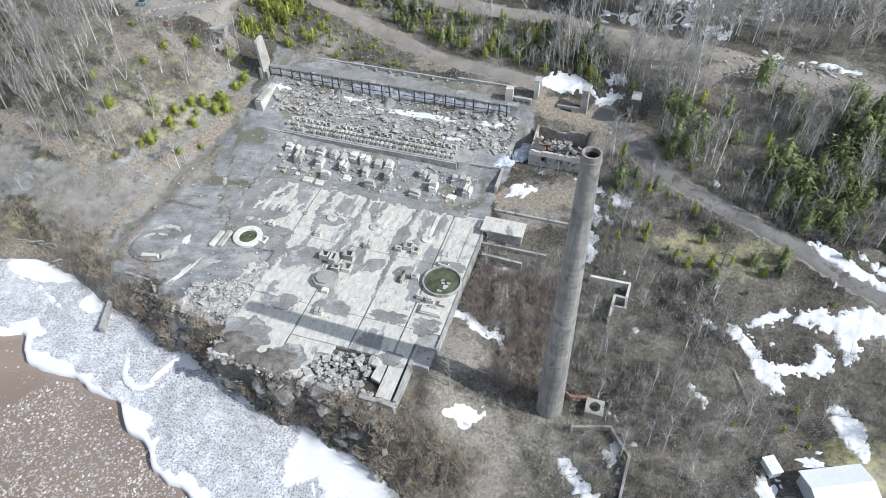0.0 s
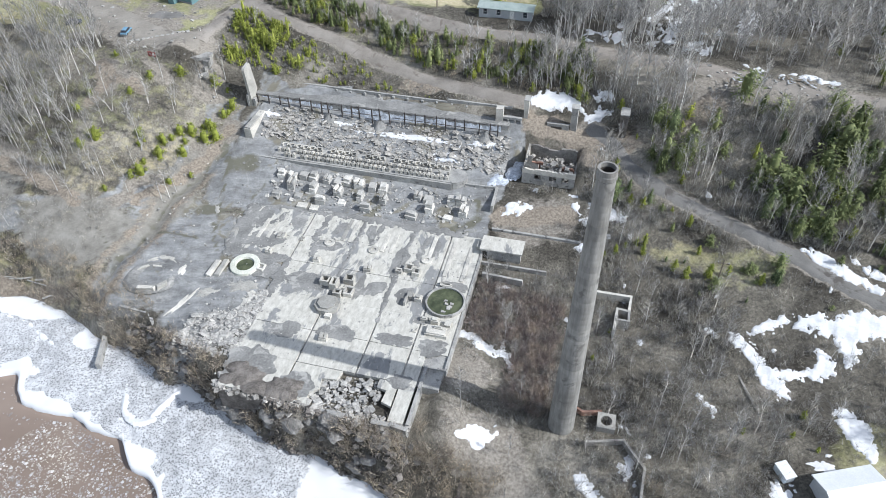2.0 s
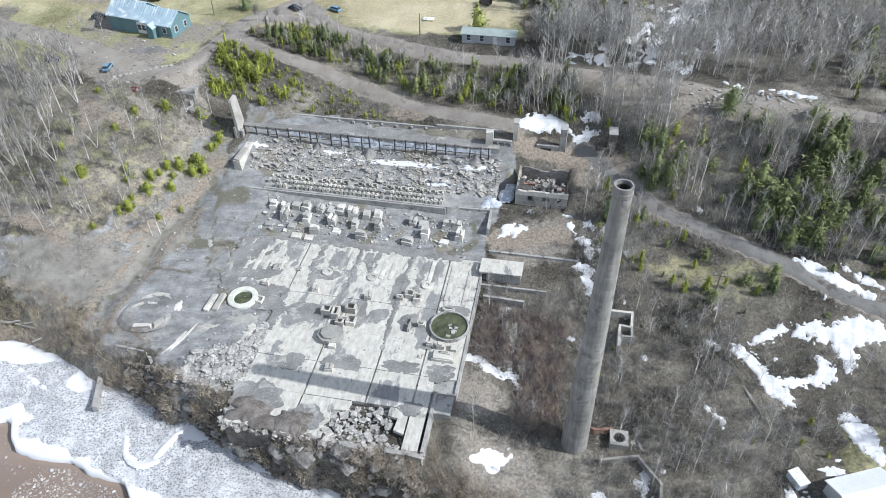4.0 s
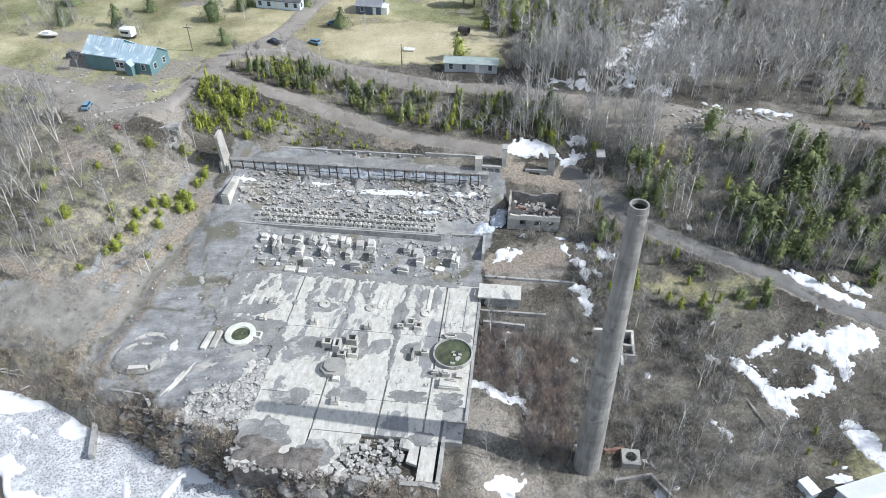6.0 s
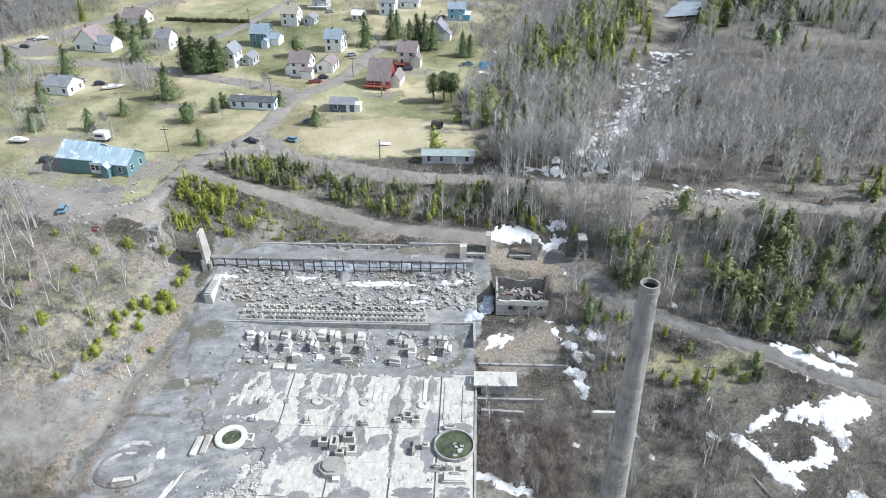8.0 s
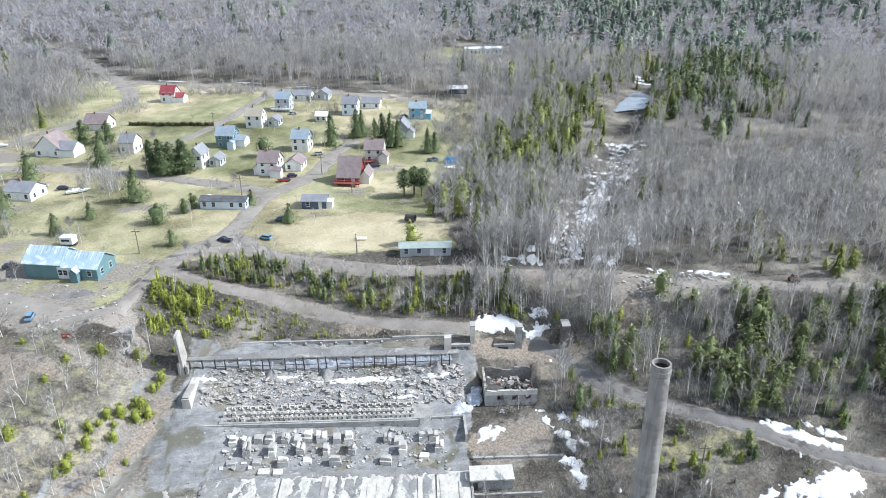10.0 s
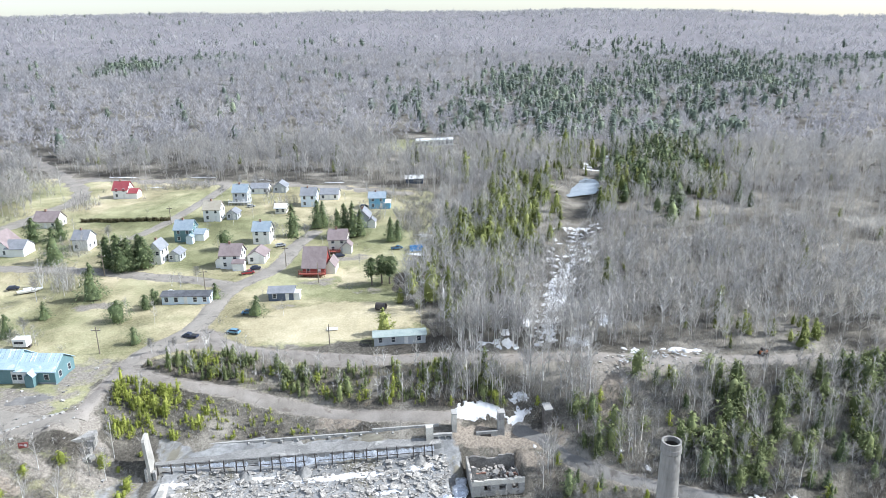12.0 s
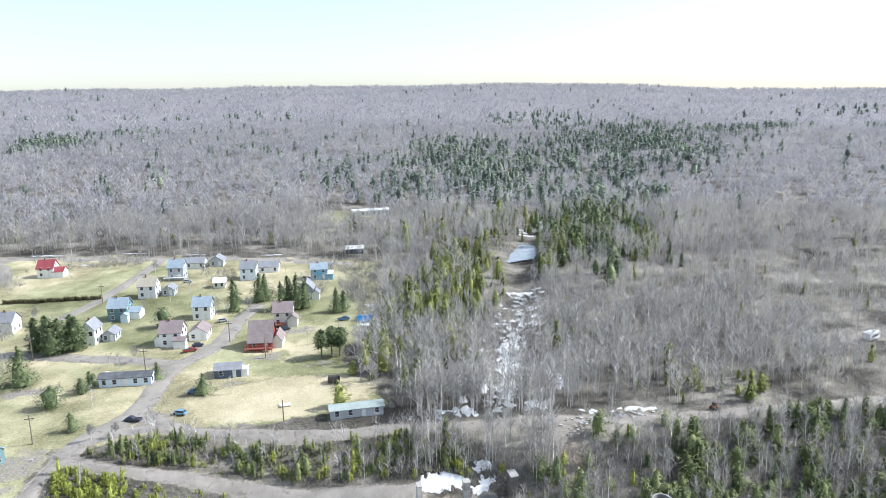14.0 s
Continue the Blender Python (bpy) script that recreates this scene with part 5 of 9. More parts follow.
for k in range(NP):
    for b in (11.35, 12.75):
        if rng.random() < 0.05:
            continue
        part("pier", rng.choice(pier_me), None, bed, m=Matrix.Translation((-45.7 + 35.6 * k / (NP - 1), b + rng.uniform(-0.08, 0.08), 7.44)))
for k in range(24):
    if k in (6, 11, 15):
        continue
    part("battery_frame", frame_me, None, bed, m=Matrix.Translation((-45.2 + 34.4 * k / 23, 14.5, 7.44)))

# long pale block at the end of the bed
ob = thing("ore_bin_wall", "long pale concrete wall block beside the rubble", "wall", at_mill(-53.2, 18.1, None))
part("block", boxes((-0.75, 0.75, -3.7, 3.7, -1.0, 1.2), worn=0.1, rng=rng), M_CONC, ob)
part("cap", boxes((-0.6, 0.55, -3.5, 1.0, 1.18, 1.5), worn=0.1, rng=rng), M_CONC, ob)

# ---- back wall: retaining wall with dark steel posts, terrace and low upper wall ----
wall = thing("wall_back", "grey retaining wall with dark steel posts and rails", "wall", at_mill(0, 0, 0), kind="structure")
part("retaining_wall", boxes((-55.6, -0.6, 24.7, 25.3, 7, 12.45)), M_CONC_OLD, wall)
bm = bmesh.new()
vs = [bm.verts.new(c) for c in ((-55.6, 24.72, 12.55), (-0.6, 24.72, 12.55), (-0.6, 28.6, 13.3), (-55.6, 28.6, 13.3), (-55.6, 25.3, 8), (-0.6, 25.3, 8), (-0.6, 28.6, 8), (-55.6, 28.6, 8))]
for f in ((0, 1, 2, 3), (4, 5, 1, 0), (1, 5, 6, 2), (3, 2, 6, 7), (0, 3, 7, 4)):
    bm.faces.new([vs[i] for i in f])
part("terrace", bm, M_SILT, wall, "grey gravel terrace")
part("upper_wall", boxes((-53.5, -14.2, 28.5, 28.9, 11, 14.0), (-14.2, -0.6, 28.6, 29.0, 11, 14.5)), M_CONC_OLD, wall, "low crumbling upper wall")
for k in range(16):
    part("wall_stub", boxes((-0.2, 0.2, -0.5, 0.0, 12.9, 13.75), worn=0.05, rng=rng), M_CONC_OLD, wall, m=Matrix.Translation((-51 + 3.15 * k, 28.5, 0)))
post_me = from_bm("steel_post", boxes((-0.1, 0.1, -0.14, 0.14, 8.5, 13.2)), M_STEEL)
xs_post = [-54.2 + 2.26 * k for k in range(24)]
for k, xp in enumerate(xs_post):
    part("steel_post", post_me, None, wall, m=pose(xp, 23.75, 0, rng.uniform(-1.5, 1.5), rng.uniform(-2.5, 2.5), 0))
for k in range(23):
    for z in (11.5, 12.85):
        if rng.random() < 0.12:
            continue
        part("rail", boxes((xs_post[k] + 0.1, xs_post[k + 1] - 0.1, 23.72, 23.80, z - 0.05, z + 0.06)), M_STEEL, wall)
drift = tagged(new("wall_drift"), "drifted snow lodged against the shaded wall", "snow", kind="stuff")
drift.matrix_basis = at_mill(0, 0, 0)
for k in range(23):
    if rng.random() < 0.95:
        x0, x1 = xs_post[k] - 0.1, xs_post[k + 1] + 0.1
        bm = bmesh.new()
        n_, m_ = 8, 6
        top = rng.uniform(11.75, 12.3)
        grid = [[bm.verts.new((x0 + (x1 - x0) * q / n_ + rng.uniform(-0.06, 0.06),
                               23.6 + 1.07 * (p / m_) ** 0.8 + (rng.uniform(-0.07, 0.07) if p < m_ else 0),
                               9.0 + (top - 9.0) * p / m_ + rng.uniform(-0.05, 0.05) + (rng.uniform(-0.35, 0.15) if p == m_ else 0)))
                 for q in range(n_ + 1)] for p in range(m_ + 1)]
        for p in range(m_):
            for q in range(n_):
                bm.faces.new((grid[p][q], grid[p][q + 1], grid[p + 1][q + 1], grid[p + 1][q]))
        part("drift", bm, M_DRIFT, drift, smooth=True)
# tall end wall whose top follows the lost roof
ob = thing("end_wall", "tall pale wedge-shaped concrete end wall", "wall", at_mill(-55.9, 0, 0))
bm = bmesh.new()
prof = [(22.6, 8.5), (22.6, 18.9), (22.9, 19.3), (25.1, 19.5), (25.4, 19.1), (25.9, 13.4), (25.9, 9)]
lo = [bm.verts.new((-0.25 - 0.05 * (z - 9), b_, z)) for b_, z in prof]
hi = [bm.verts.new((0.3 - 0.05 * (z - 9), b_, z)) for b_, z in prof]
bm.faces.new(hi)
bm.faces.new(lo[::-1])
for k in range(len(prof)):
    n2 = (k + 1) % len(prof)
    bm.faces.new((hi[k], lo[k], lo[n2], hi[n2]))
part("panel", bm, M_CONC, ob)
part("pier", boxes((-0.9, -0.45, 22.4, 23.3, 8.5, 13.2), (0.45, 0.95, 22.6, 23.6, 8.5, 12.4)), M_CONC_OLD, ob)

# right end of the wall: leaning pier and dark openings
ob = thing("hoist_pier", "grey concrete hoist pier beside dark openings", "pier", at_mill(-2.6, 26.3, 9.2))
part("pier", boxes((-0.9, 0.5, -0.5, 0.5, 0, 6.4), worn=0.1, rng=rng), M_CONC, ob)
part("lintel", boxes((0.5, 4.4, -0.3, 0.3, 4.1, 4.6)), M_CONC_OLD, ob)
for dx in (1.6, 3.0, 4.2):
    part("column", boxes((dx - 0.15, dx + 0.15, -0.4, 0.2, 0, 4.1)), M_CONC_OLD, ob)
part("back_panel", boxes((0.5, 4.4, 1.0, 1.3, 0, 4.0)), M_CONC_OLD, ob)
for a, size in ((-5.2, 1.0), (-54.0, 0.95), (-38.5, 0.8), (-27.5, 0.75)):
    bm = bmesh.new()
    lathe(bm, [(2.9 * size, -1.0), (1.6 * size, 0.9 * size), (0.5 * size, 1.7 * size), (0.02, 1.85 * size)], 18)
    for v in bm.verts:
        v.co += Vector((rng.uniform(-0.2, 0.2), rng.uniform(-0.2, 0.2), rng.uniform(-0.1, 0.1)))
    gp_ = thing("gravel_heap", "small heap of grey gravel against the wall", "gravel", at_mill(a, 23.3 if a < -6 else 24.0, 9.3), kind="stuff")
    part("heap", bm, M_SILT, gp_, smooth=True)

# three piers of the vanished trestle and the wall between them
for a, b, w, d, z0, z1, lab in ((2.4, 28.0, 0.8, 1.7, 10.5, 17.4, "pale slender concrete trestle pier"), (12.0, 28.0, 1.3, 1.5, 10, 16.8, "square grey concrete trestle pier"), (21.6, 27.8, 1.5, 2.6, 9, 17.2, "tall dark stone trestle pier")):
    ob = thing("trestle_pier", lab, "pier", at_mill(a, b, z0), "trestle piers")
    part("shaft", boxes((-w / 2, w / 2, -d / 2, d / 2, -1, z1 - z0), worn=0.08, rng=rng), M_CONC if a < 5 else M_CONC_OLD if a < 15 else M_ROCK, ob)
    part("cap", boxes((-w / 2 - 0.12, w / 2 + 0.12, -d / 2 - 0.12, d / 2 + 0.12, z1 - z0 - 0.05, z1 - z0 + 0.15), worn=0.04, rng=rng), M_CONC_OLD, ob)
ob = thing("abutment_wall", "low grey concrete wall between the trestle piers", "wall", at_mill(8, 27.2, 10))
part("wall_face", boxes((-1.2, 3.2, -0.3, 0.3, 0, 3.0), worn=0.08, rng=rng), M_CONC_OLD, ob)
# the wall has no hole: a thin black panel paints the opening's shade
part("opening", boxes((-0.4, 1.8, -0.42, -0.36, 0.6, 2.5)), M_SOOT_SHADE, ob, "flat black panel painted as a shaded opening")

# ---- roofless brick-and-concrete powerhouse ----
house_z = 6.4
ruin = thing("ruined_building", "roofless concrete building with empty window openings", "ruin", at_mill(9.1, 15.2, house_z))
t = 0.45
def ragged(x0, x1, y0, y1, z0, lo, hi):
    """A standing wall whose broken top steps up and down, in one mesh."""
    along_x = (x1 - x0) > (y1 - y0)
    u0, u1 = (x0, x1) if along_x else (y0, y1)
    n_ = max(3, int((u1 - u0) / 0.4))
    top, line = rng.uniform(lo, hi), []
    for k in range(n_):
        top = min(hi, max(lo - 0.5, top + rng.gauss(0, 0.13) + (rng.uniform(-0.9, 0.9) if rng.random() < 0.1 else 0)))
        line += [(u0 + (u1 - u0) * (k + 0.04) / n_, top), (u0 + (u1 - u0) * (k + 0.96) / n_, top + rng.gauss(0, 0.04))]
    line = [(u0, z0), (u0, line[0][1])] + line[1:-1] + [(u1, line[-1][1]), (u1, z0)]
    bm = bmesh.new()
    f0 = [bm.verts.new((u, y0, z) if along_x else (x0, u, z)) for u, z in line]
    f1 = [bm.verts.new((u, y1, z) if along_x else (x1, u, z)) for u, z in line]
    bm.faces.new(f0)
    bm.faces.new(f1[::-1])
    for k in range(len(line)):
        n2 = (k + 1) % len(line)
        bm.faces.new((f0[k], f1[k], f1[n2], f0[n2]))
    bmesh.ops.recalc_face_normals(bm, faces=bm.faces)
    return bm


part("front_wall", boxes((-5.1, 5.1, 0, t, 0, 1.1), *[(x0, x1, 0, t, 1.1, 2.4) for x0, x1 in ((-5.1, -2.7), (-1.4, 0.2), (1.5, 2.6), (3.9, 5.1))]), M_CONC_OLD, ruin)
# top strip in a paler concrete than the wall below
part("front_lintel", ragged(-5.1, 5.1, 0, t, 2.4, 3.1, 3.5), M_CONC, ruin, "pale top of the front wall")
part("side_wall", ragged(-5.1, -5.1 + t, t, 8, 0, 2.4, 4.6), M_RUBBLE_D, ruin)
part("side_wall", ragged(5.1 - t, 5.1, t, 8, 0, 1.4, 3.4), M_RUBBLE_D, ruin)
part("rear_wall", ragged(-5.1 + t, 5.1 - t, 8 - t, 8, 0, 2.2, 5.0), M_RUBBLE_D, ruin)
part("partition", ragged(-1.6, -1.2, t, 8 - t, 0, 1.6, 3.4), M_RUBBLE_D, ruin)
part("partition", ragged(1.8, 2.2, t, 6, 0, 1.2, 3.0), M_RUBBLE_D, ruin)
part("brick_partition", ragged(-4.65, -1.6, 4.2, 4.6, 0, 1.8, 3.4), M_BRICK, ruin, "crumbled brick partition")
part("brick_partition", ragged(2.2, 4.65, 3.8, 4.2, 0, 1.4, 3.0), M_BRICK, ruin, "crumbled brick partition")
# slab in the dark rock colour makes the ruin's inside dark
part("dark_floor", boxes((-4.7, 4.7, 0.4, 7.6, 0.05, 0.3)), M_ROCK, ruin, "dark littered floor")
part("broken_gable", boxes((-4.9, -2.2, 0.5, 0.8, 3.3, 4.4), worn=0.25, rng=rng), M_RUBBLE_D, ruin)
part("wall_stump", boxes((-4.6, -3.8, 3.0, 3.4, 2.0, 4.2), worn=0.2, rng=rng), M_RUBBLE_D, ruin)
# blue shade tint comes from the material, besides the ruin's cast shadow
blob("ice_chute", 2.1, 17.9, 1.7, 3.6, -6, 77, M_DRIFT, 0.6, "ice beside the ruin with a blue shade tint in its colour", "ice", 0.2, 6.5, 0.05)
blob("ice_chute", -0.8, 14.2, 1.6, 1.4, 20, 78, M_DRIFT, 0.3, "ice beside the ruin with a blue shade tint in its colour", "ice", 0.3, None, 0.05)


def ruin_wall(pts, h, t, material, label, z=None, depth=1.0):
    """A standing wall along a line of places in the mill's axes."""
    ob = thing("ruin_wall", label, "wall", at_mill(pts[0][0], pts[0][1], z), "ruined walls")
    for (a0, b0), (a1, b1) in zip(pts[:-1], pts[1:]):
        ln, an = math.hypot(a1 - a0, b1 - b0), math.degrees(math.atan2(b1 - b0, a1 - a0))
        part("wall_run", boxes((-t / 2, ln + t / 2, -t / 2, t / 2, -depth, h), worn=0.06, rng=rng), material, ob, m=pose(a0 - pts[0][0], b0 - pts[0][1], 0, 0, 0, an))
    return ob


ruin_wall([(-6.5, 12.0), (-0.3, 12.3), (-0.2, 6.7)], 1.0, 0.4, M_CONC_OLD, "low grey retaining wall round a sunken corner", 5.6)
ruin_wall([(0.9, 2.7), (17, 2.7)], 0.6, 0.4, M_CONC_OLD, "long low grey wall across the brown terrace", 4.0)
ruin_wall([(1.4, -8.0), (8.2, -8.3)], 1.2, 0.45, M_CONC_OLD, "short grey wall above the thicket", 2.2)
ruin_wall([(0.6, -5.4), (12, -5.2)], 0.5, 0.35, M_CONC_OLD, "low grey wall at the edge of the terrace", 3.0)
ruin_wall([(20.6, -7.7), (27.1, -7.6), (26.9, -11.0), (24.9, -10.9), (24.8, -15.5)], 1.7, 0.4, M_CONC, "roofless concrete walls among the brush", 1.6)
ruin_wall([(24.9, -10.9), (24.9, -13.2), (27.0, -13.2), (26.9, -11.0)], 1.9, 0.35, M_CONC_OLD, "small roofless concrete cell", 1.4)
ruin_wall([(20.6, -30.5), (21.6, -31.0), (23.0, -30.6), (24.2, -30.3)], 1.0, 0.35, M_BRICK, "curved crumbling red brick wall", 0.0)
ruin_wall([(22.6, -36.0), (27.9, -34.4), (31.1, -38.4), (30.6, -46)], 1.5, 0.4, M_RUBBLE_D, "angled dark retaining wall in the brush", -0.6)
ruin_wall([(44, -11), (44.6, -18), (47, -24)], 0.28, 0.35, M_RUBBLE_D, "low overgrown foundation wall", 0.6)
ruin_wall([(5.8, -44), (6.4, -49)], 0.7, 0.5, M_STEEL, "dark timber crib lying on the ground", -1.6)
ruin_wall([(-61.7, -30.2), (-58.5, -38.2)], 0.5, 0.7, M_CONC_OLD, "concrete groyne running down to the ice", -3.2, 3.0)
ruin_wall([(-57.5, -29.6), (-52, -29.8), (-50.5, -31.5)], 0.2, 0.5, M_CONC_OLD, "broken edge beam above the shore", 2.4)

ob = thing("well_block", "square concrete block with a round dark well", "well", at_mill(25.2, -31.9, -0.75))
bm = bmesh.new()
hs = 1.35
outer_ = [(hs, -hs), (hs, hs), (-hs, hs), (-hs, -hs)]
ring_in = [(0.85 * math.cos(2 * math.pi * k / 24), 0.85 * math.sin(2 * math.pi * k / 24)) for k in range(24)]
top_o = []
for k in range(24):
    an = 2 * math.pi * k / 24
    f = hs / max(abs(math.cos(an)), abs(math.sin(an)))
    top_o.append(bm.verts.new((f * math.cos(an), f * math.sin(an), 1.9)))
bot_o = [bm.verts.new((v.co.x, v.co.y, -0.8)) for v in top_o]
top_i = [bm.verts.new((x, y, 1.9)) for x, y in ring_in]
bot_i = [bm.verts.new((x, y, -0.2)) for x, y in ring_in]
for k in range(24):
    n2 = (k + 1) % 24
    bm.faces.new((top_o[k], top_o[n2], top_i[n2], top_i[k]))
    bm.faces.new((bot_o[k], bot_o[n2], top_o[n2], top_o[k]))
    bm.faces.new((top_i[k], top_i[n2], bot_i[n2], bot_i[k]))
bm.faces.new(bot_i)
part("block", bm, M_CONC, ob)
for k in range(3):
    part("grate_bar", boxes((-0.05, 0.05, -0.85, 0.85, 1.6, 1.7)), M_STEEL, ob, m=pose(-0.4 + 0.4 * k, 0, 0, 0, 0, 8))

# low vault with a white flat roof
ob = thing("vault_building", "low concrete vault with a white flat roof", "building", at_mill(3.6, -2.2, 2.6))
part("wall", boxes((-3.6, 3.6, -1.7, -1.3, -0.6, 2.5), (-3.6, 3.6, 1.3, 1.7, -0.6, 2.5), (-3.6, -3.2, -1.3, 1.3, -0.6, 2.5), (3.2, 3.6, -1.3, 1.3, -0.6, 2.5)), M_CONC_OLD, ob)
part("roof", boxes((-3.8, 3.8, -1.9, 1.9, 2.5, 2.75), worn=0.08, rng=rng), M_FLOOR, ob, "whitish stained flat concrete roof")
# solid wall behind: the dark inside of a door is painted as a black panel
part("doorway_panel", boxes((-3.3, -2.5, -1.76, -1.68, 0.2, 2.1)), M_SOOT_SHADE, ob, "black panel painted as the dark inside of a door")
part("side_stack", boxes((-4.5, -3.6, -0.9, 0.6, -0.6, 2.2), worn=0.05, rng=rng), M_CONC, ob)


back = lambda rng: (rng.uniform(-51, 0.5), 15.6 + 8.2 * rng.random() ** 1.0, None)
rubble("back_rubble", 3400, back, 0.07, 0.42, M_RUBBLE_D, 31, "grey broken concrete and stone below the back wall")
lumps("collapsed_slabs", 210, back, 0.35, 0.9, M_RUBBLE_D, 32, "tumbled dark slabs of the fallen upper floor", None)
def left(rng):
    b = rng.uniform(-36, -21.5)
    return -33 - (2 + 9 * float(ramp(-b, 24, 31))) * rng.random() ** 1.2 + rng.uniform(-0.5, 0.8), b, None


rubble("left_rubble", 1500, left, 0.08, 0.42, M_RUBBLE, 33, "pale shattered concrete at the broken floor edge", 0.1, 0.22)
lumps("collapsed_slabs", 130, left, 0.3, 0.85, M_RUBBLE, 34, "pale shattered slabs of the caved-in floor", None)
hole = lambda rng: (rng.uniform(-19.5, -8.6), rng.uniform(-41.2, -35), 2.9 + 0.7 * rng.random())
rubble("hole_rubble", 420, hole, 0.1, 0.45, M_RUBBLE, 35, "pale broken concrete in the hole of the floor")
lumps("collapsed_slabs", 80, hole, 0.3, 0.8, M_RUBBLE, 36, "pale slabs sunk into the hole of the floor", None)
def edge_(rng):
    """A place on the bank of fallen stone between the floor's front and the ice."""
    a = rng.uniform(-56, -2)
    s_ = float(np.interp(a, SHORE_A, SHORE_B))
    b = min(s_ + 6 * rng.random() ** 1.3, float(np.interp(a, [-56, -47, -40, -34, -2], [-31, -33, -37, -41.9, -42.5])))
    x, y = to_world(a, b)
    return a, b, float(height(x, y)) + 0.25 * rng.random()


rubble("shore_rubble", 2600, edge_, 0.1, 0.5, M_ROCK, 37, "dark tumbled rock and concrete along the shore", 0.0, 0.55)
lumps("shore_slabs", 40, edge_, 0.4, 0.85, M_RUBBLE_D, 38, "large grey slabs fallen towards the lake", None)
rubble("floor_crumbs", 900, lambda rng: (rng.uniform(-45, -1), rng.uniform(-34, 0), FLOOR_Z), 0.05, 0.2, M_RUBBLE, 39, "crumbs of concrete strewn over the floor")
rubble("silt_crumbs", 700, lambda rng: (rng.uniform(-66, 2), rng.uniform(-30, 12), None), 0.05, 0.3, M_RUBBLE, 40, "stones strewn over the grey silt", 0.05)
rubble("ruin_rubble", 320, lambda rng: (9.1 + rng.uniform(-4.5, 4.5), 15.8 + rng.uniform(0, 7), 6.6 + 1.9 * rng.random() ** 2), 0.15, 0.75, M_RUBBLE_D, 41, "rubble heaped inside the roofless building")
rubble("road_rubble", 90, lambda rng: (rng.uniform(34, 62), rng.uniform(36, 43), None), 0.1, 0.5, M_RUBBLE, 42, "white rubble and scrap beside the upper road", 0.1)

for n, (a, b, ln, turn) in enumerate(((-82.4, -25.6, 4.2, 12), (-80.5, -25.2, 3.6, 20), (-78.6, -25.9, 4.6, -8), (-77.2, -25.4, 3.0, 16), (-84.6, -26.0, 3.2, 5), (-75.4, -27.2, 2.6, 40))):
    ob = thing("driftwood_log", "grey weathered driftwood log lying on the bank", "log", at_mill(a, b, None, turn), "driftwood")
    bm = bmesh.new()
    lathe(bm, [(0.01, -ln / 2), (0.17, -ln / 2), (0.13, ln * 0.1), (0.09, ln / 2), (0.01, ln / 2)], 8)
    part("log", bm, M_CONC_OLD, ob, m=pose(0, 0, 0.2, 0, 86, 0))

rubble("lip_rubble", 420, lambda rng: (rng.uniform(-33.6, -2.6), rng.gauss(-41.6, 0.45), FLOOR_Z - 0.1 - 0.5 * rng.random()), 0.1, 0.55, M_RUBBLE_D, 45, "broken lip of the concrete floor", 0.0, 0.5)
rubble("corner_rubble", 300, lambda rng: (rng.gauss(-33.3, 0.4), rng.uniform(-41.5, -24), FLOOR_Z - 0.15 - 0.5 * rng.random()), 0.1, 0.6, M_RUBBLE, 46, "broken edge of the concrete floor", 0.0, 0.4)
for n, (a, b, ra, rb_) in enumerate(((-30.2, -39.0, 3.4, 2.5), (-23.0, -39.9, 3.0, 2.0), (-26.8, -40.6, 2.2, 1.3))):
    blob("soil_mound", a, b, ra, rb_, 8, 480 + n, M_ROCK, 0.55, "dark soil and broken stone heaped on the floor", "soil", 0.2, FLOOR_Z - 0.02, 0.02)

# boulders and frozen clods on the bank below the floor
M_BOULDER = surface("grey_bank_boulder", (0.12, 0.115, 0.108), (0.29, 0.28, 0.265), 0.5, 4, 0.92, stain=(0.36, 0.355, 0.345), stain_at=0.62, vary="object", relief=0.06, spread=0.6)
rng = random.Random(91)
clods = []
for k in range(6):
    bm = bmesh.new()
    bmesh.ops.create_icosphere(bm, subdivisions=2, radius=1.0)
    for v in bm.verts:
        c = v.co * 1.4 + Vector((k * 7.1, 3.3, 1.7))
        v.co *= 1 + 0.55 * noise.noise(c) + 0.25 * noise.noise(c * 2.7)
        v.co.z *= 0.62
    clods.append(from_bm("stone", bm, M_BOULDER))
for k in range(64):
    a = rng.uniform(-34, 12) if k < 46 else rng.uniform(-58, -33)
    s_ = float(np.interp(a, SHORE_A, SHORE_B))
    top = -42.8 if a > -33 else float(np.interp(a, [-58, -47, -40, -33], [-31.5, -34, -37, -41.5]))
    b = s_ + 0.6 + max(0.4, top - s_) * rng.random() if a < 1 else s_ + 0.8 + 3.4 * rng.random()
    sz = 0.5 + 1.2 * rng.random() ** 2 if k < 46 else rng.uniform(0.3, 0.9)
    ob = thing("boulder", "dark grey boulder fallen on the lake bank", "boulder", at_mill(a, b, None, rng.uniform(0, 360), -0.1 * sz), "bank boulders")
    part("stone", rng.choice(clods), None, ob, m=Matrix.Diagonal((sz * rng.uniform(0.8, 1.3), sz, sz * rng.uniform(0.7, 1.1), 1)))

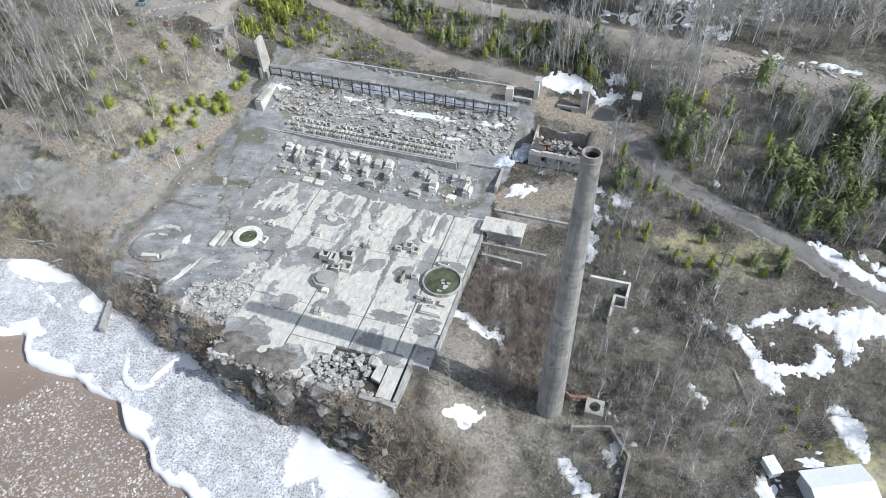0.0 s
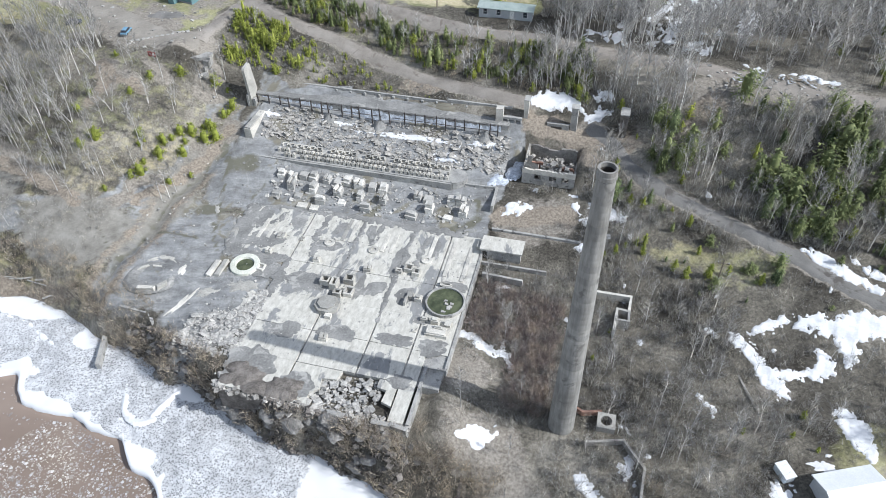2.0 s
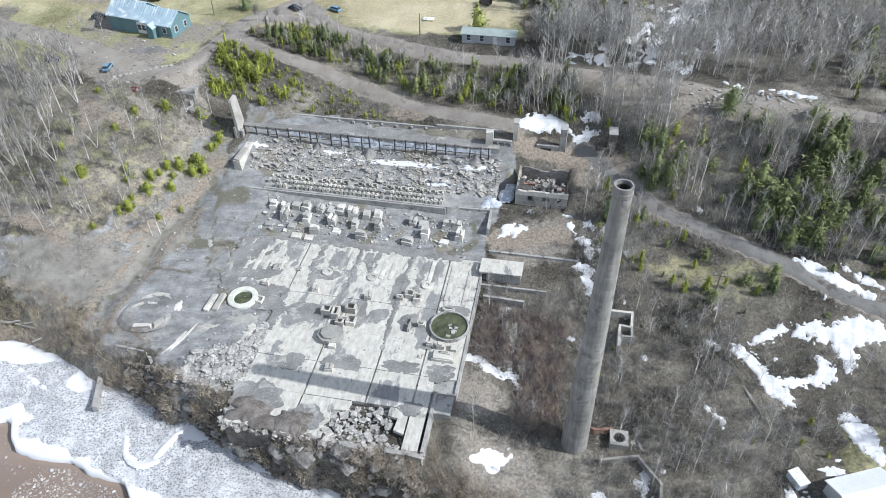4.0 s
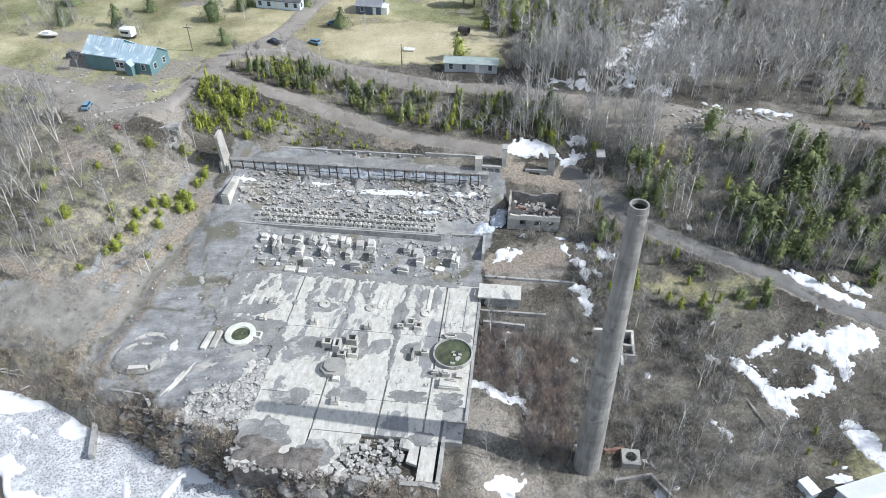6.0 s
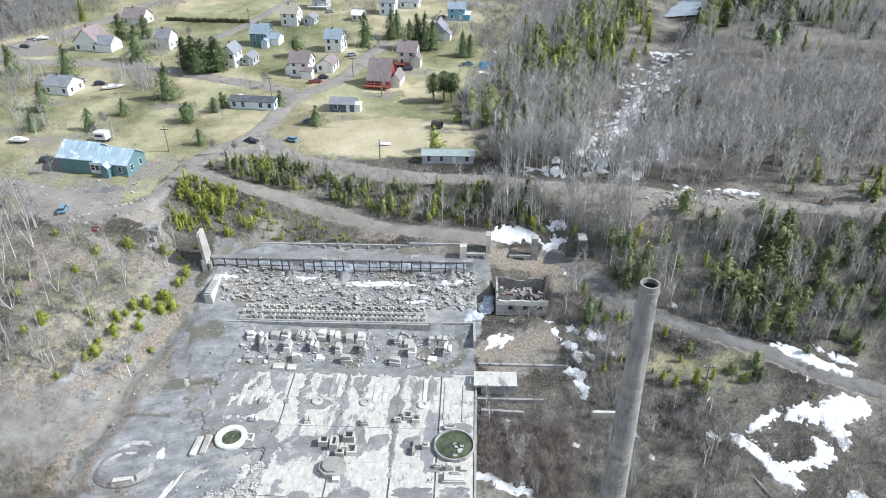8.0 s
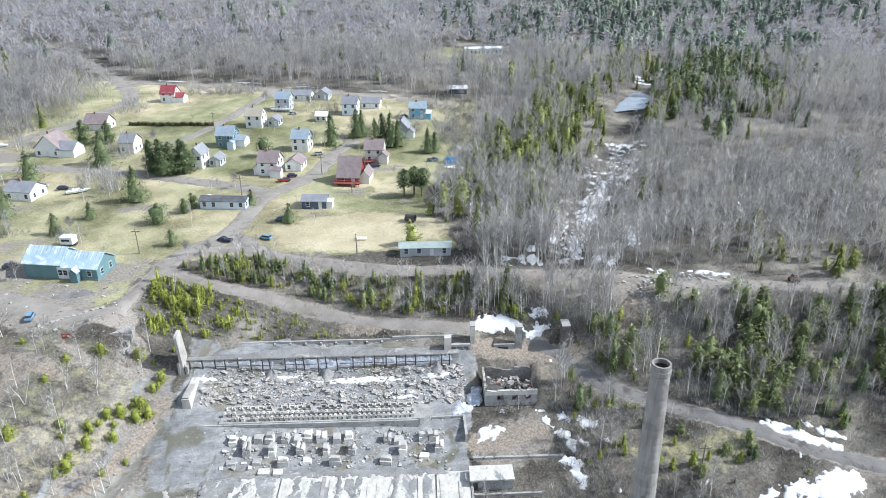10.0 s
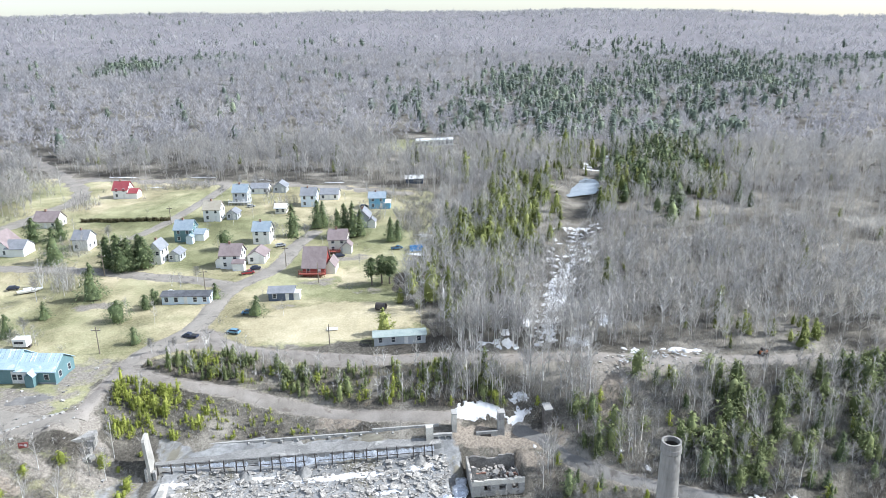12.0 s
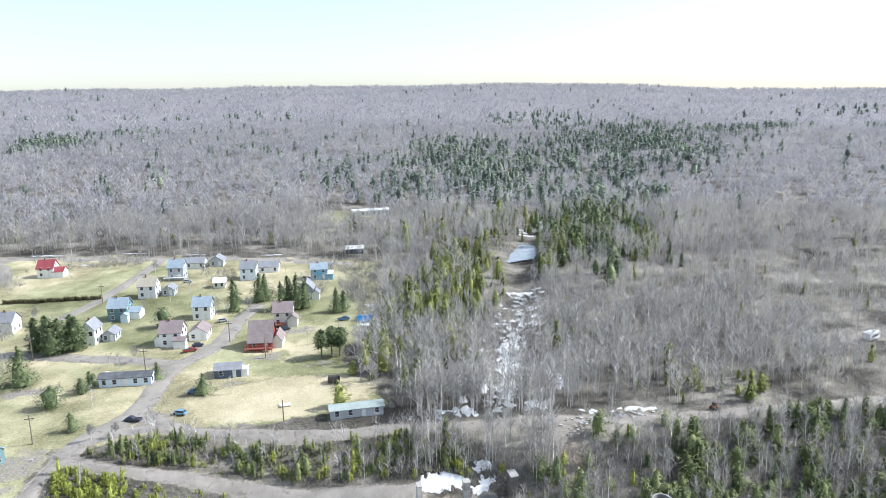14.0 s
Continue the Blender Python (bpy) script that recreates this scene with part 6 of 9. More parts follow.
# ---- plants: shapes as arrays of triangles, used for single trees and for whole woods ----
def stick(V, T, p0, p1, r0, r1):
    d = np.array(p1, float) - p0
    s = np.cross(d, (0.31, 0.77, 0.2))
    s /= np.linalg.norm(s) + 1e-9
    t = np.cross(d, s)
    t /= np.linalg.norm(t) + 1e-9
    base = len(V)
    for c, r in ((np.array(p0, float), r0), (np.array(p1, float), r1)):
        for k in range(3):
            V.append(c + r * (s * math.cos(k * 2.0944) + t * math.sin(k * 2.0944)))
    for k in range(3):
        n = (k + 1) % 3
        T.append((base + k, base + n, base + 3 + n))
        T.append((base + k, base + 3 + n, base + 3 + k))


def sliver(V, T, p0, p1, w, rng):
    d = np.array(p1, float) - p0
    s = np.cross(d, (rng.uniform(-1, 1), rng.uniform(-1, 1), rng.uniform(-0.4, 0.4)))
    s *= w / (np.linalg.norm(s) + 1e-9)
    base = len(V)
    V += [p0 - s, p0 + s, np.array(p1, float)]
    T.append((base, base + 1, base + 2))


def out_dir(rng, up):
    an = rng.uniform(0, 6.283)
    v = np.array((math.cos(an), math.sin(an), up))
    return v / np.linalg.norm(v)


def bare_tree(seed, h, limbs, twigs, width=0.05, spread=0.30, trunk_r=0.016):
    """A leafless tree: wood (trunk and limbs) and twigs, each as vertices and triangles."""
    rng = random.Random(seed)
    V, T, W, U = [], [], [], []
    lean = np.array((rng.uniform(-0.06, 0.06), rng.uniform(-0.06, 0.06), 0)) * h
    nodes = [np.array((0.0, 0, -0.3))]
    for k in range(1, 4):
        nodes.append(np.array((rng.uniform(-0.02, 0.02) * h, rng.uniform(-0.02, 0.02) * h, h * k / 3 * 0.95)) + lean * k / 3)
    rr = [trunk_r * h, trunk_r * h * 0.7, trunk_r * h * 0.4, trunk_r * h * 0.08]
    for k in range(3):
        stick(V, T, nodes[k], nodes[k + 1], rr[k], rr[k + 1])
    for i in range(limbs):
        f = 0.30 + 0.66 * (i + rng.random()) / limbs
        k = min(2, int(f * 3))
        p = nodes[k] + (nodes[k + 1] - nodes[k]) * (f * 3 - k)
        ln = h * spread * (1.25 - f) * rng.uniform(0.7, 1.2) + 0.04 * h
        q = p + out_dir(rng, rng.uniform(0.7, 1.7)) * ln
        if twigs > 4:
            stick(V, T, p, q, trunk_r * h * 0.26, trunk_r * h * 0.07)
        else:
            sliver(V, T, p, q, width, rng)
        for _ in range(twigs):
            g = rng.uniform(0.25, 1.0)
            s = p + (q - p) * g
            sliver(W, U, s, s + out_dir(rng, rng.uniform(0.3, 1.8)) * ln * rng.uniform(0.35, 0.7), width, rng)
    return np.array(V), np.array(T), np.array(W).reshape(-1, 3), np.array(U, int).reshape(-1, 3)


def tufted(seed, n, size, shape="spruce", wide=0.24, low=0.04, boughs=14, core=0.5):
    """An evergreen as boughs of loose tufts: ragged outline, gaps, a thin or a rounded top."""
    rng = random.Random(seed)
    V, T = [], []
    lean = (rng.uniform(-0.05, 0.05), rng.uniform(-0.05, 0.05))
    limbs = []
    for i in range(boughs):
        f = low + (0.97 - low) * (i + rng.random()) / boughs
        g = (f - low) / (1 - low)
        if shape == "spruce":
            r = wide * (1.06 - g) ** 0.9
        elif shape == "cedar":
            r = wide * min(1.0, 0.55 + 2.2 * g) * (1.03 - g ** 2.6)
        else:
            r = wide * math.sqrt(max(0.05, 1 - (1.75 * g - 0.72) ** 2)) * 1.05
        limbs.append((rng.uniform(0, 6.283), f, r * rng.uniform(0.72, 1.25)))
    for k in range(n):
        an, f, r = limbs[int(len(limbs) * (k + rng.random()) / n) % len(limbs)]
        an += rng.uniform(-1.3, 1.3)
        g = math.sqrt(rng.random())
        c = np.array((math.cos(an) * r * g + lean[0] * f, math.sin(an) * r * g + lean[1] * f, f + rng.gauss(0, 0.025) + (0.10 * (1 - g) if shape == "spruce" else 0.0)))
        d1 = np.array((math.cos(an), math.sin(an), rng.uniform(-0.9, 0.5))) * size * rng.uniform(0.6, 1.2)
        d2 = np.array((-math.sin(an), math.cos(an), rng.uniform(-0.3, 0.6))) * size * rng.uniform(0.4, 0.8)
        base = len(V)
        V += [c - d1 * 0.5 - d2 * 0.5, c + d2 * 0.5 - d1 * 0.3, c + d1 * 0.6]
        T.append((base, base + 1, base + 2))
    # the dense inside of the crown
    sides = 7 if n > 60 else 4
    base = len(V)
    levels = (low + 0.03, low + (1 - low) * 0.2, low + (1 - low) * 0.45, low + (1 - low) * 0.72)
    for f in levels:
        g = (f - low) / (1 - low)
        r = {"spruce": wide * (1.0 - g), "cedar": wide * min(1.0, 0.55 + 2.2 * g) * (1.0 - g ** 2.6), "round": wide * math.sqrt(max(0.05, 1 - (1.75 * g - 0.72) ** 2))}[shape] * core
        for k in range(sides):
            an, q = 6.2832 * k / sides, rng.uniform(0.7, 1.2)
            V.append(np.array((math.cos(an) * r * q + lean[0] * f, math.sin(an) * r * q + lean[1] * f, f + rng.uniform(-0.03, 0.03))))
    V.append(np.array((lean[0] * 0.9, lean[1] * 0.9, 0.9)))
    top = len(V) - 1
    for k in range(sides):
        m2 = (k + 1) % sides
        for lv in range(3):
            i0 = base + lv * sides
            T.append((i0 + k, i0 + m2, i0 + sides + k))
            T.append((i0 + m2, i0 + sides + m2, i0 + sides + k))
        T.append((base + 3 * sides + k, base + 3 * sides + m2, top))
    base = len(V)
    V += [np.array((lean[0], lean[1], 1.0)), np.array((0.02 + lean[0] * 0.8, 0.02, 0.78)), np.array((-0.02, 0.01, 0.78))]
    T.append((base, base + 1, base + 2))
    return np.array(V), np.array(T)


def crown_far(seed, n=18, width=0.022):
    """A rounded leafless crown seen from far away: a spray of fine twigs over a short stem."""
    rng = random.Random(seed)
    V, T = [], []
    for _ in range(n):
        p = np.array((rng.uniform(-0.14, 0.14), rng.uniform(-0.14, 0.14), rng.uniform(0.15, 0.6)))
        q = p + out_dir(rng, rng.uniform(0.1, 2.2)) * rng.uniform(0.22, 0.42)
        sliver(V, T, p, q, width, rng)
    return np.array(V), np.array(T), np.zeros((0, 3)), np.zeros((0, 3), int)


def shrub(seed, h, n, width):
    rng = random.Random(seed)
    V, T = [], []
    for _ in range(n):
        p = np.array((rng.uniform(-0.25, 0.25) * h, rng.uniform(-0.25, 0.25) * h, -0.1))
        q = p + out_dir(rng, rng.uniform(0.9, 3.0)) * h * rng.uniform(0.6, 1.1)
        sliver(V, T, p, q, width, rng)
        for _ in range(2):
            s = p + (q - p) * rng.uniform(0.35, 0.8)
            sliver(V, T, s, s + out_dir(rng, rng.uniform(0.4, 2)) * h * 0.35, width * 0.8, rng)
    return np.array(V), np.array(T)


def plant(name, shapes, xs, ys, scales, material, label, category, seed, tall=0.25, lift=0.0):
    """Many plants in one mesh of kind stuff."""
    nr = np.random.RandomState(seed)
    xs, ys, scales = np.asarray(xs), np.asarray(ys), np.asarray(scales)
    zs = height(xs, ys) + lift
    pick = nr.randint(0, len(shapes), len(xs))
    yaw = nr.uniform(0, 6.283, len(xs))
    st = 1 + nr.uniform(-tall, tall, len(xs))
    VV, TT, base = [], [], 0
    for i, (V, T) in enumerate(shapes):
        k = np.nonzero(pick == i)[0]
        if not len(k) or not len(V):
            continue
        c, s = np.cos(yaw[k])[:, None], np.sin(yaw[k])[:, None]
        X = (V[None, :, 0] * c - V[None, :, 1] * s) * scales[k][:, None] + xs[k][:, None]
        Y = (V[None, :, 0] * s + V[None, :, 1] * c) * scales[k][:, None] + ys[k][:, None]
        Z = V[None, :, 2] * (scales[k] * st[k])[:, None] + zs[k][:, None]
        VV.append(np.stack([X, Y, Z], -1).reshape(-1, 3))
        TT.append((T[None] + (np.arange(len(k)) * len(V))[:, None, None]).reshape(-1, 3) + base)
        base += len(k) * len(V)
    if not VV:
        return None
    return tagged(new(name, mesh_np(name, np.concatenate(VV), np.concatenate(TT), material)), label, category, kind="stuff")


ROAD_LINES = [(line, w) for line, w, _ in ROADS.values()]


def clear_of_roads(a, b, margin=1.0):
    ok = np.ones(np.shape(a), bool)
    for line, w in ROAD_LINES:
        ok &= line_distance(a, b, line) > w * 0.5 + margin
    return ok


def on_snow(a, b):
    hit = np.zeros(np.shape(a), bool)
    for sa, sb, ra, rb_, turn, _ in SNOW:
        c, s = math.cos(radians(turn)), math.sin(radians(turn))
        u, v = (a - sa) * c + (b - sb) * s, (b - sb) * c - (a - sa) * s
        hit |= (u / ra) ** 2 + (v / rb_) ** 2 < 0.9
    for pts in DRIFTS:
        for q in smooth_line(pts, 0.8):
            hit |= np.hypot(a - q[0], b - q[1]) < q[2] * 0.9
    return hit


def sow(n, a0, a1, b0, b1, seed, test=None, margin=1.0):
    nr = np.random.RandomState(seed)
    a, b = nr.uniform(a0, a1, n), nr.uniform(b0, b1, n)
    ok = clear_of_roads(a, b, margin) & ~on_snow(a, b)
    if test is not None:
        ok &= test(a, b, nr)
    return a[ok], b[ok], nr


def line_b(name, a):
    l = ROADS[name][0]
    o = np.argsort(l[:, 0])
    return np.interp(a, l[o, 0], l[o, 1])


NEAR = [bare_tree(s, 1.0, 19, 5, 0.0055, 0.30, 0.0115) for s in range(8)]
MID = [bare_tree(40 + s, 1.0, 16, 2, 0.0085, 0.34 + 0.022 * s, 0.0062) for s in range(8)]
FAR = [crown_far(80 + s, 15, 0.026) for s in range(9)]
RIDGE = [crown_far(180 + s, 9, 0.04) for s in range(6)]
WOOD = lambda kind: [(v, t) for v, t, _, _ in kind]
TWIGS = lambda kind: [(v, t) for _, _, v, t in kind]
SPRUCE_N = [tufted(s, 420, 0.068, "spruce", 0.33, 0.03, 26) for s in range(4)] + [tufted(8 + s, 420, 0.068, "cedar", 0.30, 0.03, 26) for s in range(3)]
SPRUCE_M = [tufted(20 + s, 120, 0.12, "spruce", 0.36, 0.0, 13) for s in range(3)] + [tufted(28 + s, 120, 0.13, "cedar", 0.33, 0.0, 12) for s in range(5)]
SPRUCE_W = [tufted(220 + s, 200, 0.105, "spruce" if s % 2 else "cedar", 0.37, 0.0, 18) for s in range(6)]
ROUNDED = [tufted(320 + s, 230, 0.115, "round" if s % 2 else "cedar", 0.40 + 0.04 * (s % 3), -0.04, 20, 0.4) for s in range(6)]
SPRUCE_F = [tufted(60 + s, 36, 0.24, "round" if s % 2 else "cedar", 0.40, 0.1, 8) for s in range(8)]
SHRUBS = [shrub(s, 1.0, 11, 0.011) for s in range(8)]
CEDARS = [tufted(90 + s, 170, 0.10, "cedar", 0.28 + 0.03 * s, -0.05, 12, 0.35) for s in range(4)] + [tufted(97 + s, 210, 0.12, "cedar" if s % 2 else "round", 0.38 + 0.05 * s, -0.1, 12, 0.25) for s in range(5)]

# left hill: pale leaning leafless trees over thin brush
a, b, nr = sow(640, -130, -61, -24, 28, 21, lambda a, b, nr: (nr.rand(len(a)) < 0.10 + 0.65 * ramp(-a, 82, 98) * ramp(b, -6, 0) + 0.55 * np.exp(-((a + 83) / 9) ** 2 - ((b + 3.5) / 4.5) ** 2)) & ~((a > -86) & (b < -11)))
x, y = to_world(a, b)
s = nr.uniform(5.5, 9.0, len(a)) + 3.5 * ramp(-a, 80, 95) * nr.rand(len(a))
plant("hill_trees", WOOD(NEAR), x, y, s, M_BARK, "leafless pale-barked trees on the hillside", "trees", 1)
plant("hill_twigs", TWIGS(NEAR), x, y, s, M_TWIG, "fine bare twigs of the hillside trees", "twigs", 1)
a, b, nr = sow(3000, -125, -60, -34, 26, 22, lambda a, b, nr: ~((a > -70) & (b > -30) & (b < 2)) & (nr.rand(len(a)) < 0.3 + 0.7 * ramp(waves(a, b, 23), -0.2, 0.4)))
x, y = to_world(a, b)
plant("hill_brush", SHRUBS, x, y, nr.uniform(0.7, 2.0, len(a)), M_BRUSH, "brown winter brush on the hillside", "brush", 2)

# tan tufts along the gully and on the island in the silt
a, b, nr = sow(900, -78, -50, -30, 10, 122, lambda a, b, nr: nr.rand(len(a)) < 0.9 * np.exp(-((line_distance(a, b, GULLY) - 2.6) / 1.3) ** 2) * ramp(4 - b, 0, 6) * (0.3 + 0.7 * ramp(-b, 12, 18)) + 0.9 * np.exp(-((a + 57.5) / 3.2) ** 2 - ((b + 11.5) / 2.0) ** 2), 0.0)
x, y = to_world(a, b)
plant("gully_brush", SHRUBS, x, y, nr.uniform(0.5, 1.5, len(a)), M_TANBRUSH, "tan tufts of brush along the gully", "brush", 122)

# bank between the two roads: dense young evergreens among bare poles
bank = lambda a, b, nr: (b > line_b("lower_road", a) + 2.3) & (b < line_b("loop_road", a) - 2.3) & (b < 52 + 0.12 * (a + 62))
clumps = lambda a, b, s, lo=-0.35, hi=0.25: ramp(waves(a, b, s), lo, hi)
a, b, nr = sow(2500, -66, 14, 32, 62, 23, lambda a, b, nr: bank(a, b, nr) & (nr.rand(len(a)) < (0.15 + 0.85 * clumps(a, b, 17)) * (0.35 + 0.65 * ramp(b - line_b("lower_road", a), 2, 7))), 0.5)
x, y = to_world(a, b)
plant("bank_evergreens", SPRUCE_M, x, y, nr.uniform(0.8, 2.7, len(a)) + 1.6 * (nr.rand(len(a)) < 0.10), M_SLOPE, "dense young evergreens on the bank between the roads", "evergreens", 3)
a, b, nr = sow(1200, -66, 14, 32, 62, 24, lambda a, b, nr: bank(a, b, nr) & (nr.rand(len(a)) < 0.14 + 0.6 * clumps(a + 40, b, 23, -0.1, 0.4)), 0.5)
x, y = to_world(a, b)
plant("bank_cedars", CEDARS, x, y, 0.7 + 2.4 * nr.rand(len(a)) ** 1.5, M_CEDAR, "yellow-green young cedars on the bank", "cedars", 4)
a, b, nr = sow(800, -62, 14, 30, 62, 25, lambda a, b, nr: bank(a, b, nr) & (nr.rand(len(a)) < 0.25 + 0.75 * ramp(a, -18, 0)), 0.5)
x, y = to_world(a, b)
s = nr.uniform(2.5, 7.0, len(a))
plant("bank_poles", WOOD(MID), x, y, s, M_BARK, "thin bare saplings on the bank", "saplings", 5)
plant("bank_twigs", TWIGS(MID), x, y, s, M_TWIG, "bare twigs of the bank saplings", "twigs", 5)
a, b, nr = sow(2200, -66, 14, 32, 62, 28, bank, 0.4)
x, y = to_world(a, b)
plant("bank_brush", SHRUBS, x, y, nr.uniform(0.6, 1.8, len(a)), M_TANBRUSH, "brown brush between the young evergreens", "brush", 28)
below = lambda a, b, nr: (b < line_b("lower_road", a) - 2.0) & (b > 29.5) & (nr.rand(len(a)) < np.clip(0.72 - (a + 60) / 44, 0.08, 1) * (0.12 + 0.88 * clumps(a, b, 11, -0.1, 0.5)))
a, b, nr = sow(3000, -67, -14, 29, 46, 26, below, 0.5)
x, y = to_world(a, b)
plant("terrace_cedars", CEDARS, x, y, nr.uniform(0.4, 1.7, len(a)) + 1.4 * (nr.rand(len(a)) < 0.12) + 0.7 * ramp(-a, 44, 54) * nr.rand(len(a)), M_CEDAR, "yellow-green young cedars above the back wall", "cedars", 6)
a, b, nr = sow(2400, -68, -4, 29, 46, 27, lambda a, b, nr: (b < line_b("lower_road", a) - 1) & (b > 29.3), 0.3)
x, y = to_world(a, b)
plant("terrace_brush", SHRUBS, x, y, nr.uniform(0.4, 1.4, len(a)), M_BRUSH, "brown brush above the back wall", "brush", 7)

# lower right: brush and leafless trees round the stack
def low_right(a, b, nr):
    ok = (b > -47) & ((a > 1.5) | (b < -43))
    ok &= ~((a > 1) & (a < 17) & (b > -5) & (b < 12.5)) & ~((a > 1.5) & (a < 16) & (b > 13.5) & (b < 30)) & ~(np.hypot(a - 18.7, b + 33.2) < 3.2)
    ok &= ~((a > 14) & (a < 26) & (b > 19) & (b < 29.5))
    ok &= ~((a > 33) & (a < 66) & (b > 32.5) & (nr.rand(len(a)) < 0.88))
    ok &= ~((a < 9.5) & (b < -24.5) & (b > -35) & (nr.rand(len(a)) < 0.9))
    ok &= ~((np.abs(a - 9.5) < 7) & (b < -36) & (nr.rand(len(a)) < 0.93)) & ~((np.abs(a - 57) < 6) & (np.abs(b + 35) < 4))
    ok &= ~((np.abs(a - 60) < 9) & (b < -26) & (nr.rand(len(a)) < 0.9))
    return ok & (nr.rand(len(a)) < (1.0 - 0.7 * ((a > 43) & (b < -4) & (b > -22)) - 0.8 * ((a > 26) & (b > -5) & (b < 7))) * (0.35 + 0.65 * clumps(a, b, 19, -0.4, 0.1)))


a, b, nr = sow(21000, 1, 108, -47, 36, 31, low_right, 0.4)
x, y = to_world(a, b)
plant("low_brush", SHRUBS, x, y, nr.uniform(0.8, 2.8, len(a)), M_BRUSH, "dense brown winter brush on the lower ground", "brush", 8)
a, b, nr = sow(2700, 2, 120, -46, 38, 32, lambda a, b, nr: low_right(a, b, nr) & (nr.rand(len(a)) < 0.4 + 0.35 * ramp(b, 0, 14) - 0.3 * np.exp(-((a - 38) / 14) ** 2 - ((b - 24) / 9) ** 2)), 1.0)
x, y = to_world(a, b)
s = 2.5 + 6.5 * nr.rand(len(a)) ** 1.6 + 3.0 * ramp(b, 8, 20) * nr.rand(len(a))
plant("low_trees", WOOD(NEAR), x, y, s, M_BARK, "slender leafless trees on the lower ground", "trees", 9)
plant("low_twigs", TWIGS(NEAR), x, y, s, M_TWIG, "bare twigs of the lower trees", "twigs", 9)
def slope_green(a, b):
    """How thickly evergreens stand on the slope beside the creek road."""
    g = 0.85 * ramp(a, 50, 62) * ramp(b, 4, 12) * ramp(36 - b, -2, 5) * (0.06 + 0.94 * clumps(a, b, 17, -0.1, 0.45))
    for ca, cb, ra, rb, k in ((29, 20, 5, 7, 0.2), (28, 29, 3, 3, 0.3), (70, 22, 12, 9, 0.5), (35, 6.2, 3, 2.5, 0.6), (37.5, 2.5, 4, 2, 0.4), (41, -1, 4, 2, 0.5), (47, 1, 6, 3, 0.25), (55, 16, 7, 9, 0.6)):
        g = np.maximum(g, k * np.exp(-((a - ca) / ra) ** 2 - ((b - cb) / rb) ** 2))
    return (g + 0.012) * ~((a > 13) & (a < 26.5) & (b > 17) & (b < 30))


a, b, nr = sow(4200, 18, 125, -6, 38, 33, lambda a, b, nr: nr.rand(len(a)) < 0.42 * slope_green(a, b), 0.8)
x, y = to_world(a, b)
s = (1.6 + 5.0 * nr.rand(len(a)) ** 1.2) * (0.5 + 0.5 * ramp(b, 4, 12))
dark = nr.rand(len(a)) < 0.68
plant("slope_evergreens", ROUNDED + SPRUCE_N[4:6], x[dark], y[dark], s[dark], M_SLOPE, "olive evergreens on the slope beside the creek road", "evergreens", 10)
plant("slope_spruces", SPRUCE_N, x[~dark], y[~dark], s[~dark], M_NEEDLE, "dark spruces on the slope beside the creek road", "evergreens", 110)
a, b, nr = sow(520, 18, 105, -6, 34, 34, lambda a, b, nr: nr.rand(len(a)) < 0.05 + 0.5 * clumps(a, b, 21, 0.1, 0.6) * ramp(b, -4, 8), 1.0)
x, y = to_world(a, b)
plant("low_cedars", CEDARS[:4], x, y, nr.uniform(1.0, 3.6, len(a)), M_CEDAR, "scattered yellow-green cedars in the brush", "cedars", 11)
a, b, nr = sow(2300, 1.5, 16, -33, -10, 41, lambda a, b, nr: ((b > -22.5) | (a > 9.5)) & (nr.rand(len(a)) < 0.25 + 0.75 * clumps(a, b, 8)), 0.0)
x, y = to_world(a, b)
plant("red_brush", SHRUBS, x, y, nr.uniform(1.4, 3.2, len(a)), M_REDBRUSH, "dense red-brown thicket beside the mill floor", "brush", 41)
# single bushes that stand out of the brush near the stack
for n, (a, b, h) in enumerate(((33.6, -0.6, 2.8), (35.8, -1.6, 3.0), (39.4, -1.2, 3.6), (42.6, -0.2, 2.4), (47.9, -1.0, 2.6), (35.6, 8.6, 2.8), (28.2, 2.0, 2.4), (23.5, 1.5, 2.4), (24.2, -14.5, 1.2), (22, -20.5, 1.4), (53.8, -24, 2.2), (52, -27.5, 1.6), (45, -28.5, 1.5), (37.6, 3.4, 2.2), (20.5, 10, 2.0), (24.8, 12.0, 2.6), (55.5, -29, 1.4))):
    ob = thing("cedar_bush", "ragged yellow-green cedar bush standing in the brush", "bush", at_mill(a, b, None, 40 * n), "brush cedars")
    V, T = tufted(1200 + n, 260, 0.10, "cedar", 0.26, 0.0, 20)
    part("foliage", mesh_np("foliage", V * h, T, M_CEDAR), None, ob)

a, b, nr = sow(620, 6, 46, 31, 58, 37, lambda a, b, nr: ((b > 34) | (a > 26)) & (a < 31 + 4 * nr.rand(len(a)) + 14 * ramp(b, 45, 48)) & (nr.rand(len(a)) < 0.26), 0.6)
x, y = to_world(a, b)
s = 6.5 + 6.5 * nr.rand(len(a)) ** 1.3
plant("road_birches", WOOD(NEAR), x, y, s, M_BIRCH, "tall pale birches along the upper road", "trees", 30)
plant("road_birch_twigs", TWIGS(NEAR), x, y, s, M_PALETWIG, "bare twigs of the roadside birches", "twigs", 30)
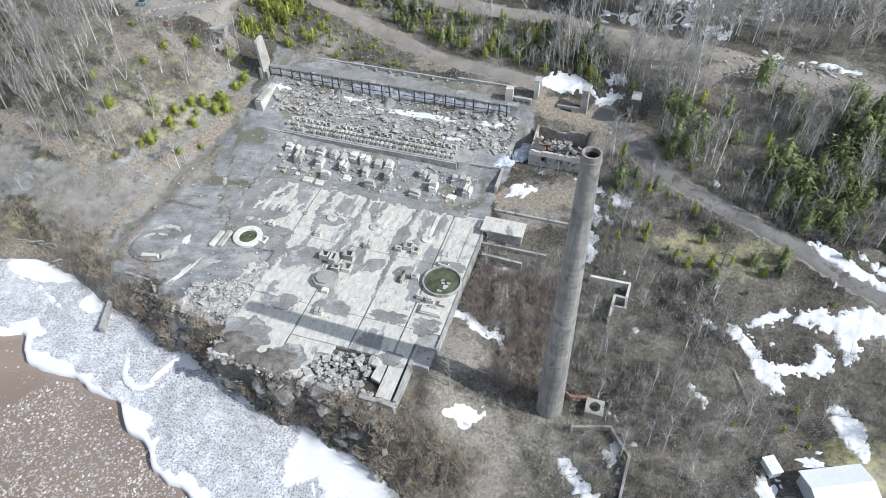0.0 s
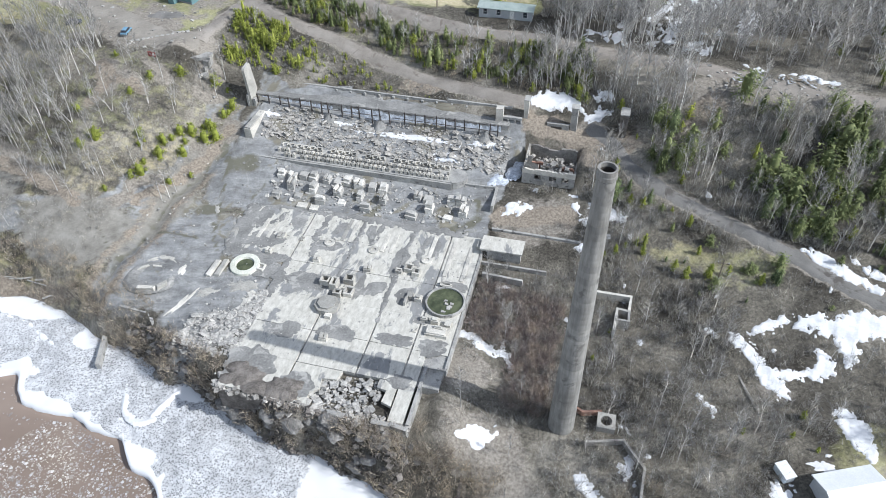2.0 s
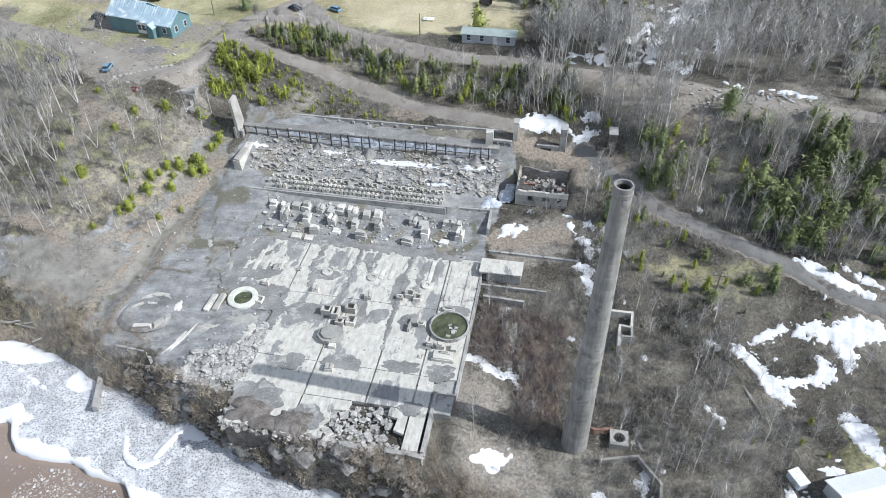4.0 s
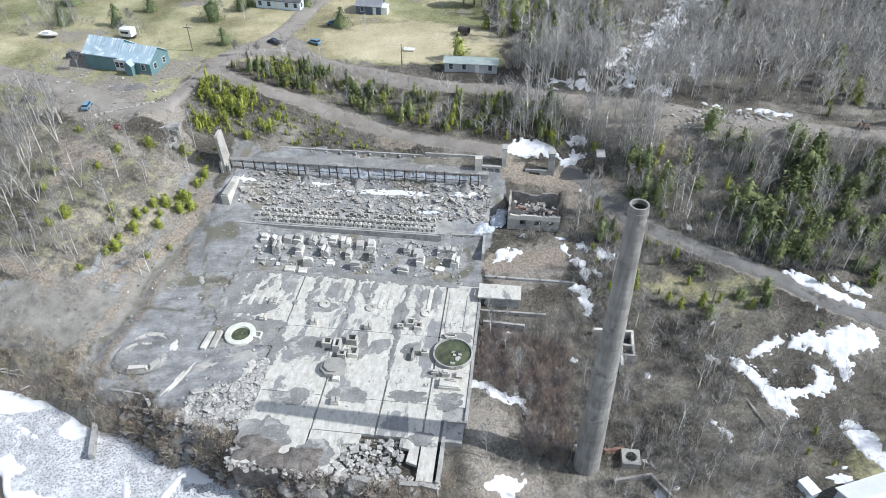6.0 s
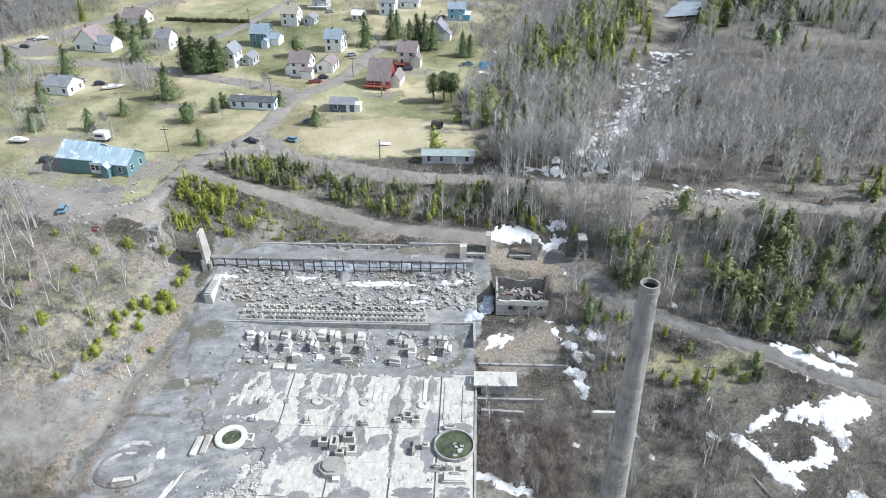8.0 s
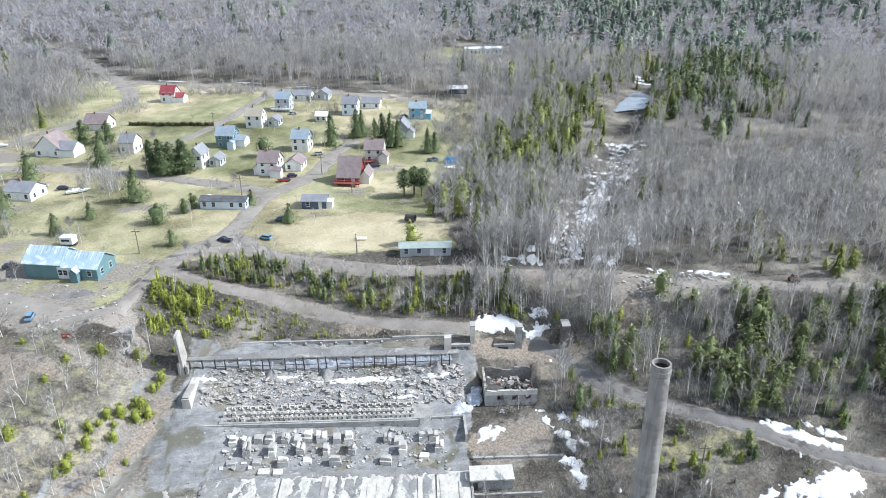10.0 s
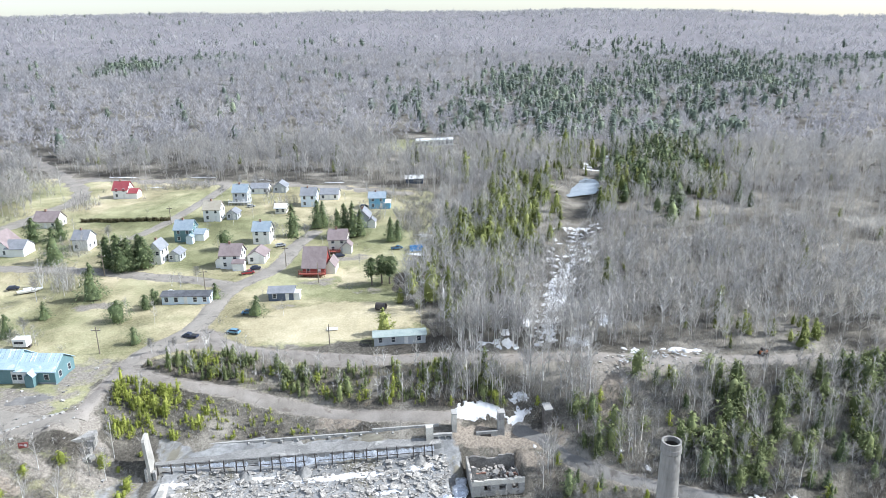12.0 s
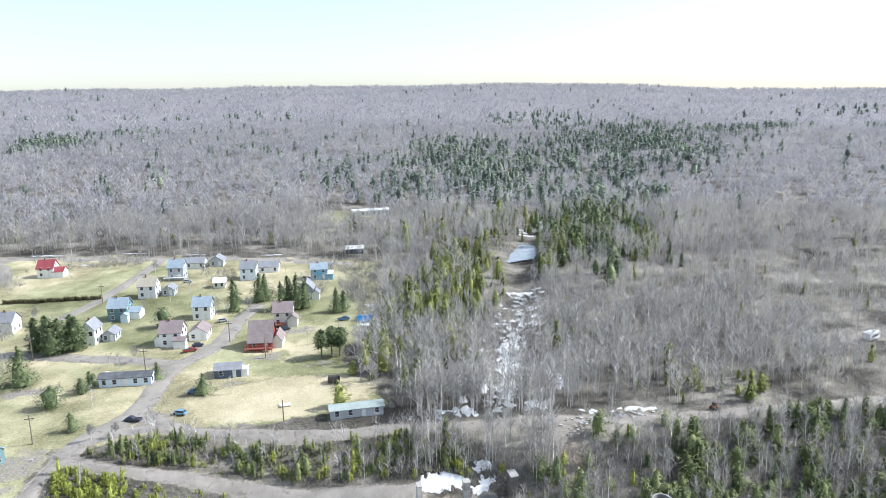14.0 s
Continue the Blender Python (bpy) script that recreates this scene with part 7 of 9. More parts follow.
# single tan bushes that spread on the bank
for n, (a, b, h) in enumerate(((-15.9, -44.6, 3.0), (-13.2, -44.2, 2.6), (-10.8, -45.2, 3.6), (-8.6, -44.2, 3.2), (-6.4, -45.4, 3.8), (-3.6, -44.6, 3.6), (-0.8, -43.8, 4.0), (1.8, -44.6, 4.2), (3.6, -42.4, 3.2), (-1.6, -40.2, 3.0), (-56.6, -32.6, 3.0), (-54.0, -33.2, 3.4), (-51.6, -34.0, 3.2), (-48.4, -36.0, 3.0), (-45.6, -37.4, 3.0), (-43.6, -36.2, 2.4), (-38.6, -38.4, 3.0), (-36.4, -39.4, 2.8), (-63.4, -29.8, 3.6), (-66.0, -28.2, 3.4), (-69.5, -26.5, 3.0), (28, -43.5, 3.4), (32.6, -40.8, 3.6), (36, -44, 3.4), (42, -33, 3.0))):
    ob = thing("shore_bush", "spreading tan leafless bush on the bank", "bush", at_mill(a, b, None, 50 * n), "shore bushes")
    V, T = shrub(2200 + n, 1.0, 95, 0.006)
    part("crown", mesh_np("crown", V * h, T, M_TANBRUSH), None, ob)
# brush along the shore below the floor
a, b, nr = sow(4200, -62, 12, -58, -30, 35, lambda a, b, nr: (b < np.interp(a, [-62, -50, -42, -33.6, -33, -20, 6], [-30, -32, -35, -37, -42.2, -42.8, -42.8])) & (b > np.interp(a, SHORE[:, 0], SHORE[:, 1]) + 0.3) & (nr.rand(len(a)) < 0.35 + 0.65 * clumps(a, b, 9)), 0.0)
x, y = to_world(a, b)
plant("shore_brush", SHRUBS, x, y, nr.uniform(1.2, 3.4, len(a)), M_TANBRUSH, "tan winter brush along the lake shore", "brush", 12)
a, b, nr = sow(1300, -125, -52, -36, -20, 36, lambda a, b, nr: (b > np.interp(a, SHORE[:, 0], SHORE[:, 1]) + 0.6) & (b < np.interp(a, SHORE[:, 0], SHORE[:, 1]) + 8), 0.0)
x, y = to_world(a, b)
plant("beach_brush", SHRUBS, x, y, nr.uniform(1.0, 2.6, len(a)), M_TANBRUSH, "tan brush behind the icy beach", "brush", 13)


# where evergreens gather in the great woods: middle, length, breadth, bearing, share
GREEN = [(170, 600, 300, 70, 17, 0.6), (400, 760, 330, 120, 30, 0.62), (128, 226, 60, 26, 22, 0.7), (190, 330, 90, 40, 24, 0.6), (105, 290, 60, 22, 24, 0.5), (34, 140, 84, 17, 22, 0.62), (60, 190, 50, 14, 24, 0.6), (95, 110, 30, 18, 40, 0.14), (97, 206, 26, 5, 30, 0.9), (560, 1380, 260, 120, 25, 0.6),
         (-338, 1000, 120, 45, -5, 0.7), (-270, 1200, 60, 60, 30, 0.35), (-150, 1430, 45, 130, 20, 0.6), (690, 885, 40, 150, -25, 0.5), (1150, 1200, 70, 220, -30, 0.4), (40, 560, 160, 26, 8, 0.25), (40, 250, 40, 22, 10, 0.3),
         (74, 53, 10, 14, 80, 0.6), (88, 46, 9, 16, 80, 0.6), (60, 92, 9, 8, 30, 0.3), (12, 75, 8, 5, 20, 0.5)]
a, b, nr = sow(2600, 30, 150, 40, 150, 38, lambda a, b, nr: nr.rand(len(a)) < 0.35 + 0.65 * clumps(a, b, 25), 1.0)
x, y = to_world(a, b)
plant("woods_brush", SHRUBS, x, y, nr.uniform(1.2, 3.4, len(a)), M_TWIG, "grey-brown undergrowth of the woods", "brush", 39)


# the great woods: sown by bearing and distance from over the lake
def woods(n, d0, d1, seed, near_power=1.0):
    nr = np.random.RandomState(seed)
    bearing = np.radians(nr.uniform(-24, 66, n))
    d = np.sqrt(nr.uniform(d0 ** 2, d1 ** 2, n))
    x, y = -45 + d * np.sin(bearing), -55 + d * np.cos(bearing)
    a, b = to_mill(x, y)
    lw, dr, _ = cover(a, b)
    lip = np.interp(b, [50, 67, 84, 101, 126, 151, 180, 215], [1.5, -3, -7, -2, 7, 15, 12, 26]) + 3 * waves(a, b, 15)
    ok = (dr < 0.6) & (b > 36.5) & ((lw < 0.3) | (b < 230)) & ((a > lip) | (b > 205 - 0.32 * np.minimum(a, 0)) | ((b > 150) & (a < np.interp(b, [140, 165, 191, 213, 246, 312], [-160, -146, -137, -133, -148, -194]) - 6)))
    ok &= clear_of_roads(a, b, 2.0) & ~((a > 33) & (a < 64) & (b < 45))
    off = a - (28 + 0.4 * (b - 60))
    ok &= ~((np.abs(off - 2) < 7) & (b > 52) & (b < 330) & (nr.rand(n) < 0.72))
    pu, pv = (a - 84) * 0.39 + (b - 208) * 0.92, (b - 208) * 0.39 - (a - 84) * 0.92
    ok &= ~(((pu / 22) ** 2 + (pv / 10) ** 2) < 1)
    ok &= ~((pu < 0) & (pu > -70) & (np.abs(pv) < 10) & (nr.rand(n) < 0.93))
    ok &= ~((a > 2) & (a < 42) & (b > 282) & (b < 345) & (nr.rand(n) < 0.9))
    ok &= ~((a < -60) & (b < 260) & (b > 205 - 0.32 * a) & (a > -150) & (nr.rand(n) < 0.5) & (a < -85))
    green = 0.012 + 0 * a
    for ca, cb, along, across, turn, weight in GREEN:
        c, d_ = math.cos(radians(turn)), math.sin(radians(turn))
        u, v = (a - ca) * d_ + (b - cb) * c, (a - ca) * c - (b - cb) * d_
        patchy = ramp(waves(x, y, 20 + 0.35 * along), -0.6, -0.05)
        green = np.maximum(green, weight * patchy * np.exp(-((u / along) ** 2 + (v / across) ** 2) ** 1.5))
    green = np.maximum(green, 0.3 * ramp(waves(x, y, 300), 0.62, 0.85) * ramp(b, 500, 800))
    g = nr.rand(n) < green
    return x, y, off, b, ok, g, nr


x, y, off, b, ok, g, nr = woods(11500, 110, 430, 51)
# stands of taller and of younger trees, with thin places between them
stand = waves(x, y, 47)
young = ramp(off, 14, 30) * ramp(190 - b, 0, 60)
ok &= nr.rand(len(x)) < 0.55 + 0.45 * ramp(stand, -0.5, 0.2)
k = ok & ~g
s = (nr.uniform(4.0, 9.0, len(x)) + 4.5 * nr.rand(len(x)) ** 2 + 2.0 * ramp(b, 110, 200)) * (0.82 + 0.3 * ramp(stand, -0.6, 0.6)) * (1 - 0.25 * young)
plant("near_woods", WOOD(MID), x[k], y[k], s[k], M_PALEWOOD, "tall leafless pale trees of the woods behind the village", "woods", 14)
plant("near_wood_twigs", TWIGS(MID), x[k], y[k], s[k], M_PALETWIG, "bare twigs of the woods", "twigs", 14)
k = ok & g
plant("near_evergreens", SPRUCE_W, x[k], y[k], s[k] * nr.uniform(0.38, 0.9, k.sum()), M_CREEK, "yellow-green and dark evergreens along the creek", "evergreens", 15)
# slender trees close above the upper road
a, b, nr = sow(1500, 4, 125, 46, 112, 151, lambda a, b, nr: (a > np.interp(b, [46, 67, 84, 101, 126], [6, 0, -4, 1, 9])) & (np.abs(a - 30 - 0.4 * (b - 60)) > 5 * nr.rand(len(a))) & (nr.rand(len(a)) < 0.45 + 0.55 * clumps(a, b, 21)), 1.5)
x, y = to_world(a, b)
s = 5.0 + 6.5 * nr.rand(len(a)) ** 1.4
plant("roadside_woods", WOOD(MID), x, y, s, M_BARK, "slender leafless trees close above the upper road", "woods", 151)
plant("roadside_twigs", TWIGS(MID), x, y, s, M_TWIG, "bare twigs of the roadside woods", "twigs", 151)
# the thick stands along the creek and beyond its pond
for sname, n, ca, cb, along, across, turn, lo_, hi_, mat_, lab in (("creek_cedars", 260, 32, 136, 72, 15, 21, 3.0, 8.0, M_CREEK, "yellow-green cedars crowding the creek's bank"), ("pond_spruces", 230, 130, 232, 60, 24, 22, 6.0, 12.5, M_NEEDLE, "dark tall spruces beyond the creek pond"), ("pond_cedars", 60, 93, 190, 26, 4, 24, 6.0, 11.0, M_CREEK, "bright cedars on the edge of the pond")):
    nr = np.random.RandomState(n + 3)
    u, v = nr.normal(0, 0.5, n) * along, nr.normal(0, 0.55, n) * across
    a, b = ca + u * math.sin(radians(turn)) + v * math.cos(radians(turn)), cb + u * math.cos(radians(turn)) - v * math.sin(radians(turn))
    k = (np.hypot((a - 84) / 12, (b - 208) / 20) > 1) & (b > 54) & clear_of_roads(a, b, 2.0)
    x, y = to_world(a[k], b[k])
    plant(sname, SPRUCE_W, x, y, nr.uniform(lo_, hi_, k.sum()), mat_, lab, "evergreens", n)
x, y, off, b, ok, g, nr = woods(25000, 425, 1450, 52)
k = ok & ~g
s = nr.uniform(9, 14.5, len(x))
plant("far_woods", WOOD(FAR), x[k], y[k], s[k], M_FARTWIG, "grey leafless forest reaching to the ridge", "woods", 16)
k = ok & g
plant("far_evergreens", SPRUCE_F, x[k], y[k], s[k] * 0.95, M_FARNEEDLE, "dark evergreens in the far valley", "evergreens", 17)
x, y, off, b, ok, g, nr = woods(17000, 1400, 3700, 53)
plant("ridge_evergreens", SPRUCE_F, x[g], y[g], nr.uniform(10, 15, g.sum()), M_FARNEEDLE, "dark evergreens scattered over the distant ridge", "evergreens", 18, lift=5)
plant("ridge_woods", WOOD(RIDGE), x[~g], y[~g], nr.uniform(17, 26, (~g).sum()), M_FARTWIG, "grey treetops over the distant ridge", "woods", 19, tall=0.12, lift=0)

# ---- village ----
def paint(name, c, rough=0.7, metal=0.0, k=0.82):
    return surface(name, tuple(v * k for v in c), c, 0.5, 5, rough, metal, relief=0.01)


M_WHITE = paint("white_clapboard", (0.85, 0.85, 0.83), k=0.9)
M_CREAM = paint("cream_clapboard", (0.74, 0.72, 0.64))
M_PALEBLUE = paint("pale_blue_siding", (0.68, 0.77, 0.85), k=0.9)
M_TEAL = paint("teal_siding", (0.15, 0.26, 0.28))
M_GREYSID = paint("grey_siding", (0.48, 0.50, 0.52))
M_NAVY = paint("slate_blue_siding", (0.10, 0.13, 0.19))
M_SKYBLUE = paint("sky_blue_siding", (0.20, 0.46, 0.66))
M_REDWALL = paint("barn_red_siding", (0.34, 0.07, 0.06))
M_R_GREY = surface("grey_shingles", (0.20, 0.21, 0.23), (0.30, 0.31, 0.33), 0.5, 8, 0.9)
M_R_BLUE = surface("blue_grey_shingles", (0.24, 0.30, 0.35), (0.35, 0.41, 0.46), 0.5, 8, 0.9)
M_R_MAUVE = surface("mauve_shingles", (0.22, 0.175, 0.17), (0.31, 0.255, 0.25), 0.5, 8, 0.9)
M_R_DARK = surface("dark_speckled_shingles", (0.07, 0.075, 0.085), (0.16, 0.165, 0.175), 0.5, 8, 0.9)
M_R_RED = surface("red_metal_roof", (0.27, 0.05, 0.06), (0.37, 0.085, 0.095), 0.5, 8, 0.5)
M_R_TAN = surface("tan_shingles", (0.36, 0.32, 0.25), (0.46, 0.42, 0.34), 0.5, 8, 0.9)
M_R_METAL = surface("pale_blue_metal_roof", (0.34, 0.46, 0.53), (0.52, 0.64, 0.70), 0.25, 4, 0.35, stain=(0.72, 0.78, 0.80), stain_at=0.6)
M_R_WHITE = surface("white_metal_roof", (0.72, 0.74, 0.74), (0.84, 0.85, 0.85), 0.4, 5, 0.5)
M_R_GREEN = surface("faded_green_roof", (0.27, 0.33, 0.31), (0.40, 0.45, 0.42), 0.4, 5, 0.6)
M_PANE = surface("dark_window_glass", (0.03, 0.035, 0.045), (0.06, 0.07, 0.085), 0.5, 3, 0.12, relief=0)
M_TRIM = paint("white_trim", (0.80, 0.80, 0.78))
M_DECK = surface("red_stained_deck", (0.26, 0.07, 0.05), (0.36, 0.11, 0.08), 0.8, 8, 0.8)
M_TIMBER = surface("grey_timber", (0.16, 0.13, 0.10), (0.28, 0.24, 0.19), 0.8, 8, 0.85)
M_BLACK = surface("black_rubber", (0.02, 0.02, 0.02), (0.035, 0.035, 0.035), 1, 8, 0.8)


def gable(w, d, h, rise, along="x", over=0.35):
    """Walls with gable ends, and the two roof slopes, round the middle of a house."""
    bw, br = bmesh.new(), bmesh.new()
    if along == "x":
        pts = lambda u, v, z: (u, v, z)
        L, D = w, d
    else:
        pts = lambda u, v, z: (v, u, z)
        L, D = d, w
    prof = [(-D / 2, -0.4), (-D / 2, h - 0.08), (0, h + rise - 0.08), (D / 2, h - 0.08), (D / 2, -0.4)]
    e0 = [bw.verts.new(pts(-L / 2, v, z)) for v, z in prof]
    e1 = [bw.verts.new(pts(L / 2, v, z)) for v, z in prof]
    bw.faces.new(e0)
    bw.faces.new(e1[::-1])
    for k in range(5):
        n = (k + 1) % 5
        bw.faces.new((e0[k], e0[n], e1[n], e1[k]))
    bmesh.ops.recalc_face_normals(bw, faces=bw.faces)
    slope = rise / (D / 2)
    lo = (D / 2 + over, h - over * slope)
    for s in (-1, 1):
        q = [(s * lo[0], lo[1] + 0.04), (0, h + rise + 0.04), (0, h + rise + 0.2), (s * lo[0], lo[1] + 0.2)]
        f0 = [br.verts.new(pts(-L / 2 - over, v, z)) for v, z in q]
        f1 = [br.verts.new(pts(L / 2 + over, v, z)) for v, z in q]
        br.faces.new(f0)
        br.faces.new(f1[::-1])
        for k in range(4):
            n = (k + 1) % 4
            br.faces.new((f0[k], f0[n], f1[n], f1[k]))
    bmesh.ops.recalc_face_normals(br, faces=br.faces)
    return bw, br


def window(owner, x, z, y, w=0.9, h=1.2, side="front"):
    m_ = pose(x, y, z, 0, 0, 0 if side == "front" else 90)
    fr = part("window", boxes((-w / 2 - 0.1, w / 2 + 0.1, -0.06, 0.02, -h / 2 - 0.1, h / 2 + 0.1)), M_TRIM, owner, "", m_)
    part("pane", boxes((-w / 2, w / 2, -0.085, -0.05, -h / 2, -0.03), (-w / 2, w / 2, -0.085, -0.05, 0.03, h / 2)), M_PANE, fr, "dark glass")


def house(a, b, w, d, h, rise, wall_m, roof_m, label, along="x", turn=-6, storeys=1, chimney=True, door=True, name="house", category="house"):
    ob = thing(name, label, category, at_mill(a, b + d / 2, None, turn))
    bw, br = gable(w, d, h, rise, along)
    part("wall", bw, wall_m, ob)
    part("roof", br, roof_m, ob)
    n = max(2, int(w / 2.4))
    for s in range(storeys):
        z = 1.35 + s * 2.3
        for k in range(n):
            x = -w / 2 + w * (k + 0.5) / n
            if s == 0 and door and k == n // 2:
                dr = part("door", boxes((x - 0.45, x + 0.45, -d / 2 - 0.05, -d / 2 + 0.02, 0.1, 2.1)), M_TRIM, ob, "white panel door")
                continue
            window(ob, x, z, -d / 2)
        for yy in (-d / 4, d / 4):
            window(ob, w / 2, z, yy, 0.8, 1.1, "side")
    if along == "x" and storeys > 1:
        window(ob, w / 2, h + rise * 0.35, 0, 0.7, 0.9, "side")
    if chimney:
        part("chimney", boxes((-w * 0.15, -w * 0.15 + 0.55, -0.3, 0.3, h + rise * 0.6, h + rise + 0.8)), M_BRICK, ob, "brick chimney")
    return ob


def wing(ob, x, y, w, d, h, rise, wall_m, roof_m, along="x"):
    """A lower wing of the same house."""
    bw, br = gable(w, d, h, rise, along, 0.25)
    p_ = part("wing", bw, wall_m, ob, "", Matrix.Translation((x, y, 0)))
    part("wing_roof", br, roof_m, p_)
    return p_


def deck(ob, x0, x1, y0, y1, z, material=M_DECK):
    p_ = part("deck", boxes((x0, x1, y0, y1, z - 0.15, z)), material, ob, "stained timber deck")
    for k in range(int((x1 - x0) / 0.6) + 1):
        xx = x0 + 0.05 + (x1 - x0 - 0.1) * k / max(1, int((x1 - x0) / 0.6))
        part("baluster", boxes((xx - 0.05, xx + 0.05, y0, y0 + 0.08, -0.3, z + 0.9)), material, p_)
    part("handrail", boxes((x0, x1, y0, y0 + 0.1, z + 0.85, z + 0.95), (x0, x0 + 0.1, y0, y1, z + 0.85, z + 0.95), (x1 - 0.1, x1, y0, y1, z + 0.85, z + 0.95)), material, p_)


house(-6.9, 51.9, 11.8, 3.4, 2.1, 0.5, M_GREYSID, M_R_GREEN, "long pale mobile home with a faded green roof", turn=0, chimney=False)
house(-61.4, 84.5, 12.6, 4.2, 2.3, 0.7, M_PALEBLUE, M_R_DARK, "long pale blue mobile home with a dark roof", turn=-6, chimney=False)
ob = house(-36.6, 83.6, 6.6, 5.0, 2.2, 1.0, M_NAVY, M_R_GREY, "small slate-blue cabin with a grey roof", turn=-4, chimney=False)
wing(ob, 4.0, -0.8, 1.8, 2.6, 1.9, 0.4, M_WHITE, M_R_WHITE)
ob = house(-28.5, 102.5, 6.6, 8.5, 2.4, 5.0, M_REDWALL, M_R_MAUVE, "barn-red house with a steep mauve roof and red deck", turn=-8, chimney=False)
deck(ob, -4.2, 3.4, -6.0, -4.4, 0.9)
wing(ob, 4.6, 0.2, 2.8, 6.5, 2.2, 1.8, M_CREAM, M_R_MAUVE, "y")
ob = house(-54.0, 111.6, 6.2, 6.2, 4.2, 2.7, M_WHITE, M_R_MAUVE, "white two-storey house with a mauve roof and low wings", turn=-8, storeys=2)
wing(ob, 2.9, -3.8, 3.4, 2.4, 2.3, 0.8, M_WHITE, M_R_MAUVE)
wing(ob, -3.8, 0, 2.0, 4.4, 2.2, 0.9, M_WHITE, M_R_MAUVE, "y")
house(-46.9, 115.5, 5.2, 6.5, 2.4, 1.7, M_WHITE, M_R_MAUVE, "white gabled garage beside the mauve-roofed house", "y", turn=-8, chimney=False, name="garage", category="garage")
ob = house(-22.2, 122.8, 5.8, 6.0, 4.3, 2.6, M_CREAM, M_R_MAUVE, "cream two-storey house with grey-mauve roof and red deck", turn=-8, storeys=2)
deck(ob, -5.6, 1.0, -5.0, -3.05, 0.8)
wing(ob, 3.2, -2.6, 2.8, 3.4, 2.5, 1.2, M_CREAM, M_R_MAUVE, "y")
house(-47.7, 135.2, 5.6, 6.0, 4.5, 2.5, M_WHITE, M_R_BLUE, "white two-storey house with a blue-grey roof", turn=-8, storeys=2)
ob = house(-74.2, 141.3, 6.0, 6.0, 4.4, 2.6, M_TEAL, M_R_BLUE, "teal two-storey house with a blue-grey roof", turn=-8, storeys=2)
wing(ob, 4.6, 0.8, 3.8, 5.0, 2.4, 1.2, M_WHITE, M_R_BLUE)
wing(ob, 2.6, -3.8, 2.2, 2.0, 2.3, 0.7, M_PALEBLUE, M_R_BLUE, "y")
house(-69.2, 165.2, 6.2, 6.0, 4.4, 2.6, M_WHITE, M_R_TAN, "white two-storey house with a tan roof", turn=-8, storeys=2)
house(-62.3, 166.5, 4.0, 5.0, 2.3, 1.3, M_GREYSID, M_R_GREY, "small grey garage behind the white house", "y", turn=-8, chimney=False, name="garage", category="garage")
ob = house(-62.4, 188.5, 5.8, 6.0, 4.8, 2.6, M_GREYSID, M_R_BLUE, "tall grey house on a raised white porch", turn=-8, storeys=2)
deck(ob, -4.4, 4.6, -4.6, -3.05, 1.0, M_TRIM)
ob = house(-114.5, 208.4, 6.2, 6.0, 3.8, 3.0, M_WHITE, M_R_RED, "white house with bright red metal roofs", turn=-8, storeys=2)
wing(ob, 4.8, -0.6, 4.2, 4.6, 2.3, 1.5, M_WHITE, M_R_RED)
house(-128.6, 167.3, 8.5, 7.0, 2.6, 3.0, M_CREAM, M_R_MAUVE, "low cream house with a broad brown roof", turn=-8)
ob = house(-132, 136.7, 9.0, 8.0, 3.0, 4.2, M_WHITE, M_R_MAUVE, "large white house with steep mauve gables", "y", turn=-8, storeys=1)
wing(ob, 6.4, -1, 6.0, 6.5, 2.6, 2.2, M_WHITE, M_R_GREY)
house(-77.8, 119.3, 3.8, 6.0, 4.8, 2.2, M_WHITE, M_R_GREY, "narrow white two-storey house with a grey roof", "y", turn=-8, storeys=2)
house(-72.8, 121.5, 3.6, 5.0, 2.3, 1.2, M_GREYSID, M_R_GREY, "small grey garage beside the narrow house", "y", turn=-8, chimney=False, name="garage", category="garage")
house(-106.5, 138.5, 5.0, 6.0, 3.8, 2.4, M_WHITE, M_R_GREY, "white house half hidden behind spruces", turn=-8, storeys=1)
house(-34.9, 181.1, 6.0, 6.0, 4.6, 2.5, M_PALEBLUE, M_R_GREY, "pale blue two-storey house with a grey roof", turn=-8, storeys=2)
house(-27.2, 191.0, 7.4, 6.0, 2.4, 1.7, M_WHITE, M_R_GREY, "low white garage with a grey roof", turn=-8, chimney=False, name="garage", category="garage")
ob = house(-8.1, 173.9, 6.4, 6.0, 4.2, 1.8, M_SKYBLUE, M_R_BLUE, "bright blue two-storey house", turn=-6, storeys=2)
wing(ob, 3.9, -0.8, 2.4, 4.4, 2.2, 0.8, M_SKYBLUE, M_R_WHITE)
ob = house(-13.8, 149.4, 4.6, 6.5, 3.6, 2.4, M_GREYSID, M_R_GREY, "grey gabled house behind tall spruces", "y", turn=-8, storeys=1)
wing(ob, 3.2, -2.2, 2.6, 3.4, 2.1, 1.2, M_WHITE, M_R_GREY, "y")
house(-45.2, 172.2, 4.2, 4.0, 2.3, 1.3, M_CREAM, M_R_WHITE, "small cream shed with a white roof", turn=-8, chimney=False, door=False, name="shed", category="shed")
house(30.8, 328.8, 22, 5.0, 3.0, 0.8, M_WHITE, M_R_WHITE, "very long white building in a clearing", turn=2, chimney=False)
house(9.7, 216.5, 7.6, 4.0, 2.3, 1.1, M_NAVY, M_R_WHITE, "dark shed with a white metal roof", turn=-2, chimney=False, door=False, name="shed", category="shed")
house(-57, 205, 7.4, 6.0, 2.4, 1.6, M_WHITE, M_R_GREY, "low white garage with a grey roof", turn=-8, chimney=False, name="garage", category="garage")
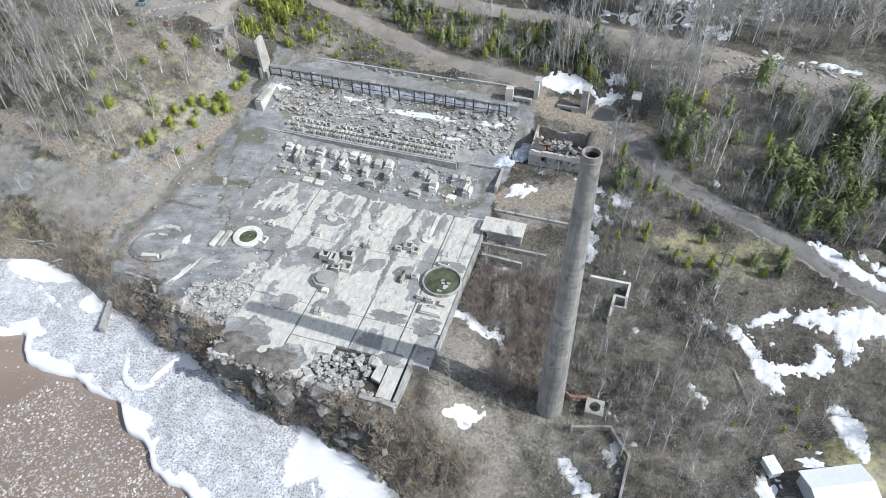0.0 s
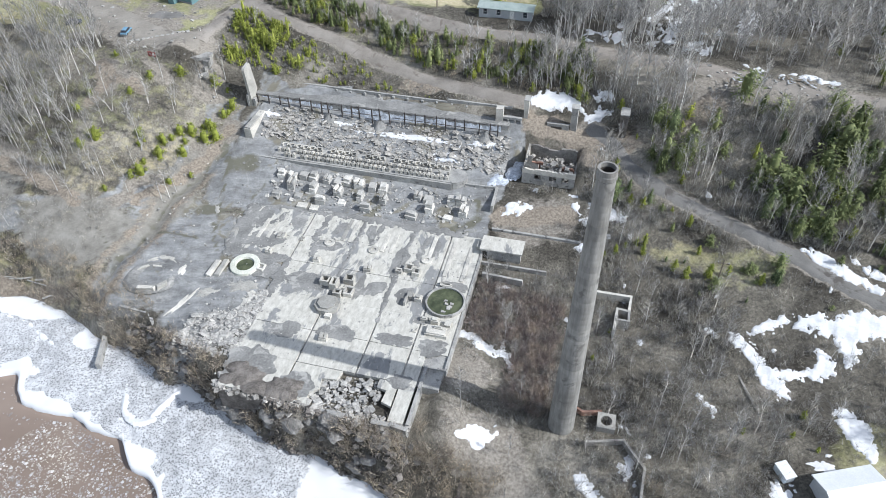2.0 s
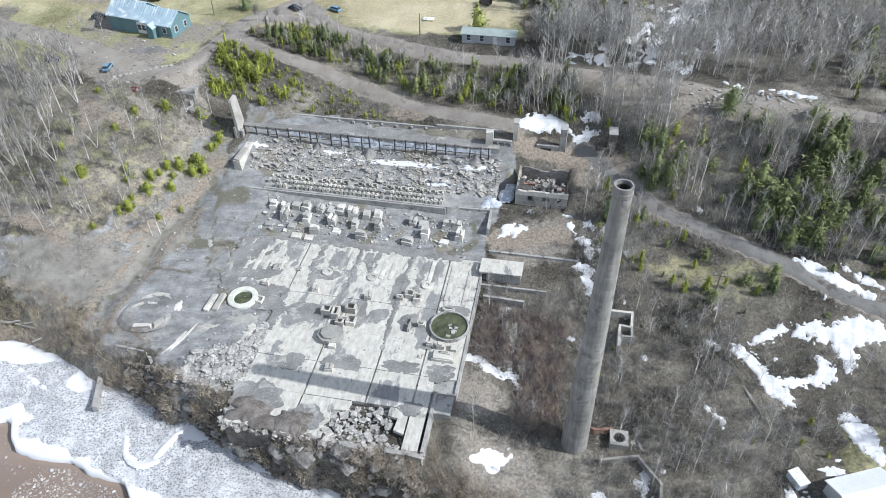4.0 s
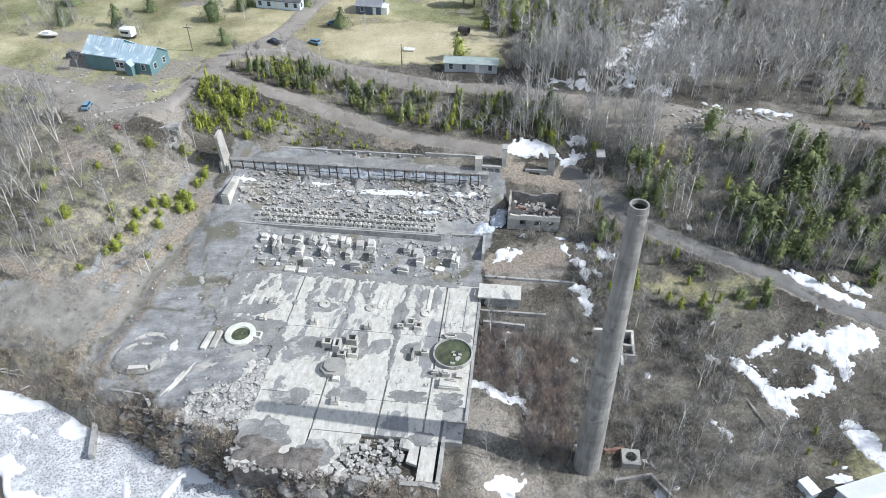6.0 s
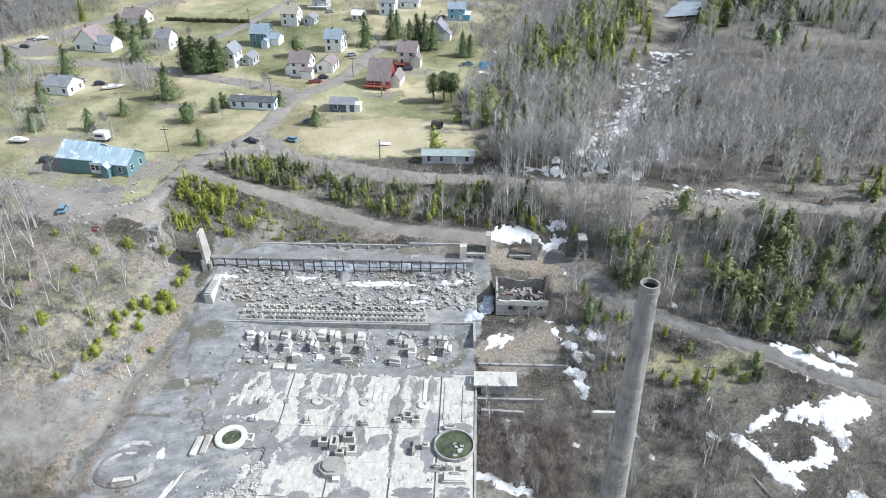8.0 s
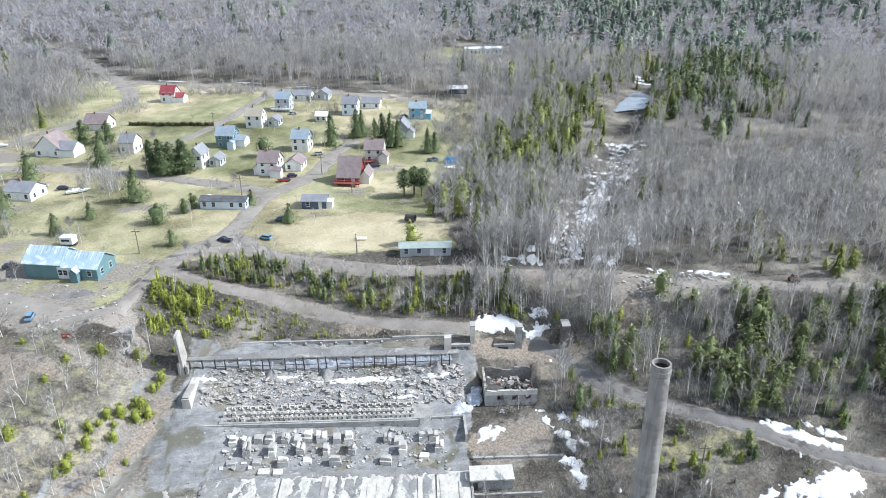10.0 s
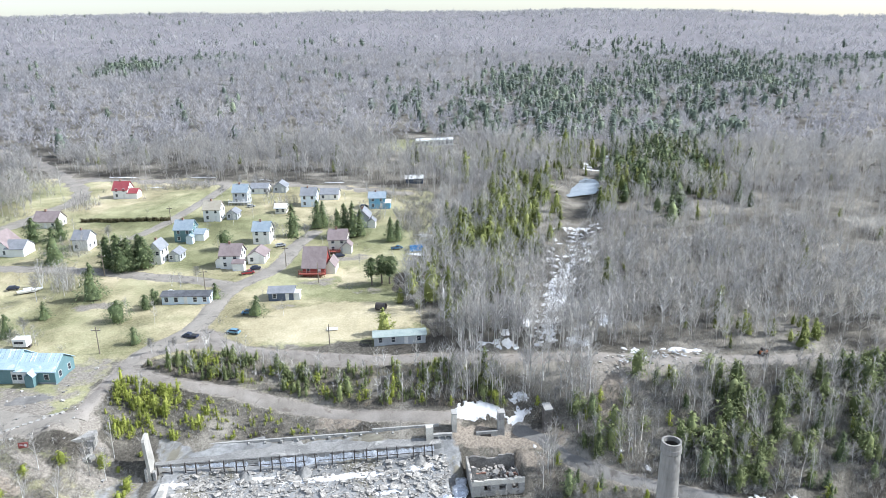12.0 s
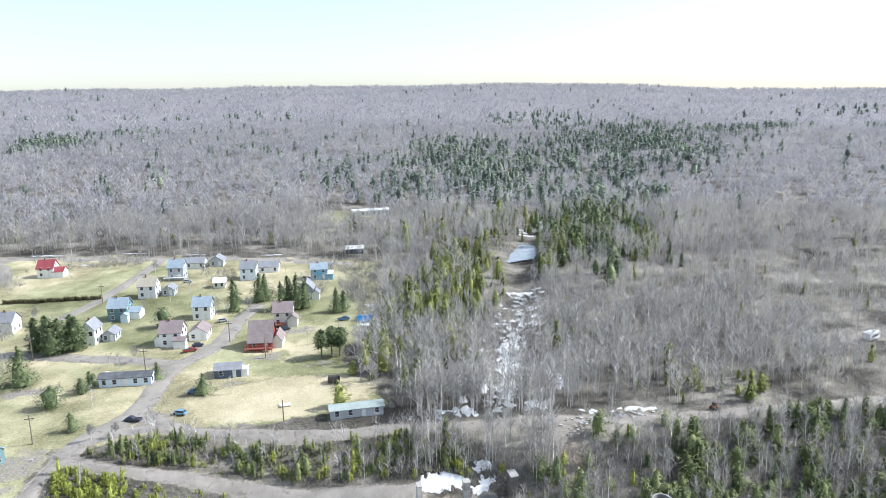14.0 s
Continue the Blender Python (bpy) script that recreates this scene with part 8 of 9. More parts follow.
house(-48.6, 206, 5.4, 6.0, 2.4, 1.8, M_GREYSID, M_R_GREY, "low grey garage with a grey roof", "y", turn=-8, chimney=False, name="garage", category="garage")
house(-121.5, 95.9, 8.0, 7.0, 2.7, 2.0, M_WHITE, M_R_GREY, "low white house with a grey roof", turn=-12)

# the long teal hall by the car park
ob = thing("community_hall", "long teal hall with pale blue metal roofs", "building", at_mill(-87.4, 50.1, None, -10))
bw, br = gable(9.0, 7.4, 3.4, 2.6)
p_ = part("wall", bw, M_TEAL, ob, "", Matrix.Translation((-4.4, 0, 0)))
part("roof", br, M_R_METAL, p_)
bw, br = gable(8.4, 7.2, 2.8, 2.3)
p2 = part("wall", bw, M_TEAL, ob, "", Matrix.Translation((4.3, 0.1, 0)))
part("roof", br, M_R_METAL, p2)
part("middle_front", boxes((-0.9, 3.2, -3.75, -3.6, 0, 2.75)), M_TRIM, ob, "white boarded front")
bw, br = gable(1.8, 2.0, 2.3, 0.8, "y", 0.2)
p3 = part("porch", bw, M_TEAL, ob, "", Matrix.Translation((3.7, -4.1, 0)))
part("porch_roof", br, M_R_METAL, p3)
for x in (-0.2, 1.0, 6.6):
    window(ob, x, 1.5, -3.72 if x < 5 else -3.5)
for yy in (-1.7, 1.7):
    window(ob, 8.5, 1.5, yy, 0.9, 1.3, "side")
for x0, x1, dep, h0, rise_ in ((-4.3, 4.3, 7.4, 3.4, 2.6), (-4.1, 4.1, 7.2, 2.8, 2.3)):
    for k in range(9):
        xs_ = x0 + (x1 - x0) * k / 8
        bm = bmesh.new()
        q = [(-dep / 2 - 0.3, h0 - 0.6 * rise_ / dep + 0.02), (0, h0 + rise_ + 0.22)]
        vq = [bm.verts.new((xs_ + dx, yy, zz + dz)) for dx in (-0.05, 0.05) for yy, zz in q for dz in (0.0, 0.08)]
        for f in ((0, 2, 3, 1), (4, 5, 7, 6), (1, 3, 7, 5), (0, 1, 5, 4), (2, 6, 7, 3)):
            bm.faces.new([vq[i] for i in f])
        part("roof_seam", bm, M_R_BLUE if k % 3 else M_R_WHITE, p_ if h0 > 3 else p2)
part("foundation", boxes((-8.9, 8.5, -3.62, -3.5, -0.4, 0.25)), M_R_GREY, ob, "grey block foundation")


# ---- vehicles ----
def car_paint(name, c):
    return surface(name, tuple(v * 0.9 for v in c), c, 0.5, 3, 0.25, 0.2, relief=0)


def wheel_bm():
    bm = bmesh.new()
    rings = lathe(bm, [(0.02, -0.1), (0.32, -0.1), (0.33, 0.1), (0.02, 0.1)], 14)
    return bm


WHEEL = from_bm("wheel", wheel_bm(), M_BLACK)
M_LAMP = surface("lamp_glass", (0.6, 0.6, 0.58), (0.75, 0.75, 0.72), 1, 5, 0.2, relief=0)


def vehicle(a, b, turn, paint_m, label, pickup=False, name="car"):
    ob = thing(name, label, "pickup truck" if pickup else "car", at_mill(a, b, None, turn, 0.14) @ Matrix.Scale(0.72, 4), "parked vehicles")
    L, W = (5.3, 1.85) if pickup else (4.5, 1.75)
    bm = bmesh.new()
    side = [(-L / 2, 0.35), (L / 2, 0.35), (L / 2, 0.72), (L / 2 - 0.9, 0.95), (-L / 2 + 0.1, 0.98), (-L / 2, 0.8)]
    l0 = [bm.verts.new((x, -W / 2, z)) for x, z in side]
    l1 = [bm.verts.new((x, W / 2, z)) for x, z in side]
    bm.faces.new(l0)
    bm.faces.new(l1[::-1])
    for k in range(6):
        n = (k + 1) % 6
        bm.faces.new((l0[k], l1[k], l1[n], l0[n]))
    bmesh.ops.recalc_face_normals(bm, faces=bm.faces)
    part("body", bm, paint_m, ob)
    c0, c1 = (-0.3, 1.5) if pickup else (-1.7, 1.1)
    bm = bmesh.new()
    cab = [(c0 - 0.2, 0.95), (c1 + 0.45, 0.93), (c1 - 0.25, 1.48), (c0 + 0.25, 1.5)]
    l0 = [bm.verts.new((x, -W / 2 + (0.08 if z < 1 else 0.22), z)) for x, z in cab]
    l1 = [bm.verts.new((x, W / 2 - (0.08 if z < 1 else 0.22), z)) for x, z in cab]
    bm.faces.new(l0)
    bm.faces.new(l1[::-1])
    for k in range(4):
        n = (k + 1) % 4
        bm.faces.new((l0[k], l1[k], l1[n], l0[n]))
    bmesh.ops.recalc_face_normals(bm, faces=bm.faces)
    part("glasshouse", bm, M_PANE, ob, "dark tinted windows")
    part("roof", boxes((c0 + 0.25, c1 - 0.25, -W / 2 + 0.2, W / 2 - 0.2, 1.49, 1.55)), paint_m, ob)
    if pickup:
        part("cargo_bed", boxes((-L / 2 + 0.12, c0 - 0.3, -W / 2 + 0.12, W / 2 - 0.12, 0.97, 1.0)), M_BLACK, ob, "black bed liner")
    for x in (-L / 2 + 0.85, L / 2 - 0.85):
        for s in (-1, 1):
            part("wheel", WHEEL, None, ob, m=pose(x, s * (W / 2 - 0.08), 0.33, 90, 0, 0))
    for s in (-1, 1):
        part("headlight", boxes((L / 2 - 0.03, L / 2 + 0.03, s * 0.62 - 0.16, s * 0.62 + 0.16, 0.6, 0.74)), M_LAMP, ob)


P_BLUE, P_DARK, P_RED = car_paint("blue_car_paint", (0.08, 0.20, 0.36)), car_paint("dark_blue_car_paint", (0.05, 0.06, 0.10)), car_paint("red_car_paint", (0.36, 0.05, 0.05))
P_SILVER, P_LBLUE = car_paint("silver_car_paint", (0.50, 0.52, 0.54)), car_paint("light_blue_car_paint", (0.22, 0.40, 0.55))
vehicle(-56.0, 63.3, 160, P_DARK, "dark pickup truck parked on the gravel bend", True, "pickup_truck")
vehicle(-46.1, 64.0, 155, P_LBLUE, "light blue car parked on dry grass")
vehicle(-43.9, 75.2, 180, P_BLUE, "blue pickup truck parked under a spruce", True, "pickup_truck")
vehicle(-48.6, 106.3, 20, P_RED, "red pickup truck parked by the white house", True, "pickup_truck")
vehicle(-46.9, 110.2, 10, P_DARK, "dark car parked by the garage")
vehicle(-41.5, 131.6, 15, P_SILVER, "silver car parked beside the white house")
vehicle(-22.0, 118.2, 20, P_DARK, "dark car parked on the driveway")
vehicle(-3.6, 123.2, 10, P_BLUE, "blue pickup truck parked on the lawn", True, "pickup_truck")
vehicle(-58.0, 183.5, 10, P_SILVER, "silver car parked in front of the porch")
vehicle(-86.9, 29.2, 100, P_LBLUE, "light blue car parked in the gravel lot")
vehicle(-102.5, 52.2, 25, P_DARK, "dark car beside the teal hall")
vehicle(-113.5, 104.5, 10, P_DARK, "dark car parked by the village road")
vehicle(-13.5, 176.5, 15, P_DARK, "dark car parked beside the blue house")
vehicle(3.8, 96.5, 30, P_RED, "rusty red car at the edge of the wood")

# ---- small village things ----
ob = thing("tarp_cover", "bright blue tarpaulin over a boat", "tarpaulin", at_mill(3.0, 121.5, None, -4))
bm = bmesh.new()
tp = [(-2.6, -1.2, 0), (2.6, -1.2, 0), (2.6, 1.2, 0), (-2.6, 1.2, 0), (-2.4, -0.3, 1.7), (2.2, -0.2, 1.9), (2.2, 0.3, 1.9), (-2.4, 0.3, 1.7)]
vs = [bm.verts.new(v) for v in tp]
for f in ((0, 1, 5, 4), (1, 2, 6, 5), (2, 3, 7, 6), (3, 0, 4, 7), (4, 5, 6, 7)):
    bm.faces.new([vs[i] for i in f])
part("tarp", bm, paint("blue_tarp", (0.02, 0.28, 0.70), 0.5), ob)
blob("snow_patch", 3.5, 117.6, 4.2, 1.1, 0, 91, M_SNOW, 0.15, "thin white snow bank beside the tarpaulin", "snow")
blob("snow_patch", 8.0, 138, 6.0, 1.5, -5, 92, M_SNOW, 0.2, "long white snow bank at the wood's edge", "snow")
for n, (a, b, ra, rb_) in enumerate([(-128, 253, 9, 0.8), (-88, 244, 6, 0.7), (-60, 232, 4, 0.6), (-26, 222, 5, 0.7), (-105, 227, 2.5, 0.8), (-68, 96, 1.2, 0.9), (-97, 116.5, 1.5, 1.2)]):
    blob("snow_patch", a, b, ra, rb_, -14, 95 + n, M_SNOW, 0.15, "dirty white roadside snow bank", "snow")


def utility_pole(a, b, h, arm, label="grey timber utility pole with a crossarm"):
    ob = thing("utility_pole", label, "utility pole", at_mill(a, b), "utility poles")
    bm = bmesh.new()
    lathe(bm, [(0.16, -0.5), (0.10, h)], 8)
    part("pole", bm, M_TIMBER, ob)
    if arm:
        part("crossarm", boxes((-1.0, 1.0, -0.08, 0.08, h - 0.9, h - 0.72)), M_TIMBER, ob)
        for x in (-0.85, 0, 0.85):
            part("insulator", boxes((x - 0.06, x + 0.06, -0.06, 0.06, h - 0.72, h - 0.5)), M_TRIM, ob)


for a, b, h, arm in ((-23, 54.5, 5.0, False), (-75, 58, 6.5, True), (-58, 92, 7, True), (-91, 112, 7, True), (-27.5, 96, 6, False), (41, -1.5, 5.0, True), (-84, 164, 7, True), (-38, 112, 6.5, True)):
    utility_pole(a, b, h, arm)
ob = thing("culvert_barrel", "dark rusted culvert pipe lying on the lawn", "culvert", at_mill(-10.5, 73.5, None, 30))
bm = bmesh.new()
lathe(bm, [(1.0, -1.3), (1.0, 1.3), (0.9, 1.3), (0.9, -1.3)], 20, True)
part("pipe", bm, M_STEEL, ob, "", pose(0, 0, 0.95, 90, 0, 40))
ob = thing("painted_board", "pale weathered board lying on the lawn", "board", at_mill(-22.6, 62.5))
part("board", boxes((-1.3, 1.3, -0.8, 0.8, 0.06, 0.25)), M_TRIM, ob)
ob = thing("notice_board", "dark red notice board by the gravel lot", "sign", at_mill(-77, 22.6, None, 4) @ Matrix.Scale(0.75, 4))
part("panel", boxes((-1.1, 1.1, -0.06, 0.06, 0.6, 2.0)), M_REDWALL, ob)
part("writing_bar", boxes((-0.8, -0.1, -0.09, -0.065, 1.5, 1.6), (-0.8, 0.2, -0.09, -0.065, 1.25, 1.33), (0.3, 0.85, -0.09, -0.065, 0.9, 1.6)), M_TRIM, ob)
for x in (-0.95, 0.95):
    part("leg", boxes((x - 0.07, x + 0.07, 0.02, 0.16, -0.4, 2.0)), M_TIMBER, ob)
rng = random.Random(64)
for k in range(12):
    ob = thing("boulder", "pale boulder edging the gravel lot", "boulder", at_mill(-84 + k * 0.95 + rng.uniform(-0.3, 0.3), 26.5 + k * 0.55, None, rng.uniform(0, 90)), "edging boulders")
    part("stone", mesh_of("stone", chunk(rng, 0.45, 0.7), CF, M_RUBBLE), None, ob)

# old concrete abutment above the left slope
ob = thing("bridge_abutment", "crumbling pale concrete abutment with a dark opening", "abutment", at_mill(-69.0, 26.4, 15.0, -3))
bm = bmesh.new()
prism(bm, [(-5.6, 0.2), (-3.9, -0.5), (-1.6, -0.9), (0.8, -0.4), (1.9, 0.3), (2.9, 1.5), (2.4, 2.6), (0.4, 2.3), (-2.5, 1.9), (-5.2, 1.2)], 3.0, 3.7)
part("deck_slab", bm, M_RUBBLE, ob, "sagging broken deck slab")
for x0, x1, y0, y1, top in ((1.6, 2.5, -0.4, 0.6, 2.9), (2.0, 2.9, 0.5, 1.6, 3.3), (1.5, 2.4, -1.3, -0.3, 1.9), (1.4, 2.2, -2.2, -1.2, 0.9)):
    part("side_wall", boxes((x0, x1, y0, y1, -4.0, top), worn=0.22, rng=rng), M_RUBBLE, ob)
part("wing_wall", boxes((-4.4, -3.6, -0.4, 1.3, -2.5, 3.05), worn=0.2, rng=rng), M_CONC_OLD, ob)
# black back panel: the shade under the deck put into its colour
part("opening", boxes((-3.6, 1.8, 1.0, 1.3, -2.5, 3.05)), M_SOOT_SHADE, ob, "back panel of the recess with its shade painted black")
for k in range(9):
    part("fallen_block", mesh_of("fallen_block", chunk(rng, rng.uniform(0.25, 0.6), 0.6), CF, M_RUBBLE), None, ob, m=pose(rng.uniform(-3, 3.4), rng.uniform(-2.6, -0.9), 0.3 + 0.9 * rng.random(), rng.uniform(-20, 20), rng.uniform(-20, 20), rng.uniform(0, 180)))

# shed and white-roofed building on the lower ground
ob = house(58.6, -38.4, 8.2, 5.5, 2.6, 0.9, M_GREYSID, M_R_WHITE, "grey building with a bright white metal roof", turn=24, chimney=False, name="storage_building", category="building")
ob = thing("storage_box", "small white storage shed", "shed", at_mill(50.3, -34.0, None, 30))
part("body", boxes((-0.8, 0.8, -1.25, 1.25, 0, 1.3)), M_PALEBLUE, ob)
for k in range(4):
    part("roof_panel", boxes((-0.9, 0.9, -1.36 + 0.68 * k, -0.7 + 0.68 * k, 1.3, 1.42 + 0.02 * (k % 2))), M_R_WHITE, ob)
part("door", boxes((-0.5, 0.5, -1.31, -1.255, 0.1, 1.15)), M_GREYSID, ob)
blob("yard", 55, -39.5, 4.5, 3.0, 10, 97, M_ASPHALT, 0.02, "dark worn asphalt yard by the white-roofed building", "yard", 0.2, None, 0.06)

# pond with the sky's reflection painted into its colour, creek snow
blob("pond_surface", 84, 208, 19, 8.0, 67, 110, surface("sky_toned_pond", (0.25, 0.29, 0.33), (0.40, 0.44, 0.47), 0.05, 1.5, 0.22, relief=0), 0.05, "creek pond with the sky reflection painted pale blue-grey", "pond", 0.12, float(height(*to_world(84, 208))) + 0.45, 0.0)
rng = random.Random(9)
for k in range(230):
    b = rng.uniform(47, 150)
    blob("snow_patch", 30 + 0.4 * (b - 60) + rng.gauss(0, 4.6 + (3 if b < 75 else 0)), b, rng.uniform(0.3, 1.5), rng.uniform(0.4, 2.2), rng.uniform(-40, 10), 500 + k, M_SNOW, 0.08, "snow lying in the creek bed among bare trees", "snow", 0.5)
for k in range(14):
    blob("snow_patch", 98 + rng.gauss(0, 3) + k * 2.9, 246 + k * 4.2, rng.uniform(1.5, 4), rng.uniform(1.5, 4), 0, 560 + k, M_SNOW, 0.12, "snow beside the upper creek", "snow")
for k in range(34):
    a = rng.choice((rng.uniform(43, 48), rng.uniform(50, 61), rng.uniform(53, 58)))
    blob("snow_patch", a, 43.6 - 0.06 * (a - 43) + rng.gauss(0, 0.45), rng.uniform(0.3, 1.3), rng.uniform(0.2, 0.55), rng.uniform(-30, 20), 590 + k, M_SNOW, 0.2, "strip of dirty snow beside the upper road", "snow")
for k in range(34):
    b = rng.uniform(-44, 30)
    a = rng.uniform(6, 75)
    blob("snow_patch", a, b, rng.uniform(0.25, 0.9), rng.uniform(0.25, 0.8), rng.uniform(0, 90), 620 + k, M_SNOW, 0.1, "small remnant of snow in the brush", "snow")

# boats, campers and more cars of the village
def boat(a, b, ln, turn, label):
    ob = thing("boat", label, "boat", at_mill(a, b, None, turn), "boats")
    bm = bmesh.new()
    rows = []
    for f, w, z0 in ((-0.5, 0.85, 0.35), (-0.2, 1.0, 0.3), (0.15, 0.95, 0.3), (0.4, 0.5, 0.45), (0.5, 0.06, 0.7)):
        rows.append([bm.verts.new((f * ln, y * w, z)) for y, z in ((-1, 1.0), (-0.75, z0 + 0.15), (0, z0), (0.75, z0 + 0.15), (1, 1.0))])
    for p0, p1 in zip(rows[:-1], rows[1:]):
        for k in range(4):
            bm.faces.new((p0[k], p0[k + 1], p1[k + 1], p1[k]))
        bm.faces.new((p0[4], p0[0], p1[0], p1[4]))
    bm.faces.new(rows[0])
    part("hull", bm, M_WHITE, ob)
    part("cabin", boxes((-0.25 * ln, 0.1 * ln, -0.6, 0.6, 0.98, 1.45), worn=0.06, rng=rng), M_WHITE, ob)
    part("trailer", boxes((-0.4 * ln, 0.3 * ln, -0.35, 0.35, 0.05, 0.32)), M_STEEL, ob, "dark steel trailer")


def camper(a, b, ln, turn, label):
    ob = thing("camper_trailer", label, "camper", at_mill(a, b, None, turn), "campers")
    part("body", boxes((-ln / 2, ln / 2, -1.15, 1.15, 0.6, 2.5), worn=0.08, rng=rng), M_WHITE, ob)
    part("window_band", boxes((-ln * 0.35, ln * 0.3, -1.2, -1.14, 1.4, 1.95)), M_PANE, ob)
    part("chassis", boxes((-ln * 0.45, ln * 0.62, -0.5, 0.5, 0.25, 0.62)), M_STEEL, ob)


boat(-107.8, 101.8, 6.5, 28, "white boat on a trailer beside the village road")
boat(-114.4, 62.4, 5.0, -4, "white boat stored on the brown lawn")
boat(-154, 148.5, 4.5, 10, "white covered boat beside the parking place")
camper(-94, 63.8, 3.2, -6, "small white camper trailer behind the teal hall")
camper(143.5, 67.5, 5.5, 20, "white camper parked in a gravel clearing of the wood")
vehicle(-156, 140, 5, P_DARK, "dark car on the wide asphalt turning place")
vehicle(-120.5, 107, 12, P_SILVER, "pale car parked behind the low white house")
vehicle(-125.2, 108.6, 5, P_BLUE, "blue pickup truck parked under a spruce", True, "pickup_truck")
vehicle(-101, 30.6, 30, P_DARK, "dark car parked on the grass by the gravel lot")
vehicle(-157.5, 147, 10, P_SILVER, "silver car parked by the boats")
blob("asphalt_pad", -82.5, 38.8, 5.0, 1.9, 6, 98, M_TRACK, 0.02, "grey asphalt pad in front of the teal hall", "pad", 0.15, None, 0.06)
rubble("lot_stones", 150, lambda rng: (rng.uniform(-108, -62), rng.gauss(38, 9), None), 0.12, 0.45, M_RUBBLE, 44, "pale stones strewn round the gravel lot", 0.1)
ob = thing("small_tractor", "small orange tractor standing beside the upper road", "tractor", at_mill(74.3, 38.8, None, 10))
part("body", boxes((-0.9, 0.7, -0.4, 0.4, 0.5, 1.2), worn=0.05, rng=rng), paint("orange_machine_paint", (0.55, 0.16, 0.04), 0.5), ob)
part("cab", boxes((-0.6, 0.1, -0.45, 0.45, 1.18, 2.0), worn=0.05, rng=rng), M_STEEL, ob)
for wx, wr in ((-0.6, 0.6), (0.55, 0.4)):
    for wy in (-0.55, 0.55):
        bm = bmesh.new()
        lathe(bm, [(0.02, -0.14), (wr, -0.14), (wr, 0.14), (0.02, 0.14)], 16)
        part("wheel", bm, M_BLACK, ob, m=pose(wx, wy, wr, 90, 0, 0))
for n, (a, b, k) in enumerate(((52.5, 41.6, 22), (42.6, 39.6, 18), (46.5, 41.2, 8))):
    ob = thing("scrap_heap", "heap of pale scrap boards and sheets beside the road", "scrap", at_mill(a, b, None, 30 * n))
    for q in range(k):
        part("board", boxes((-rng.uniform(0.2, 0.9), rng.uniform(0.2, 0.9), -0.1, rng.uniform(0.05, 0.25), -0.04, 0.05)), M_GREYSID if q % 3 else M_TIMBER, ob, m=pose(rng.gauss(0, 1.6), rng.gauss(0, 0.8), 0.15 + 0.25 * rng.random(), rng.gauss(0, 14), rng.gauss(0, 14), rng.uniform(0, 180)))

# single village trees
rng = random.Random(71)


def evergreen(a, b, h, wide, seed, label, round_crown=False, clear=0.0):
    ob = thing("evergreen_tree", label, "tree", at_mill(a, b, None, rng.uniform(0, 360)), "village evergreens")
    bm = bmesh.new()
    lathe(bm, [(0.035 * h, -0.3), (0.012 * h, h * 0.75)], 7)
    part("trunk", bm, M_TIMBER, ob)
    V, T = tufted(seed, 1300 if round_crown else 1000, 0.07 if round_crown else 0.065, "cedar" if round_crown and h > 7.9 and not clear else "round" if round_crown else "spruce", wide / h * (1.12 if round_crown else 1.5), clear, 36)
    part("crown", mesh_np("crown", V * h, T, M_NEEDLE), None, ob)


LAWN_TREES = [(-100.5, 70.5, 5.5, 2.1, 0), (-115, 70, 5.5, 2.2, 0), (-120, 84, 8, 3.0, 0), (-145, 113, 9, 3.2, 0), (-95.8, 80.6, 4.6, 1.9, 0), (-76.4, 75.6, 5.6, 3.4, 1), (-68.2, 61.8, 4.2, 1.8, 0), (-88.2, 92.5, 10.0, 3.5, 0), (-71.5, 82.5, 4.2, 1.6, 1), (-69.8, 85.5, 4.6, 1.4, 1), (-54.6, 87.8, 4.4, 2.0, 0)]
ROAD_TREES = [(-42.2, 74.4, 5.0, 2.4, 0), (-59.2, 131.3, 6.5, 3.0, 1), (-38.1, 142.6, 11, 2.9, 0), (-30.4, 151.3, 10, 2.8, 0), (-28.4, 153, 9, 2.8, 0), (-22.8, 139.5, 9.5, 2.5, 0), (-20.4, 141.0, 11, 2.8, 0), (-18.0, 139.6, 11.5, 2.8, 0), (-15.4, 140.5, 9.0, 2.8, 0), (-127, 113, 9, 3.8, 0), (-111, 127.3, 11, 4.0, 0)]
BACK_TREES = [(-5.0, 132.1, 8, 2.2, 0), (-2.6, 133, 7, 2.2, 0), (-84.8, 116, 10.5, 3.4, 1), (-88.5, 116.8, 11.5, 3.2, 1), (-80.8, 116.4, 10.0, 3.4, 1), (-92, 118, 10.5, 2.8, 1), (-86.5, 114, 8.0, 3.4, 1), (-82.5, 118, 10.5, 3.2, 1), (-126, 150, 9, 3.2, 1), (-118, 152, 8, 3, 1)]
for n, (a, b, h, w, rd) in enumerate(LAWN_TREES + ROAD_TREES + BACK_TREES):
    evergreen(a, b, h, w, 900 + n, "rounded dark evergreen on the village lawn" if rd else "pointed dark spruce on the village lawn", bool(rd))
for n, (a, b, h) in enumerate([(-12.4, 92, 8.0), (-9.6, 92.8, 8.6), (-7.4, 92.0, 8.2)]):
    evergreen(a, b, h, 2.0, 950 + n, "tall pine with a bare lower trunk", True, 0.35)


